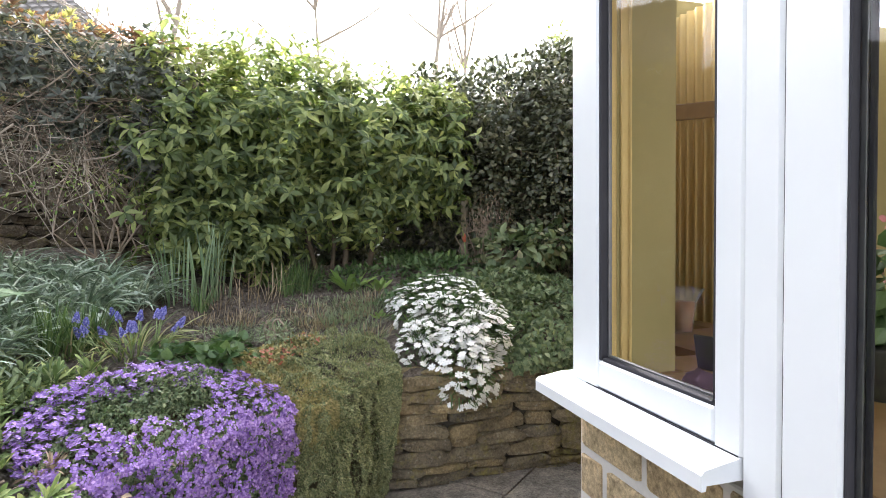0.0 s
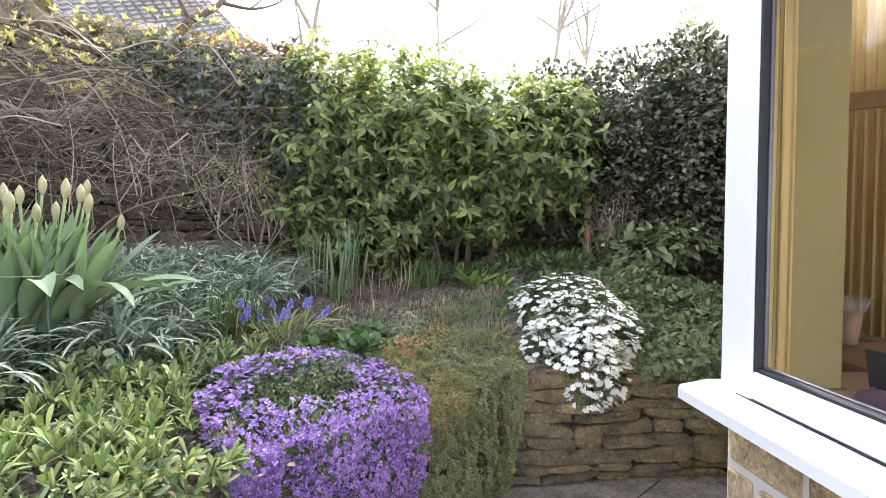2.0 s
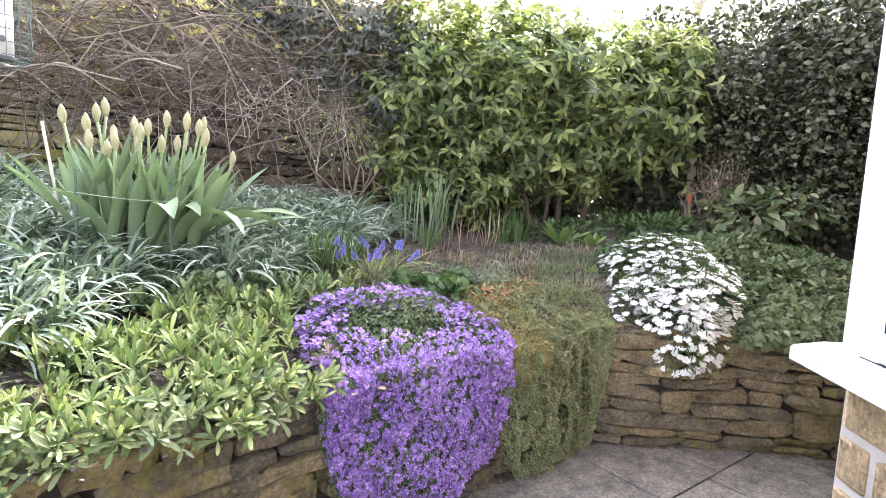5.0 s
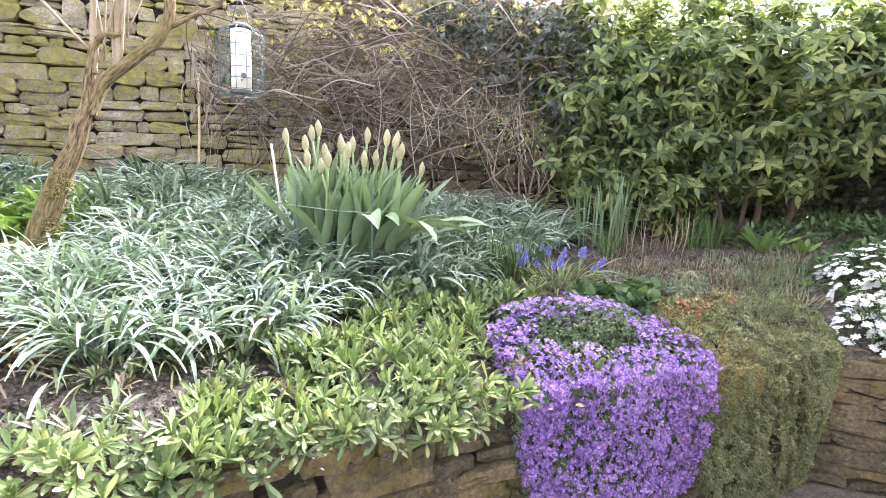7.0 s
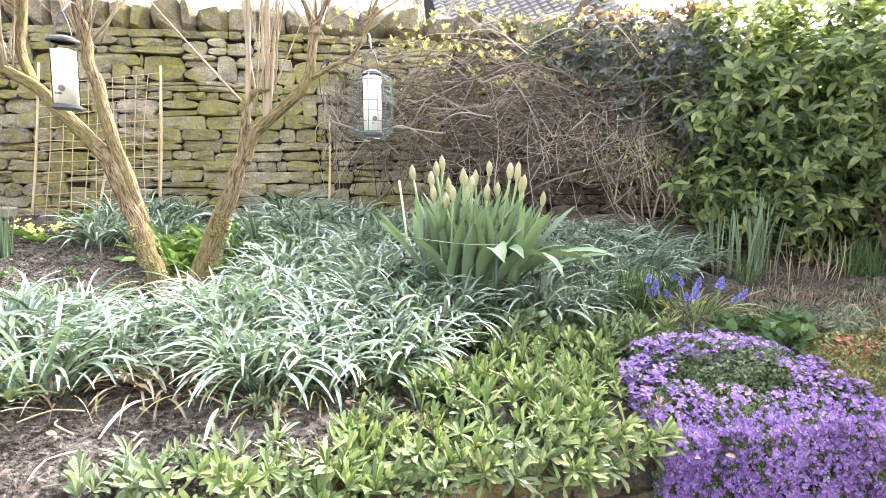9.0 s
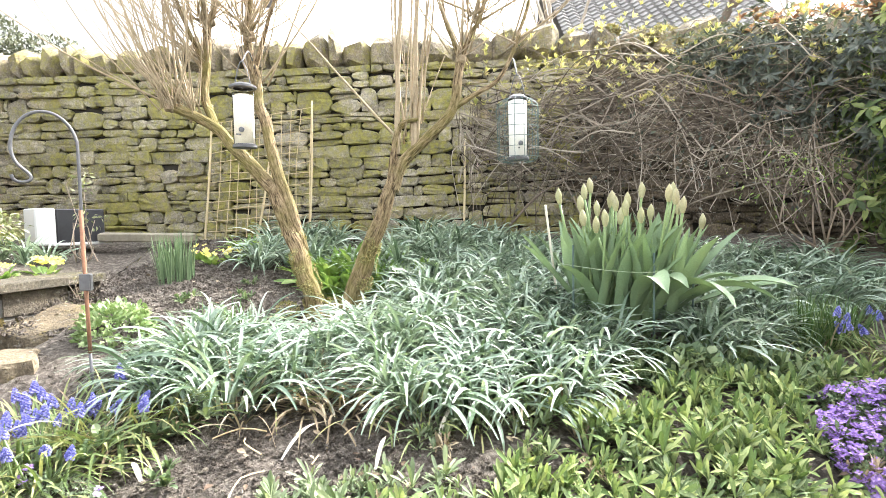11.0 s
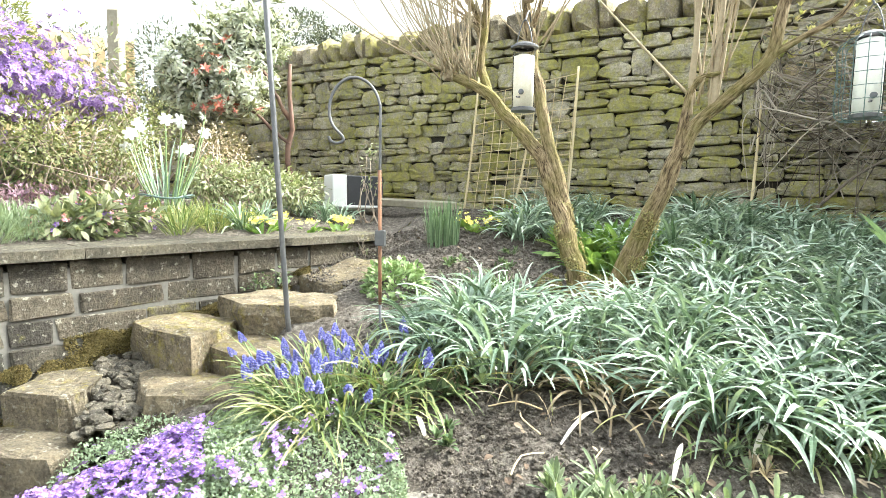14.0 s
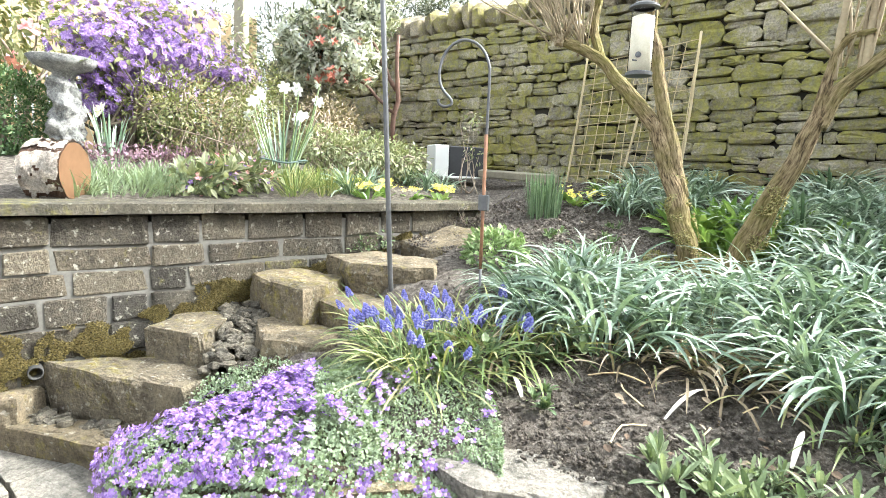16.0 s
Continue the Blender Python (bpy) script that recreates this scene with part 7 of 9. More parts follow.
pp = np.array([(*on_line(t, rv.uniform(-0.15, 0.2)), z) for t, z in zip(rv.random(320) * 0.85, np.clip(rv.normal(2.62, 0.2, 320), 1.8, 2.95))])
v, f = whorls_on(pp, np.tile((0, -0.6, 0.5), (320, 1)), [whorl_tpl(6, 0.34, 1.0, 0.15, s) for s in range(3)], 0.044, rv)
tagged(part("foliage", mesh_of("honeysuckle_leaves", v - np.array((0.8, 4.1, 1.4)), f, L["shootbud"]), None, climber), kind="stuff")

np_ = 1500
pp = np.array([(*on_line(t, rv.uniform(-0.2, 0.15)), z) for t, z in zip(rv.random(np_) ** 0.7 * 0.95, np.clip(rv.normal(2.3, 0.3, np_), 1.6, 2.85))])
v, f = leaves_on(pp, norm(rand_dirs(np_, rv) + np.array((-0.3, -0.8, 0.3))), LEAF, 0.036, rv, 0.2, 0.8)
tagged(part("old_foliage", mesh_of("honeysuckle_old_leaves", v - np.array((0.8, 4.1, 1.4)), f, L["dusk"]), None, climber), kind="stuff")

# ---- steps and rocks ----
def rock(name, outline, z0, z1, mat, label, category="step", group="", seed=0, slope=0.0, cuts=3):
    """An irregular slab: a plan outline, its top roughened and its rim worn."""
    r = random.Random(seed)
    c = np.mean(outline, axis=0)
    ring0 = [np.asarray(p, float) for p in outline]
    pts = [a * (1 - t) + b_ * t for a, b_ in zip(ring0, ring0[1:] + ring0[:1]) for t in np.linspace(0, 1, 7)[:-1]]
    bm = bmesh.new()
    levels = [(0.98, z0), (1.03, z0 + (z1 - z0) * 0.35), (1.045, z0 + (z1 - z0) * 0.7), (1.02, z1 - 0.016), (0.985, z1 - 0.002), (0.8, z1 + 0.002), (0.5, z1 + 0.004), (0.2, z1)]
    rings = []
    for k, z in levels:
        ring = []
        for p in pts:
            q = c + (p - c) * k
            n_ = noise.noise(Vector((q[0] * 7, q[1] * 7, z * 7 + seed)))
            n2 = noise.noise(Vector((q[0] * 22, q[1] * 22, z * 22 + seed)))
            d = (p - c) / (np.linalg.norm(p - c) + 1e-6)
            q = q + d * (0.026 * n_ + 0.016 * n2) * (1 if k > 0.9 else 0)
            ring.append(bm.verts.new((q[0], q[1], z + (0.008 * n_ + 0.006 * n2) * (z > z0) + slope * float((q - c)[1]))))
        rings.append(ring)
    for a, b in zip(rings, rings[1:]):
        for i in range(len(a)):
            j = (i + 1) % len(a)
            bm.faces.new((a[i], a[j], b[j], b[i]))
    bm.faces.new(rings[-1])
    ob = part(name, bm, mat)
    return tagged(ob, label, category, group)


def slab(outline, z0, z1, seed, label, name="stone_step", category="step", mat=None):
    return rock(name, [np.array(p) for p in outline], z0, z1, mat or M["slab"], label, category, "stone steps" if name == "stone_step" else "", seed)


slab([(-2.68, 2.03), (-2.62, 2.32), (-2.25, 2.32), (-2.12, 2.14), (-2.2, 2.06), (-2.44, 1.96)], 0.9, 1.06, 1, "worn gritstone step slab with mossy rim")
slab([(-2.9, 1.75), (-2.86, 1.95), (-2.55, 2.03), (-2.46, 1.9), (-2.42, 1.68), (-2.66, 1.68)], 0.7, 0.98, 2, "pale square-cut gritstone step")
slab([(-2.46, 1.78), (-2.5, 1.98), (-2.25, 2.0), (-2.1, 1.84), (-2.25, 1.74)], 0.66, 0.92, 3, "small grey stone wedged beside the step")
slab([(-2.64, 1.61), (-2.58, 1.75), (-2.26, 1.75), (-2.15, 1.6), (-2.38, 1.46)], 0.58, 0.83, 4, "gritstone step with mossy front")
slab([(-2.86, 1.27), (-2.97, 1.44), (-2.89, 1.58), (-2.80, 1.57), (-2.62, 1.40), (-2.66, 1.33)], 0.55, 0.82, 5, "round-worn gritstone step boulder")
slab([(-3.07, 0.985), (-3.03, 1.1), (-2.8, 1.33), (-2.55, 1.36), (-2.48, 1.2), (-2.76, 1.08)], 0.42, 0.69, 6, "large brown gritstone step")
slab([(-3.04, 0.81), (-3.09, 0.9), (-2.76, 1.11), (-2.4, 1.14), (-2.38, 1.02), (-2.62, 0.985)], 0.3, 0.505, 7, "lowest gritstone step beside the path")
slab([(-3.25, 0.68), (-3.2, 0.95), (-3.08, 0.98), (-3.0, 0.86), (-3.08, 0.72)], 0.4, 0.60, 8, "grey slab at the foot of the block wall")
rock("boulder", [np.array(p) for p in [(-2.66, 2.55), (-2.55, 2.8), (-2.3, 2.85), (-2.15, 2.62), (-2.4, 2.48)]], 0.95, 1.125, M["slab"], "yellow-mossed boulder at the wall's end", "boulder", "", 9, 0.3)
slab([(-1.42, 1.26), (-1.4, 1.4), (-1.15, 1.5), (-1.02, 1.46), (-1.06, 1.32), (-1.25, 1.24)], 0.66, 0.80, 10, "flat mossy edging stone of the bed", "edging_stone", "stone", M["flag"])
slab([(-1.02, 1.36), (-0.98, 1.5), (-0.75, 1.54), (-0.72, 1.42)], 0.64, 0.77, 11, "grey edging stone of the bed", "edging_stone", "stone", M["flag"])


def pebbles(name, spots, size, label, seed):
    """Loose small stones in one object."""
    r = random.Random(seed)
    tpl = stone_meshes(4, M["gravel"], 0.12, 0.22, seed)
    tv = [(np.array([v.co for v in me.vertices]), [tuple(p.vertices) for p in me.polygons]) for me in tpl]
    res = []
    for x, y, z in spots:
        k = size * r.uniform(0.5, 1.4)
        a = np.array(pose(x, y, z, r.uniform(-25, 25), r.uniform(-25, 25), r.uniform(0, 360)) @ Matrix.Diagonal((k, k * r.uniform(0.5, 0.9), k * r.uniform(0.35, 0.7), 1)))
        v, f = tv[r.randrange(4)]
        res.append((v @ a[:3, :3].T + a[:3, 3], f))
    v, f = join(res)
    return tagged(part(name, mesh_of(name, v, f, M["gravel"])), label, "gravel", kind="stuff")


rp = random.Random(31)
gs = []
for i in range(300):
    t = rp.random()
    x, y = np.interp(t, [0, 0.35, 0.7, 1], [-2.86, -2.70, -2.56, -2.44]), np.interp(t, [0, 0.35, 0.7, 1], [1.69, 1.60, 1.47, 1.36])
    k = rp.uniform(-1, 1)
    gs.append((x + 0.05 * k, y + 0.07 * k, np.interp(t, [0, 0.35, 0.7, 1], [0.865, 0.83, 0.79, 0.74]) - abs(rp.gauss(0, 0.035))))
for i in range(50):
    t = rp.random()
    gs.append((-3.05 + 0.4 * t + rp.uniform(-0.03, 0.03), 0.92 + 0.16 * t + rp.uniform(-0.03, 0.03), 0.51 + rp.uniform(-0.01, 0.01)))
pebbles("gravel", gs, 0.042, "loose grey rubble between the steps", 41)
gs = []
for i in range(1500):
    x, y = rp.uniform(-2.6, 0.2), rp.uniform(1.4, 4.4)
    gs.append((x, y, g(x, y) + rp.uniform(-0.008, 0.012)))
for i in range(500):
    x, y = rp.uniform(-1.6, -0.5), rp.uniform(1.4, 2.1)
    gs.append((x, y, g(x, y) + rp.uniform(-0.006, 0.012)))
for i in range(300):
    x, y = rp.uniform(1.2, 3.0), rp.uniform(2.0, 3.0)
    gs.append((x, y, g(x, y) + rp.uniform(-0.006, 0.012)))
for i in range(2600):
    x, y = (rp.uniform(-2.3, -0.4), rp.uniform(1.45, 3.5)) if i % 3 else (rp.uniform(1.2, 3.2), rp.uniform(2.0, 3.1))
    gs.append((x, y, g(x, y) + rp.uniform(-0.002, 0.014)))
clods = pebbles("soil_clods", gs, 0.0125, "loose clods and grit on the bed", 43)
clods.data.materials[0] = M["soil"]
gs = []
for i in range(160):
    x, y = rp.uniform(-1.6, -0.5), rp.uniform(1.45, 2.1)
    gs.append((x, y, g(x, y) + 0.006))
pebbles("grit", gs, 0.014, "pale grit scattered on the soil", 44)

bm = bmesh.new()
bmesh.ops.create_icosphere(bm, subdivisions=1, radius=1.0)
iv, if_ = np.array([tuple(v.co) for v in bm.verts]), np.array([[v.index for v in f.verts] for f in bm.faces])
bm.free()
rc = np.random.default_rng(45)
n = 34000
cx, cy = rc.uniform(-1.75, -0.4, n), rc.uniform(1.42, 2.3, n)
far_ = rc.random(n) < 0.6
cx, cy = np.where(far_, rc.uniform(-2.6, -1.25, n), cx), np.where(far_, rc.uniform(2.5, 4.3, n), cy)
far_ = rc.random(n) < 0.15
cx, cy = np.where(far_, rc.uniform(1.5, 3.1, n), cx), np.where(far_, rc.uniform(2.0, 3.0, n), cy)
pz = ground(cx, cy) + bumps(cx, cy, 0.022, 7.0) + bumps(cx, cy, 0.008, 30.0) + rc.uniform(-0.002, 0.005, n)
q_ = norm(rc.normal(size=(n, 3)))
sd_ = norm(np.cross(q_, rand_dirs(n, rc)))
v, f = scatter(iv * np.array((1.0, 0.75, 0.6)), if_, np.stack([cx, cy, pz], -1), np.stack([q_, sd_, np.cross(q_, sd_)], -1), rc.uniform(0.002, 0.0045, n) * np.where(rc.random(n) < 0.12, 2.2, 1.0) * np.where(cy > 2.45, 1.7, 1.0))
tagged(part("soil_crumbs", mesh_of("soil_crumbs", v, f, M["soil"])), "fine crumbs of dry earth", "soil", kind="stuff")

# bleached strap leaves and twigs lying on the soil
rl = np.random.default_rng(66)
for i, (x, y, ln, az, w) in enumerate([(-1.0, 1.72, 0.17, 1.2, 0.012), (-0.72, 1.7, 0.14, 1.5, 0.014), (-0.55, 1.86, 0.16, 1.3, 0.014), (-1.2, 1.95, 0.2, -1.0, 0.007), (-0.62, 1.55, 0.12, 0.4, 0.01), (-0.3, 1.62, 0.15, 0.9, 0.010), (0.55, 2.0, 0.15, 0.8, 0.007), (-1.35, 1.6, 0.09, 2.4, 0.016), (-0.9, 1.95, 0.12, 2.2, 0.012)]):
    v, f = blades(np.zeros((1, 3)), np.array([az]), np.array([ln]), np.array([w]), np.array([0.95]), np.array([0.8]), 7, 0.3, 0.3, r=rl)
    ob = tagged(part("dead_leaf", mesh_of("dead_leaf", v, f, M["dryleaf"], True)), "bleached dead strap leaf on the soil", "dead leaf", "dead leaves on the soil")
    ob.location = (x, y, g(x, y) + 0.012)
for i in range(30):
    x, y = rl.uniform(-1.7, -0.5), rl.uniform(1.5, 3.2)
    a, ln = rl.uniform(0, 6.28), rl.uniform(0.05, 0.16)
    v, f = tube(smooth_line([(0, 0, 0), (ln * 0.5 * math.cos(a), ln * 0.5 * math.sin(a), 0.012), (ln * math.cos(a + 0.3), ln * math.sin(a + 0.3), 0.0)], 5), 0.0025, 4)
    ob = tagged(part("twig", mesh_of("twig", v, f, M["straw"])), "thin dry twig on the soil", "twig", "twigs on the soil")
    ob.location = (x, y, g(x, y) + 0.02)
# brown leaf litter under the shrubs and between the plants
nl = 1100
lx, ly = rl.uniform(1.5, 3.4, nl), rl.uniform(2.05, 3.3, nl)
sel_ = rl.random(nl) < 0.35
lx, ly = np.where(sel_, rl.uniform(-1.2, 1.0, nl), lx), np.where(sel_, rl.uniform(1.5, 2.5, nl), ly)
sel_ = rl.random(nl) < 0.2
lx, ly = np.where(sel_, rl.uniform(-2.5, -1.3, nl), lx), np.where(sel_, rl.uniform(2.6, 4.2, nl), ly)
lz = ground(lx, ly) + 0.018 + rl.uniform(0, 0.012, nl)
an_ = rl.uniform(0, 6.28, nl)
ax_ = np.stack([np.cos(an_), np.sin(an_), rl.normal(0, 0.2, nl)], -1)
v, f = scatter(*LEAF_BROAD, np.stack([lx, ly, lz], -1), frames_for(ax_, np.tile((0, 0, 1.0), (nl, 1)) + 0.4 * rand_dirs(nl, rl)), rl.uniform(0.012, 0.034, nl))
tagged(part("leaf_litter", mesh_of("leaf_litter", v, f, L["litter"])), "brown dead leaves scattered on the soil", "leaf litter", kind="stuff")
# fallen tulip leaves in front of the clump
for az, ln, le, be, w in ((-1.55, 0.50, 0.35, 2.1, 0.085), (-0.55, 0.56, 0.8, 1.2, 0.075), (-1.1, 0.52, 0.5, 2.2, 0.09), (-0.75, 0.54, 0.7, 1.7, 0.085), (-2.4, 0.42, 0.5, 0.9, 0.07), (3.0, 0.50, 0.6, 0.1, 0.065), (-2.9, 0.48, 0.65, 0.2, 0.065), (0.1, 0.54, 0.65, 0.2, 0.06), (-0.15, 0.56, 1.1, 0.5, 0.06), (-1.3, 0.42, 0.15, 2.3, 0.065), (2.7, 0.46, 0.45, 0.3, 0.06), (0.6, 0.46, 0.5, 0.3, 0.06), (-0.3, 0.44, 0.4, 2.0, 0.075)):
    v, f = blades(np.zeros((1, 3)), np.array([az]), np.array([ln]), np.array([w]), np.array([le]), np.array([be]), 9, 0.3, 0.45, r=rl)
    ob = tagged(part("tulip_leaf", mesh_of("loose_tulip_leaf", v, f, L["tulip"], True)), "broad tulip leaf arching out of the clump", "leaf", "outer tulip leaves")
    ob.location = (tc[0] + 0.2 * math.cos(az), tc[1] + 0.14 * math.sin(az), g(*tc) + 0.06)
sr = [(tc[0] + 0.31 * math.cos(a), tc[1] + 0.25 * math.sin(a), g(*tc) + 0.30 + 0.012 * math.sin(2.3 * a)) for a in np.linspace(0, 6.28, 40)]
v, f = tube(sr, 0.0016, 5)
tagged(part("string", mesh_of("string", v, f, M["string"], True)), "pale green string tied round the tulips", "string")
for x, y in ((tc[0] - 0.27, tc[1] - 0.12), (tc[0] + 0.05, tc[1] - 0.24), (tc[0] + 0.27, tc[1] - 0.1)):
    v, f = tube([(x, y, g(x, y) - 0.05), (x, y, g(x, y) + 0.42)], 0.005, 6)
    tagged(part("plant_stake", mesh_of("plant_stake", v, f, M["greenwire"])), "thin green stake among the tulips", "stake", "stakes round the tulips")
v, f = tube([(0.0, 2.95, 1.05), (-0.08, 2.85, 1.62)], 0.006, 6)
tagged(part("cane", mesh_of("cane", v, f, M["dryleaf"])), "short pale cane beside the tulips", "cane")


# ---- feeders, poles and canes ----
def lathe(prof, sides=24):
    """A turned shape from rows of radius and height."""
    v, f = [], []
    for r, z in prof:
        for j in range(sides):
            a = 2 * math.pi * j / sides
            v.append((r * math.cos(a), r * math.sin(a), z))
    for i in range(len(prof) - 1):
        for j in range(sides):
            k = (j + 1) % sides
            f.append((i * sides + j, i * sides + k, (i + 1) * sides + k, (i + 1) * sides + j))
    return np.array(v), f


def feeder(place, h, rad, label, fill, cage=0.0, name="bird_feeder"):
    root = thing(name, place, label, "bird feeder", "bird feeders")
    part("tube", mesh_of("feeder_tube", *lathe([(rad, 0.02), (rad, h - 0.03)]), M["acrylic"], True), None, root, "clear plastic tube")
    part("seed", mesh_of("feeder_seed", *lathe([(0.0, 0.012), (rad * 0.93, 0.012), (rad * 0.93, h * (0.80 if not cage else 0.9)), (rad * 0.5, h * (0.83 if not cage else 0.93)), (0.0, h * (0.84 if not cage else 0.94))]), fill, True), None, root)
    lid = rad * (1.25 if not cage else 1.05)
    part("lid", mesh_of("feeder_lid", *lathe([(0, h - 0.0), (lid * 0.55, h), (lid, h - 0.014), (lid, h - 0.022), (rad * 0.9, h - 0.024)]), M["steel"]), None, root, "dark metal lid")
    part("base", mesh_of("feeder_base", *lathe([(0, -0.004), (rad * 1.1, 0.0), (rad * 1.12, 0.013), (rad, 0.016)]), M["steel"]), None, root, "dark metal base")
    for s in (1, -1):
        v, f = tube([(0, s * rad * 0.9, 0.055), (0, s * (rad + 0.035), 0.05)], 0.004, 6)
        part("perch", mesh_of("feeder_perch", v, f, M["steel"]), None, root)
    v, f = lathe([(0.0, 0), (0.011, 0.0), (0.012, 0.008), (0.0, 0.010)], 12)
    p = part("port", mesh_of("feeder_port", v, f, M["steel"]), None, root)
    p.matrix_basis = pose(0.2 * rad, -rad - 0.001, 0.075, 90, 0, 0)
    hp_ = smooth_line([(-rad * 0.8, 0, h - 0.015), (-rad * 0.45, 0, h + 0.06), (0, 0, h + 0.10), (rad * 0.45, 0, h + 0.06), (rad * 0.8, 0, h - 0.015)], 16)
    part("hanger", mesh_of("feeder_hanger", *tube(hp_, 0.0025, 5), M["steel"], True), None, root)
    if cage:
        n = 14
        for i in range(n):
            a = 2 * math.pi * i / n
            c, s = math.cos(a) * cage, math.sin(a) * cage
            pts = smooth_line([(c * 0.35, s * 0.35, h - 0.01), (c, s, h - 0.05), (c, s, h * 0.5), (c, s, 0.01), (c * 0.4, s * 0.4, -0.012)], 14)
            part("cage_wire", mesh_of("cage_wire", *tube(pts, 0.0016, 4), M["greenwire"]), None, root)
        for z in np.linspace(0.012, h - 0.06, 6):
            pts = [(cage * math.cos(a), cage * math.sin(a), z) for a in np.linspace(0, 2 * math.pi, 25)]
            part("cage_ring", mesh_of("cage_ring", *tube(pts, 0.0015, 4), M["greenwire"]), None, root)
    return root


feeder((-1.46, 2.637, 1.905), 0.29, 0.048, "clear tube bird feeder with dark lid hanging from the lilac", M["seed"])
feeder((-0.204, 2.90, 1.845), 0.315, 0.048, "caged bird feeder with green wire guard", M["suet"], cage=0.098, name="caged_bird_feeder")
for p, e in (((-1.46, 2.637, 2.29), (-1.6, 3.14, 2.4)), ((-0.204, 2.90, 2.255), (-0.22, 3.18, 2.36))):
    v, f = tube(smooth_line([p, (np.array(p) + np.array(e)) / 2 + np.array((0, 0, 0.07)), e], 8), 0.004, 5)
    tagged(part("wire_hook", mesh_of("wire_hook", v, f, M["steel"], True)), "bent wire hook holding a bird feeder", "hook", "feeder hooks")

crook = thing("shepherd_crook", (-1.78, 2.01, 0.92), "dark steel shepherd's crook with rusty lower rod and bracket", "crook")
o = np.array((-1.78, 2.01, 0.92))
dirc = np.array((-0.83, -0.56, 0))
arc = [np.array((-1.783, 2.008, 1.39)), np.array((-1.782, 2.009, 1.62))]
for a in np.linspace(0, math.pi * 1.05, 14):
    arc.append(np.array((-1.782, 2.009, 1.83)) + dirc * 0.091 * (1 - math.cos(a)) + np.array((0, 0, 0.12 * math.sin(a))))
arc += [arc[-1] + dirc * k + np.array((0, 0, z)) for k, z in ((-0.012, -0.035), (-0.046, -0.073), (-0.044, -0.09), (-0.022, -0.097), (-0.002, -0.088), (0.004, -0.072))]
part("hook_rod", mesh_of("crook_hook", *tube(smooth_line(arc, 90) - o, 0.0053, 8), M["steel"], True), None, crook)
part("lower_rod", mesh_of("crook_rod", *tube(np.array([(-1.78, 2.01, 1.12), (-1.781, 2.009, 1.3), (-1.783, 2.008, 1.62)]) - o, [0.0063, 0.0065, 0.007], 8), M["rust"], True), None, crook, "rusty copper-brown rod")
part("foot_rod", mesh_of("crook_foot", *tube(np.array([(-1.776, 2.013, 0.85), (-1.778, 2.011, 1.0), (-1.78, 2.01, 1.125)]) - o, 0.0055, 8), M["steel"], True), None, crook, "dark iron foot")
part("bracket", box_bm((0.042, 0.02, 0.06), (0, 0, 0.45), 0.004), M["steel"], crook, "grey steel bracket")
pole = part("pole", mesh_of("pole", *tube([(-2.225, 2.02, 0.8), (-2.24, 2.005, 1.02), (-2.29, 1.95, 2.4), (-2.312, 1.925, 3.1)], 0.011, 10), M["steel"], True))
tagged(pole, "leaning dark metal pole standing in the bed", "pole")
for a, b in (((-2.58, 4.4, 1.36), (-2.47, 4.42, 2.5)), ((-2.16, 4.4, 1.36), (-2.06, 4.5, 2.05)), ((-1.72, 4.38, 1.36), (-1.665, 4.4, 2.5)), ((-0.51, 4.4, 1.36), (-0.485, 4.45, 2.18))):
    v, f = tube(smooth_line([a, (np.array(a) + np.array(b)) / 2 + np.array((0.005, 0.01, 0)), b], 8), 0.009, 7, 0.08)
    tagged(part("bamboo_cane", mesh_of("bamboo_cane", v, f, M["bamboo"], True)), "pale bamboo cane leaning on the wall", "cane", "bamboo canes")
nt_ = []
A0, A1, B0, B1 = np.array((-2.57, 4.4, 1.42)), np.array((-2.48, 4.42, 2.35)), np.array((-1.72, 4.38, 1.45)), np.array((-1.67, 4.40, 2.45))
for k in range(13):
    t = k / 12
    a, b = A0 + (A1 - A0) * t, B0 + (B1 - B0) * t
    nt_.append(tube(smooth_line([a, (a + b) / 2 + rl.normal(0, 0.012, 3), b], 10), 0.0028, 4))
for k in range(11):
    t = k / 10
    a, b = A0 + (B0 - A0) * t, A1 + (B1 - A1) * t
    nt_.append(tube(smooth_line([a, (a + b) / 2 + rl.normal(0, 0.012, 3), b], 10), 0.0028, 4))
v, f = join(nt_)
tagged(part("garden_netting", mesh_of("garden_netting", v, f, M["straw"])), "coarse string netting between the bamboo canes", "netting")

# ---- clutter of the upper bed ----
bx = thing("storage_box", (-3.26, 3.85, 1.45), "white plastic box with a black front panel", "box")
part("white_panel", box_bm((0.12, 0.2, 0.25), (-0.175, 0.0, 0.115), 0.008, None), M["whiteplastic"], bx)
part("black_panel", box_bm((0.30, 0.2, 0.24), (0.04, 0.01, 0.115), 0.006, None), M["blackplastic"], bx, "glossy black sheet")
part("ledge", box_bm((0.36, 0.05, 0.018), (0.03, -0.12, -0.005), 0.004, None), M["whiteplastic"], bx)
bx.rotation_euler = (0, 0, radians(58))
pk = part("plank", box_bm((0.62, 0.10, 0.055), (0, 0, 0), 0.006), M["wood"])
pk.matrix_basis = pose(-2.78, 3.98, 1.475, 6, 2, 14)
tagged(pk, "weathered grey plank lying on the soil", "plank")
logt = thing("birch_log", (-3.44, 1.12, 1.29), "cut birch log with peeling bark on the coping", "log")
prof = []
v, f = [], []
ns_ = 20
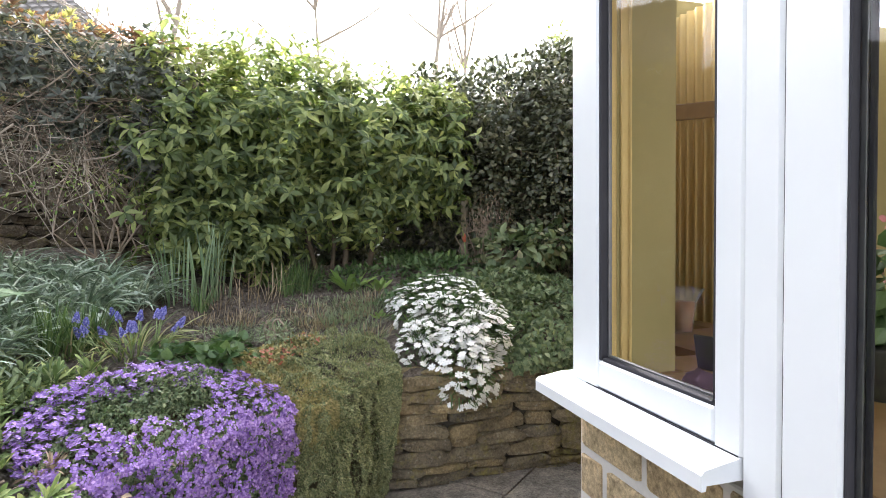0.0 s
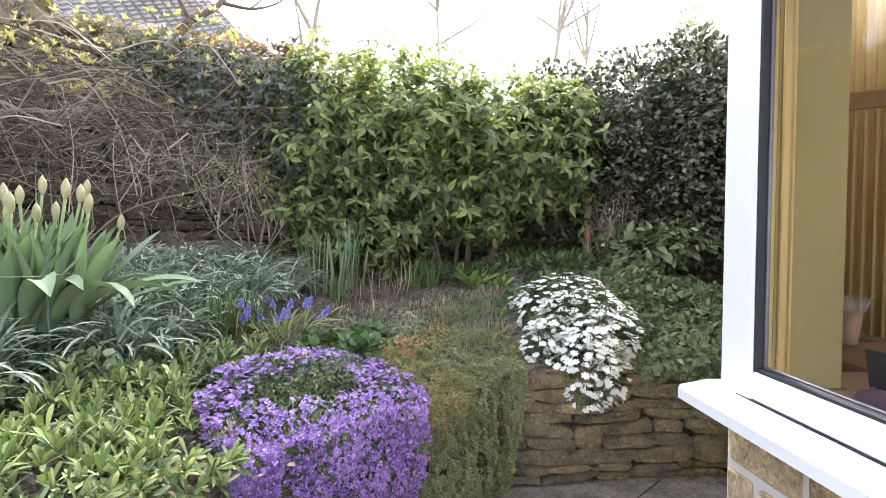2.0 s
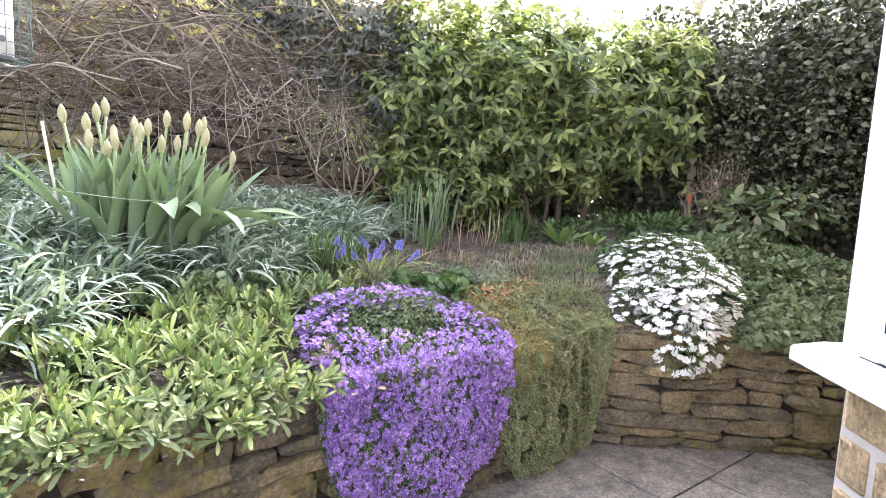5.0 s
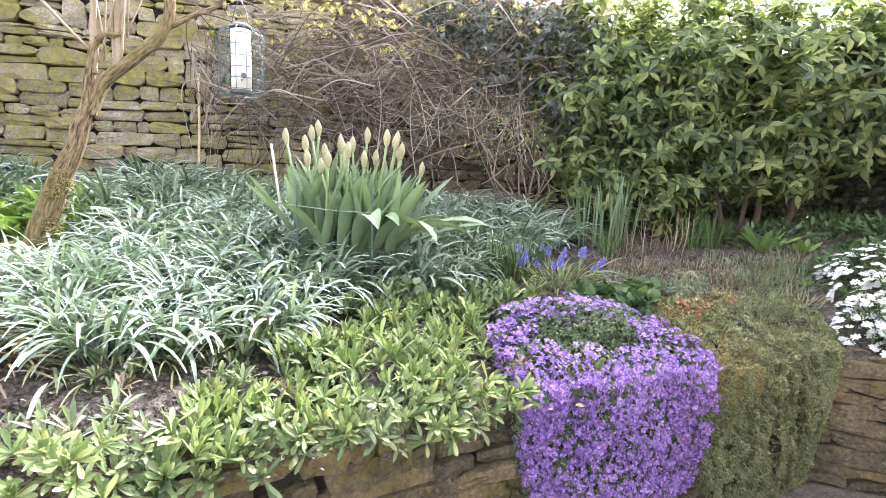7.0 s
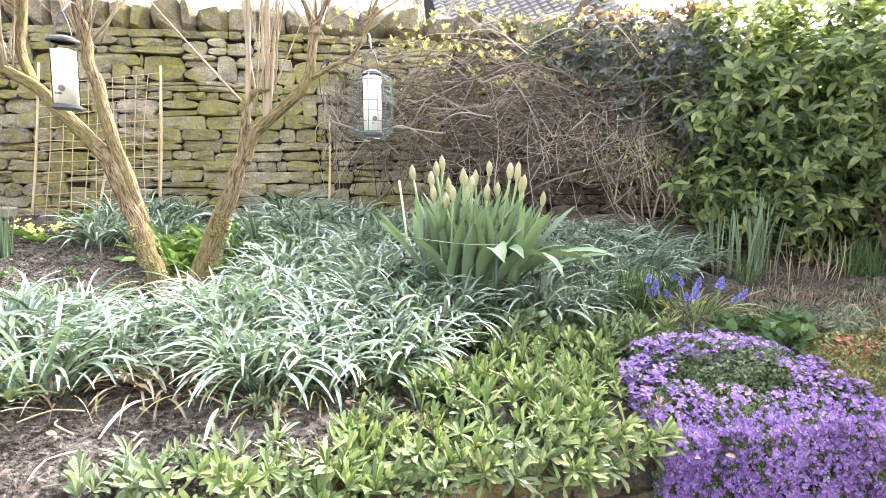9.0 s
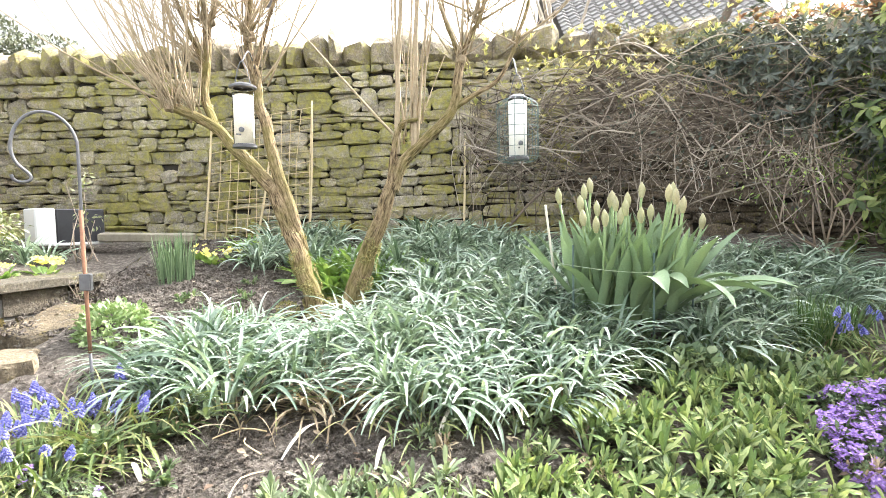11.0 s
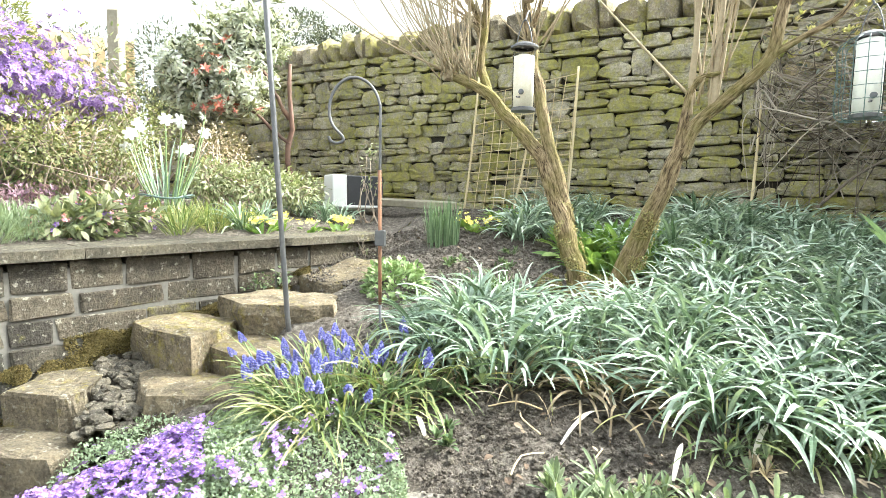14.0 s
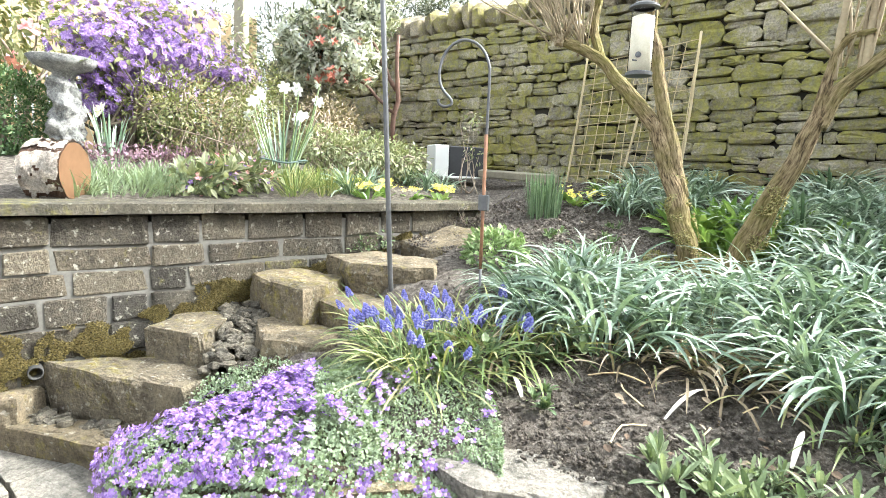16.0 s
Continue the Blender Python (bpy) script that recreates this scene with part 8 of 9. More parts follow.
for i, t in enumerate(np.linspace(0, 1, 8)):
    for j in range(ns_):
        a = 2 * math.pi * j / ns_
        rr = 0.125 * (1 + 0.07 * noise.noise(Vector((math.cos(a) * 2, math.sin(a) * 2, t * 3))))
        v.append((rr * math.cos(a), -0.04 + 0.16 * t, 0.125 + rr * math.sin(a)))
for i in range(7):
    for j in range(ns_):
        k = (j + 1) % ns_
        f.append((i * ns_ + j, i * ns_ + k, (i + 1) * ns_ + k, (i + 1) * ns_ + j))
part("bark", mesh_of("log_bark", v, f, M["birch"], True), None, logt)
# white outer skin, torn away in patches and curling at its edges
wv, wf, na, nl_ = [], [], 72, 26
hole = {}
for i in range(nl_):
    for j in range(na):
        a, t = 2 * math.pi * j / na, i / (nl_ - 1)
        base_r = 0.125 * (1 + 0.07 * noise.noise(Vector((math.cos(a) * 2, math.sin(a) * 2, t * 3))))
        k = noise.noise(Vector((math.cos(a) * 2.4, math.sin(a) * 2.4, t * 1.6 + 7))) + 0.4 * noise.noise(Vector((math.cos(a) * 7, math.sin(a) * 7, t * 5)))
        hole[(i, j)] = k
        rr = base_r + 0.003 + 0.012 * max(0.0, 0.12 - abs(k + 0.05)) / 0.12
        wv.append((rr * math.cos(a), -0.04 + 0.16 * t, 0.125 + rr * math.sin(a)))
for i in range(nl_ - 1):
    for j in range(na):
        if hole[(i, j)] > -0.08:
            k = (j + 1) % na
            wf.append((i * na + j, i * na + k, (i + 1) * na + k, (i + 1) * na + j))
part("peeling_skin", mesh_of("log_skin", wv, wf, M["birchskin"], True), None, logt, "curling white birch bark")
for y0, flip in ((0.12, 1), (-0.04, 0)):
    pts = [(x * 0.985, y0 * 1.005, 0.125 + (z - 0.125) * 0.985) for x, y, z in v[7 * ns_ if flip else 0 : (8 if flip else 1) * ns_]]
    part("cut_face", mesh_of("log_cut", pts, [tuple(range(ns_))[:: 1 if not flip else -1]], M["cutwood"]), None, logt, "pale orange sawn end")
logt.rotation_euler = (0, 0, radians(-46))
prof_ = np.array([(0.11, 0), (0.115, 0.04), (0.085, 0.07), (0.088, 0.12), (0.10, 0.18), (0.096, 0.24), (0.09, 0.3), (0.085, 0.36), (0.078, 0.42), (0.07, 0.46), (0.07, 0.5), (0.17, 0.535), (0.21, 0.58), (0.197, 0.585), (0.17, 0.565), (0.0, 0.555)])
low_ = smooth_line(prof_[:11], 46)
sv, sf = lathe(list(map(tuple, low_)) + list(map(tuple, prof_[11:])), 36)
for i, p in enumerate(sv):
    if 0.08 < p[2] < 0.49:
        k = 1 + 0.55 * noise.noise(Vector((p[0] * 13, p[1] * 13, p[2] * 14))) + 0.38 * noise.noise(Vector((p[0] * 33, p[1] * 33, p[2] * 36)))
        sv[i] = (p[0] * k, p[1] * k, p[2])
bath = tagged(part("bird_bath", mesh_of("bird_bath", sv, sf, M["statue"], True)), "grey cast-stone bird bath on a carved pedestal", "bird bath")
bath.matrix_basis = pose(-4.42, 1.52, 1.44) @ Matrix.Diagonal((0.86, 0.86, 1.03, 1))

# fence far behind the upper bed
for i in range(26):
    p = np.array((-5.6, 3.9)) + np.array((-0.42, -0.9)) * i * 0.13
    b = tagged(part("fence_board", box_bm((0.11, 0.022, 1.75), (0, 0, 0.85), 0.004), M["fence"]), "upright wooden fence board", "fence", "boards of the garden fence")
    b.matrix_basis = pose(p[0] - 0.6, p[1], 1.35, 0, 0, 65)
fp = tagged(part("fence_post", box_bm((0.11, 0.11, 1.9), (0, 0, 0.9), 0.01), M["wood"]), "grey wooden fence post", "post")
fp.matrix_basis = pose(-5.75, 3.5, 1.35, 0, 0, 30)
wp = tagged(part("wooden_stake", box_bm((0.045, 0.045, 0.75), (0, 0, 0.3), 0.005), M["wood"]), "grey wooden stake by the bare shrub", "stake")
wp.location = (3.9, 2.28, 1.1)
pv_, pf_ = lathe([(0.026, 0), (0.026, 0.12), (0.021, 0.12), (0.021, 0.0), (0.0, 0.0)], 16)
pipe = tagged(part("drain_pipe", mesh_of("drain_pipe", pv_, pf_, M["pipe"], True)), "clay drain pipe end in the block wall", "pipe")
q = BLOCK_A + _bd * 2.27
pipe.matrix_basis = pose(q[0] - BLOCK_OUT[0] * 0.07, q[1] - BLOCK_OUT[1] * 0.07, 0.66) @ Matrix(((BLOCK_OUT[1], 0, BLOCK_OUT[0], 0), (-BLOCK_OUT[0], 0, BLOCK_OUT[1], 0), (0, -1, 0, 0), (0, 0, 0, 1)))


# moss cushions on the block wall
def moss(u, z, w, h, seed):
    r = np.random.default_rng(seed)
    c = BLOCK_A + _bd * u
    n = int(4000 + 130000 * w * h)
    an, rd = r.uniform(0, 6.28, n), np.sqrt(r.random(n))
    a = np.stack([np.cos(an), np.sin(an)], -1) * rd[:, None] * (w / 2, h / 1.7)
    lump = np.array([noise.noise(Vector((x * 14, y * 14, seed))) for x, y in a])
    keep = lump > -0.1 + 0.5 * (rd - 0.7)
    a, lump = a[keep], lump[keep]
    n = len(a)
    k = 0.006 + 0.018 * np.clip(lump + 0.2, 0, 1)
    p = np.stack([c[0] + _bd[0] * a[:, 0] + BLOCK_OUT[0] * k, c[1] + _bd[1] * a[:, 0] + BLOCK_OUT[1] * k, z + a[:, 1]], -1)
    out = np.tile((BLOCK_OUT[0], BLOCK_OUT[1], 0.3), (n, 1))
    v, f = leaves_on(p, out, LITE_ROUND, 0.0078, r, 0.1, 0.9)
    tagged(part("moss_patch", mesh_of("moss_patch", v, f, L["moss"])), "ochre moss cushion on the block wall", "moss", "moss on the block wall")


for i, (u, z, w, h) in enumerate([(1.62, 0.85, 0.34, 0.17), (1.4, 0.88, 0.2, 0.14), (2.1, 0.74, 0.34, 0.15), (2.38, 0.70, 0.24, 0.2), (1.82, 0.82, 0.2, 0.08), (1.2, 0.94, 0.2, 0.07), (1.0, 0.98, 0.3, 0.05), (0.75, 1.02, 0.2, 0.06), (1.75, 0.72, 0.18, 0.06), (1.55, 0.9, 0.2, 0.1), (2.45, 0.66, 0.22, 0.16), (0.95, 0.93, 0.3, 0.07), (2.0, 0.62, 0.3, 0.12), (2.6, 0.6, 0.3, 0.14), (0.55, 1.1, 0.2, 0.06)]):
    moss(u, z, w, h, 200 + i)

# ---- inside the window ----


def curtain(u0, u1, o0, o1, z0, z1, mat, label, waves=10, deep=0.018):
    n = waves * 8
    v, f = [], []
    for i in range(n + 1):
        t = i / n
        w = deep * math.sin(t * waves * 2 * math.pi + 1.5 * math.sin(t * 9))
        for z in (z0, z1):
            v.append(tuple(hp(u0 + (u1 - u0) * t + w * 0.3, o0 + (o1 - o0) * t + w, z)))
    for i in range(n):
        f.append((2 * i, 2 * i + 2, 2 * i + 3, 2 * i + 1))
    ob = part("curtain", mesh_of("curtain", v, f, mat, True))
    so = ob.modifiers.new("cloth", "SOLIDIFY")
    so.thickness = 0.004
    return tagged(ob, label, "curtain", "curtains in the bay")


curtain(0.034, 0.062, -0.085, -0.16, 1.068, 2.5, M["curtain"], "pale gold curtain edge beside the glass", 2, 0.007)
curtain(-0.84, -0.3, -1.0, -1.06, 1.068, 2.5, M["curtain"], "gold pleated curtain in the room", 13, 0.011)
rail = tagged(part("pelmet", box_bm((0.34, 0.02, 0.07), (0, 0, 0), 0.004), M["oak"]), "narrow oak rail across the curtain", "rail")
rail.matrix_basis = Matrix.Translation(hp(-0.52, -0.94, 2.0)) @ pose(0, 0, 0, 0, 0, 98)
vase = thing("glass_tumbler", hp(-0.43, -0.75, 1.067), "fluted glass tumbler with an amber candle", "tumbler")
fl = lathe([(0.0, 0.0), (0.04, 0.0), (0.043, 0.06), (0.05, 0.13), (0.079, 0.185), (0.074, 0.185), (0.047, 0.13), (0.039, 0.06), (0.035, 0.008), (0, 0.008)], 48)
for k, p in enumerate(fl[0]):
    if p[2] > 0.12:
        fl[0][k] = p * np.array((1 + 0.05 * (-1) ** k, 1 + 0.05 * (-1) ** k, 1))
part("glass", mesh_of("tumbler_glass", *fl, M["tumbler"], True), None, vase)
part("candle", mesh_of("tumbler_candle", *lathe([(0.0, 0.012), (0.034, 0.012), (0.0375, 0.06), (0.045, 0.128), (0.0, 0.13)], 24), M["wax"], True), None, vase, "amber-brown wax")
pv_, pf_ = lathe([(0.0, 0), (0.05, 0.0), (0.062, 0.02), (0.055, 0.045), (0.03, 0.062), (0.0, 0.066)], 22)
pv_ = np.array([p * (1 + 0.25 * noise.noise(Vector(p * 30))) for p in pv_])
orn = tagged(part("pouch", mesh_of("pouch", pv_, pf_, M["pouch"], True)), "crumpled purple felt pouch on the window board", "pouch")
orn.matrix_basis = Matrix.Translation(hp(0.24, -0.24, 1.067)) @ Matrix.Diagonal((0.75, 0.75, 0.75, 1))
card = tagged(part("card", box_bm((0.14, 0.008, 0.11), (0, 0, 0.055), 0.002), M["blackplastic"]), "dark card leaning on the window board", "card")
card.matrix_basis = Matrix.Translation(hp(0.12, -0.42, 1.067)) @ HROT @ pose(0, 0, 0, 14, 0, 20)
pot = thing("potted_geranium", hp(0.43, -0.62, 1.067), "pink potted geranium on the window board", "potted plant")
part("pot", mesh_of("geranium_pot", *lathe([(0.0, 0), (0.06, 0.0), (0.08, 0.12), (0.085, 0.13), (0.075, 0.13), (0.0, 0.12)], 20), M["pipe"], True), None, pot, "round clay pot")
r_ = np.random.default_rng(88)
p, out = blob_points([(0, 0, 0.25, 0.13, 0.13, 0.12)], 120, 0.7, r_)
tagged(part("foliage", mesh_of("geranium_leaves", *leaves_on(p, out, leaf_tpl(0.9), 0.06, r_), L["mid"]), None, pot), kind="stuff")
p, out = blob_points([(0, 0, 0.33, 0.12, 0.12, 0.1)], 40, 0.1, r_)
tagged(part("blossom", mesh_of("geranium_flowers", *leaves_on(p, out, leaf_tpl(0.9), 0.03, r_), L["pink"]), None, pot), kind="stuff")

# ---- beyond the walls ----
nb = thing("neighbour_house", (3.05, 12.5, 0.1), "house with grey pantile roof and white verge", "house")
part("wall", box_bm((3.5, 5.5, 5.0), (0, 0, 2.1)), M["render"], nb)
rt_ = []
ntile, nrow = 18, 20
for j in range(nrow):
    t0, t1 = j / nrow, (j + 1) / nrow
    for i in range(ntile):
        x0, x1 = -1.9 + 3.8 * i / ntile, -1.9 + 3.8 * (i + 1) / ntile - 0.01
        y0, z0, y1, z1 = -3.1 + 3.1 * t0, 4.35 + 2.3 * t0, -3.1 + 3.1 * t1 + 0.03, 4.35 + 2.3 * t1 + 0.01
        xm = (x0 + x1) / 2
        rt_.append((np.array([(x0, y0, z0 + 0.05), (xm, y0, z0 + 0.10), (x1, y0, z0 + 0.05), (x1, y1, z1 + 0.02), (xm, y1, z1 + 0.07), (x0, y1, z1 + 0.02), (x0, y0, z0 - 0.02), (x1, y0, z0 - 0.02)]), [(0, 1, 4, 5), (1, 2, 3, 4), (6, 7, 2, 1, 0)]))
v, f = join(rt_)
tagged(part("roof_tiles", mesh_of("neighbour_tiles", v, f, M["rooftile"]), None, nb), kind="stuff")
part("roof_back", mesh_of("roof_back", [(-1.9, 0, 6.65), (1.9, 0, 6.65), (1.9, 3.1, 4.35), (-1.9, 3.1, 4.35)], [(0, 1, 2, 3)], M["rooftile"]), None, nb)
part("gable", mesh_of("gable", [(1.76, -2.75, 4.5), (1.76, 2.75, 4.5), (1.76, 0, 6.5)], [(0, 1, 2)], M["render"]), None, nb)
vb = box_bm((0.12, 3.95, 0.2), (0, 0, 0), 0.01, Matrix.Rotation(math.atan2(2.3, 3.1), 4, "X"))
bmesh.ops.translate(vb, vec=(1.95, -1.55, 5.42), verts=vb.verts)
part("verge", vb, M["upvc"], nb)
wh = thing("white_house", (-11.0, 15.0, 0), "white rendered house with grey windows", "house")
part("wall", box_bm((8.0, 5.0, 8.6), (0, 0, 4.3)), M["render"], wh)
part("roof", mesh_of("white_house_roof", [(-4.3, -2.8, 8.5), (4.3, -2.8, 8.5), (4.3, 0, 10.8), (-4.3, 0, 10.8), (4.3, 2.8, 8.5), (-4.3, 2.8, 8.5)], [(0, 1, 2, 3), (3, 2, 4, 5)], M["rooftile"]), None, wh)
for x in (-2.2, 0.2, 2.6):
    w_ = part("window", box_bm((1.1, 0.06, 1.2), (x, -2.52, 7.75), 0.01), M["upvc"], wh)
    part("pane", box_bm((0.95, 0.03, 1.05), (x, -2.555, 7.75)), M["steel"], w_)
far = thing("far_house", (13.5, 8.6, 0), "distant house with red tiled roof", "house")
part("wall", box_bm((4, 4, 4.2), (0, 0, 2.1)), M["render"], far)
part("roof", mesh_of("far_roof", [(-2.2, -2.2, 4.1), (2.2, -2.2, 4.1), (2.2, 2.2, 4.1), (-2.2, 2.2, 4.1), (0, 0, 5.1)], [(0, 1, 4), (1, 2, 4), (2, 3, 4), (3, 0, 4)], M["brickfar"]), None, far)


def bare_tree(place, h, seed, lean=0.1):
    r = np.random.default_rng(seed)
    root = thing("bare_tree", place, "leafless tree beyond the garden", "tree", "bare trees beyond the wall")
    top = np.array((r.normal(0, lean) * h, r.normal(0, lean) * h, h))
    p = smooth_line([(0, 0, 0), top * 0.4 + r.normal(0, 0.05, 3) * h * 0.3, top], 14)
    part("trunk", mesh_of("far_trunk", *tube(p, np.linspace(0.085, 0.015, 14), 7, 0.08), M["farbark"], True), None, root)
    res = []
    for i in range(16):
        b = p[r.integers(5, 13)]
        d = norm(np.array((r.normal(), r.normal(), abs(r.normal()) + 0.7)))
        ln = h * r.uniform(0.15, 0.35)
        res.append(tube(smooth_line([b, b + d * ln * 0.5 + r.normal(0, 0.04, 3) * ln, b + d * ln + np.array((0, 0, 0.1 * ln))], 7), np.linspace(0.03, 0.006, 7), 5))
        for k in range(5):
            c = b + d * ln * r.uniform(0.4, 1.0)
            d2 = norm(d + rand_dirs(1, r)[0] * 0.8)
            res.append(tube([c, c + d2 * ln * 0.25, c + d2 * ln * 0.5 + r.normal(0, 0.02, 3)], [0.009, 0.006, 0.003], 4))
    v, f = join(res)
    tagged(part("branchwork", mesh_of("far_branches", v, f, M["farbark"]), None, root), kind="stuff")


bare_tree((8.2, 6.2, 0), 7.0, 301)
bare_tree((9.0, 5.9, 0), 7.4, 302, 0.05)
bare_tree((9.4, 5.4, 0), 6.6, 303, 0.05)
bare_tree((7.5, 7.2, 0), 6.0, 304)
bare_tree((3.0, 6.4, -0.06), 5.6, 305)
bare_tree((0.8, 6.6, -0.06), 5.4, 306)
near_tree = thing("bare_tree", (1.6, 5.5, -0.06), "leafless tree leaning over the boundary wall", "tree", "bare trees beyond the wall")
for nm, pts, a, b in (("trunk", [(0, 0, 0), (0.1, -0.15, 2.5), (0.22, -0.28, 3.35), (0.58, -0.3, 3.7), (0.95, -0.2, 4.4)], 0.06, 0.018), ("limb", [(0.3, -0.29, 3.44), (0.12, -0.3, 3.8), (0.0, -0.3, 4.4)], 0.026, 0.008), ("limb", [(0.58, -0.3, 3.7), (0.9, -0.36, 3.72), (1.25, -0.3, 3.95), (1.4, -0.3, 4.3)], 0.02, 0.005), ("limb", [(0.85, -0.35, 3.71), (1.0, -0.36, 3.9), (1.05, -0.36, 4.3)], 0.011, 0.004)):
    part(nm, mesh_of("near_tree_" + nm, *tube(smooth_line(pts, 16), np.linspace(a, b, 16), 8, 0.12), M["darkbark"], True), None, near_tree)
shrub("pale_leaf_tree", (5.2, 6.4, 1.0), "young tree with pale new leaves beyond the wall", [(4.2, 5.6, 3.6, 0.7, 0.6, 0.5), (5.0, 5.2, 3.5, 0.6, 0.6, 0.5)], 900, LEAF, 0.06, L["paleleaf"], 311, 0.95, 24, category="tree")
shrub("golden_leaf_tree", (4.7, 7.0, 0.0), "young tree coming into yellow-green leaf beyond the wall", [(4.1, 7.0, 3.85, 0.5, 0.45, 0.5), (4.8, 7.0, 4.05, 0.6, 0.5, 0.45), (5.5, 7.0, 3.9, 0.55, 0.5, 0.4), (4.4, 7.0, 4.5, 0.35, 0.35, 0.4)], 2600, LEAF, 0.055, L["paleleaf"], 313, 0.95, 46, category="tree", rough=0.5)
shrub("elder_tree", (7.0, 3.1, 0.0), "tall sparse shrub in pale new leaf behind the hedge", [(7.0, 4.2, 3.65, 0.5, 0.6, 0.4), (7.0, 3.3, 3.6, 0.5, 0.7, 0.45), (7.0, 2.5, 3.65, 0.5, 0.6, 0.5), (7.0, 2.6, 4.0, 0.3, 0.3, 0.25)], 2600, LEAF, 0.065, L["paleleaf"], 314, 0.95, 60, category="tree", rough=0.5)
shrub("shrub_beyond_wall", (-5.5, 5.6, 1.2), "green shrub behind the boundary wall", [(-5.35, 5.5, 3.42, 0.5, 0.3, 0.32), (-4.7, 5.5, 3.27, 0.45, 0.3, 0.18), (-6.3, 5.6, 3.4, 0.6, 0.4, 0.4)], 9000, LEAF, 0.04, L["hedge"], 312, 0.5, 10)

# moss cushions on the cope stones
rc = np.random.default_rng(88)
for x, z, w in ((0.93, 2.96, 0.09), (1.1, 2.98, 0.1), (1.2, 2.9, 0.07), (1.66, 2.97, 0.08), (0.7, 3.03, 0.06), (-0.1, 2.95, 0.05), (-3.0, 3.0, 0.05)):
    p, out = blob_points([(0, 0, 0, w, w * 0.7, w * 0.75)], 2600, 0.25, rc, 0.4)
    v, f = leaves_on(p, out, LITE_ROUND, 0.011, rc, 0.1, 0.9)
    mo = tagged(part("moss_cushion", mesh_of("cope_moss", v, f, L["matgold"])), "yellow-green moss cushion on the cope stones", "moss", "moss on the cope")
    mo.location = (x, WALL_Y + 0.02, z)

# ---- stones of the walls (last) ----
rw = random.Random(77)
STN = field_stones(40, M["wall_stone"], 3)
rows = coursed(12.2, 1.2, 2.83, (0.05, 0.118), (0.11, 0.32), rw)
rows = [(u, z + 0.032 * noise.noise(Vector((u * 1.1, z * 1.7, 5.0))) * min(1, (2.83 - z) / 0.25), w * 1.04, h * 1.06) for u, z, w, h in rows]
wx0 = -6.9
lay(wall_back, [q for q in rows if wx0 + q[0] < 0.45], lambda u: (np.array((wx0 + u, WALL_Y)), np.array((0.0, -1.0))), STN, M["wall_rest"], 0.16, rw, lambda u, z: -3.2 < wx0 + u < 0.3 and 1.5 < z, gap=0.009, proud=0.03, tilt=3.5)
# stones behind the honeysuckle take the shaded copy
lay(wall_back, [q for q in rows if wx0 + q[0] >= 0.45], lambda u: (np.array((wx0 + u, WALL_Y)), np.array((0.0, -1.0))), STN, M["wall_stone_shaded"], 0.16, rw, lambda u, z: False, gap=0.009, proud=0.03, tilt=3.5)
fill = new("stone", STN[7])
fill.parent = wall_back
fill.matrix_basis = pose(-1.480, WALL_Y + 0.07, 2.040, 1, 1.5, 179) @ Matrix.Diagonal((0.286, 0.16, 0.088, 1))
cm = stone_meshes(12, M["cope"], 0.15, 0.24, 5)
u = 0.0
while u < 12.2:
    w = rw.uniform(0.11, 0.26) if wx0 + u < -1.5 else rw.uniform(0.17, 0.33)
    ob = new("cope_stone", cm[rw.randrange(12)])
    ob.parent = wall_back
    hgt = rw.uniform(0.23, 0.30) if wx0 + u < -2.2 else rw.uniform(0.22, 0.31)
    ob.matrix_basis = pose(wx0 + u + w / 2, WALL_Y + 0.18, 2.81 + hgt / 2, rw.uniform(-4, 4), rw.uniform(-7, 7), rw.uniform(-8, 8)) @ Matrix.Diagonal((w * 1.06, 0.42, hgt, 1))
    u += w
LST = field_stones(26, M["low_stone"], 9)
total = edge_s[-1]
rows = [(u, z + 0.02 * noise.noise(Vector((u * 1.4, z * 2.0, 9.0))), w * 1.05, h * 1.10) for u, z, w, h in coursed(total, 0.05, 1.2, (0.038, 0.088), (0.12, 0.32), rw)]
keep = []
for u, z, w, h in rows:
    p, o = on_edge(u)
    if z + h / 2 < edge_top(*p) + 0.02 and 1.6 < u:
        keep.append((u, z, w, h))
lay(wall_low, keep, on_edge, LST, M["wall_stone_shaded"], 0.15, rw, lambda u, z: edge_at(-1.6, 1.05) < u < edge_at(3.3, 0.5) and z > 0.1, gap=0.011, proud=0.04, tilt=4.0)
# flags of the patio
FL = stone_meshes(6, M["flag"], 0.006, 0.02, 13)
y = -1.6
while y < 2.0:
    dy = rw.uniform(0.42, 0.62)
    x = -4.5
    while x < 3.8:
        dx = rw.uniform(0.45, 0.8)
        ob = new("flagstone", FL[rw.randrange(6)])
        ob.parent = patio
        cx = x + dx / 2
        ob.matrix_basis = pose(cx, y + dy / 2, float(patio_z(cx)) - 0.028, 0, math.degrees(math.atan2(float(patio_z(cx - 0.1) - patio_z(cx + 0.1)), 0.2)), 0) @ Matrix.Diagonal((dx - 0.012, dy - 0.012, 0.06, 1))
        x += dx
    y += dy
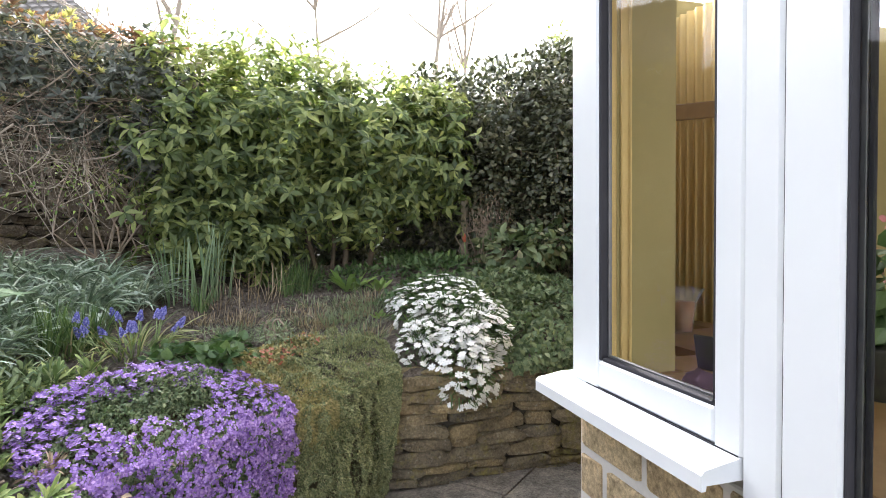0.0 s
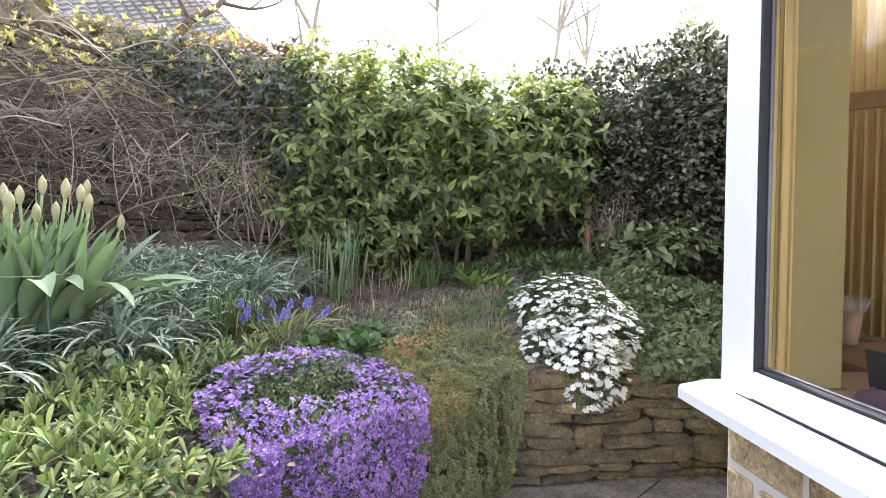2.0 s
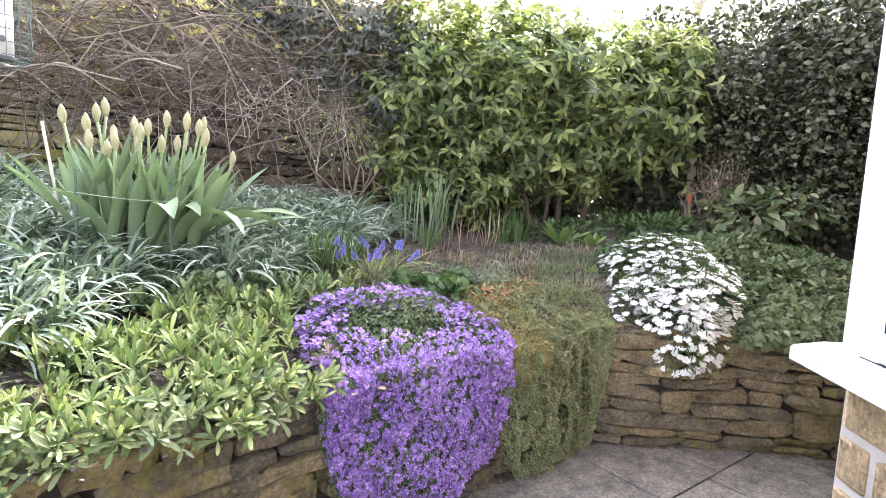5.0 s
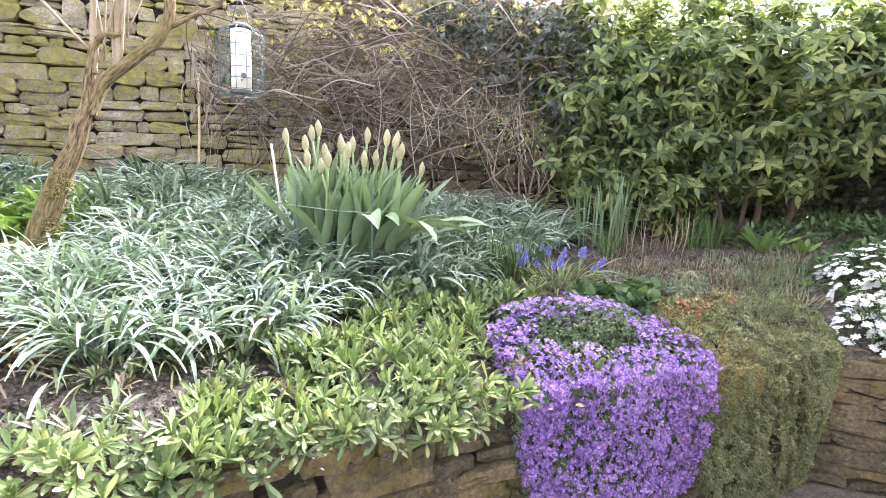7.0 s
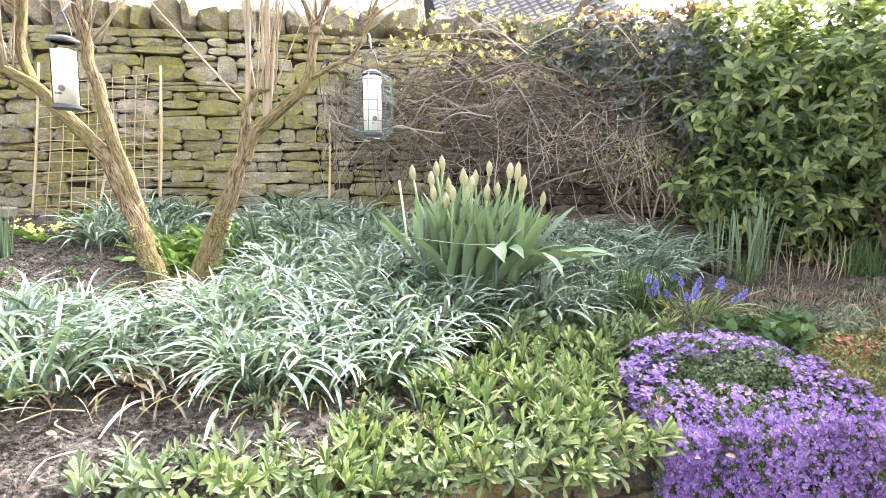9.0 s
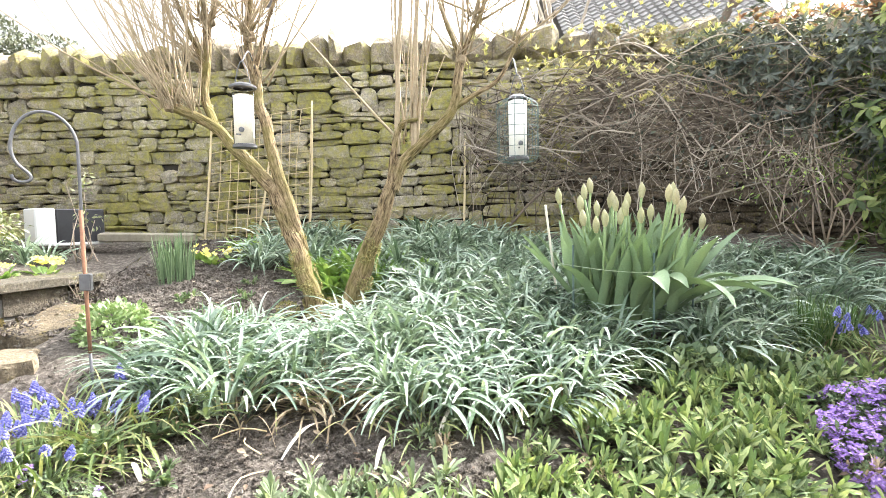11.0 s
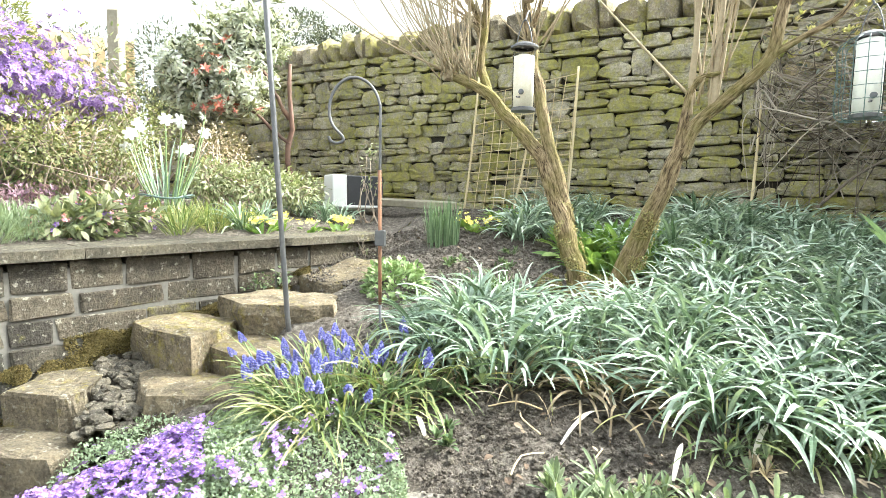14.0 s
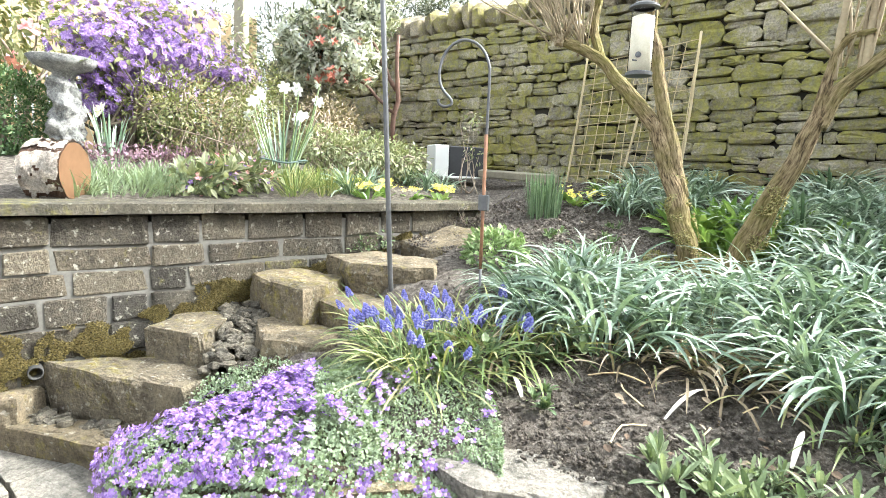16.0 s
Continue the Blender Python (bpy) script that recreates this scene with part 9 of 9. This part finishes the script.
# block wall
BM_ = stone_meshes(14, M["block"], 0.05, 0.045, 17)
blen = float(np.linalg.norm(BLOCK_B - BLOCK_A))
bc = (BLOCK_A + BLOCK_B) / 2 - BLOCK_OUT * 0.106
core = box_bm((blen, 0.2, 1.2), rot=Matrix.Rotation(math.atan2(_bd[1], _bd[0]), 4, "Z"), at=(bc[0], bc[1], 0.62))
wall_block = tagged(part("wall_block", core, M["old_mortar"]), "weathered stone block retaining wall with flat coping", "wall", kind="structure")
z = CAP_Z - 0.047
row = 0
COURSES = (0.128, 0.098, 0.104, 0.116, 0.132, 0.11, 0.122, 0.12, 0.12, 0.12)
while z > 0.2:
    u = -0.15 if row % 2 else 0.0
    while u < blen:
        w = rw.choice((0.15, 0.2, 0.22, 0.28, 0.34))
        p = BLOCK_A + _bd * (u + w / 2) - BLOCK_OUT * 0.045
        ch = COURSES[row]
        ob = new("block", BM_[rw.randrange(14)])
        ob.parent = wall_block
        ob.matrix_basis = pose(p[0], p[1], z - ch / 2, rw.uniform(-1, 1), rw.uniform(-1, 1), math.degrees(math.atan2(_bd[1], _bd[0])) + rw.uniform(-1.5, 1.5)) @ Matrix.Diagonal((w - rw.uniform(0.012, 0.022), 0.1 + rw.uniform(-0.014, 0.012), ch - 0.014 + rw.uniform(-0.004, 0.004), 1))
        u += w
    z -= COURSES[row]
    row += 1
u = 0.0
CP = stone_meshes(4, M["cap"], 0.012, 0.06, 19)
while u < blen:
    w = rw.uniform(0.55, 0.95)
    p = BLOCK_A + _bd * (u + w / 2) - BLOCK_OUT * 0.10
    ob = new("coping_slab", CP[rw.randrange(4)])
    ob.parent = wall_block
    ob.matrix_basis = pose(p[0], p[1], CAP_Z - 0.023, 0, 0, math.degrees(math.atan2(_bd[1], _bd[0]))) @ Matrix.Diagonal((w - 0.008, 0.30, 0.046, 1))
    u += w
# sandstone of the house
SS = stone_meshes(6, M["sand"], 0.012, 0.06, 23)
z, row = 0.985, 0
while z > 0.16:
    u = -0.02 - (0.12 if row % 2 else 0.0)
    while u < 0.58:
        w = rw.uniform(0.2, 0.34)
        a, b = max(u, -0.02), min(u + w, 0.6)
        if b - a > 0.05:
            p = hp((a + b) / 2, -0.06, z - 0.07)
            ob = new("stone_block", SS[rw.randrange(6)])
            ob.parent = house_wall
            ob.matrix_basis = Matrix.Translation(p) @ HROT @ Matrix.Diagonal((b - a - 0.026, 0.06, 0.114, 1))
        u += w
    z -= 0.14
    row += 1
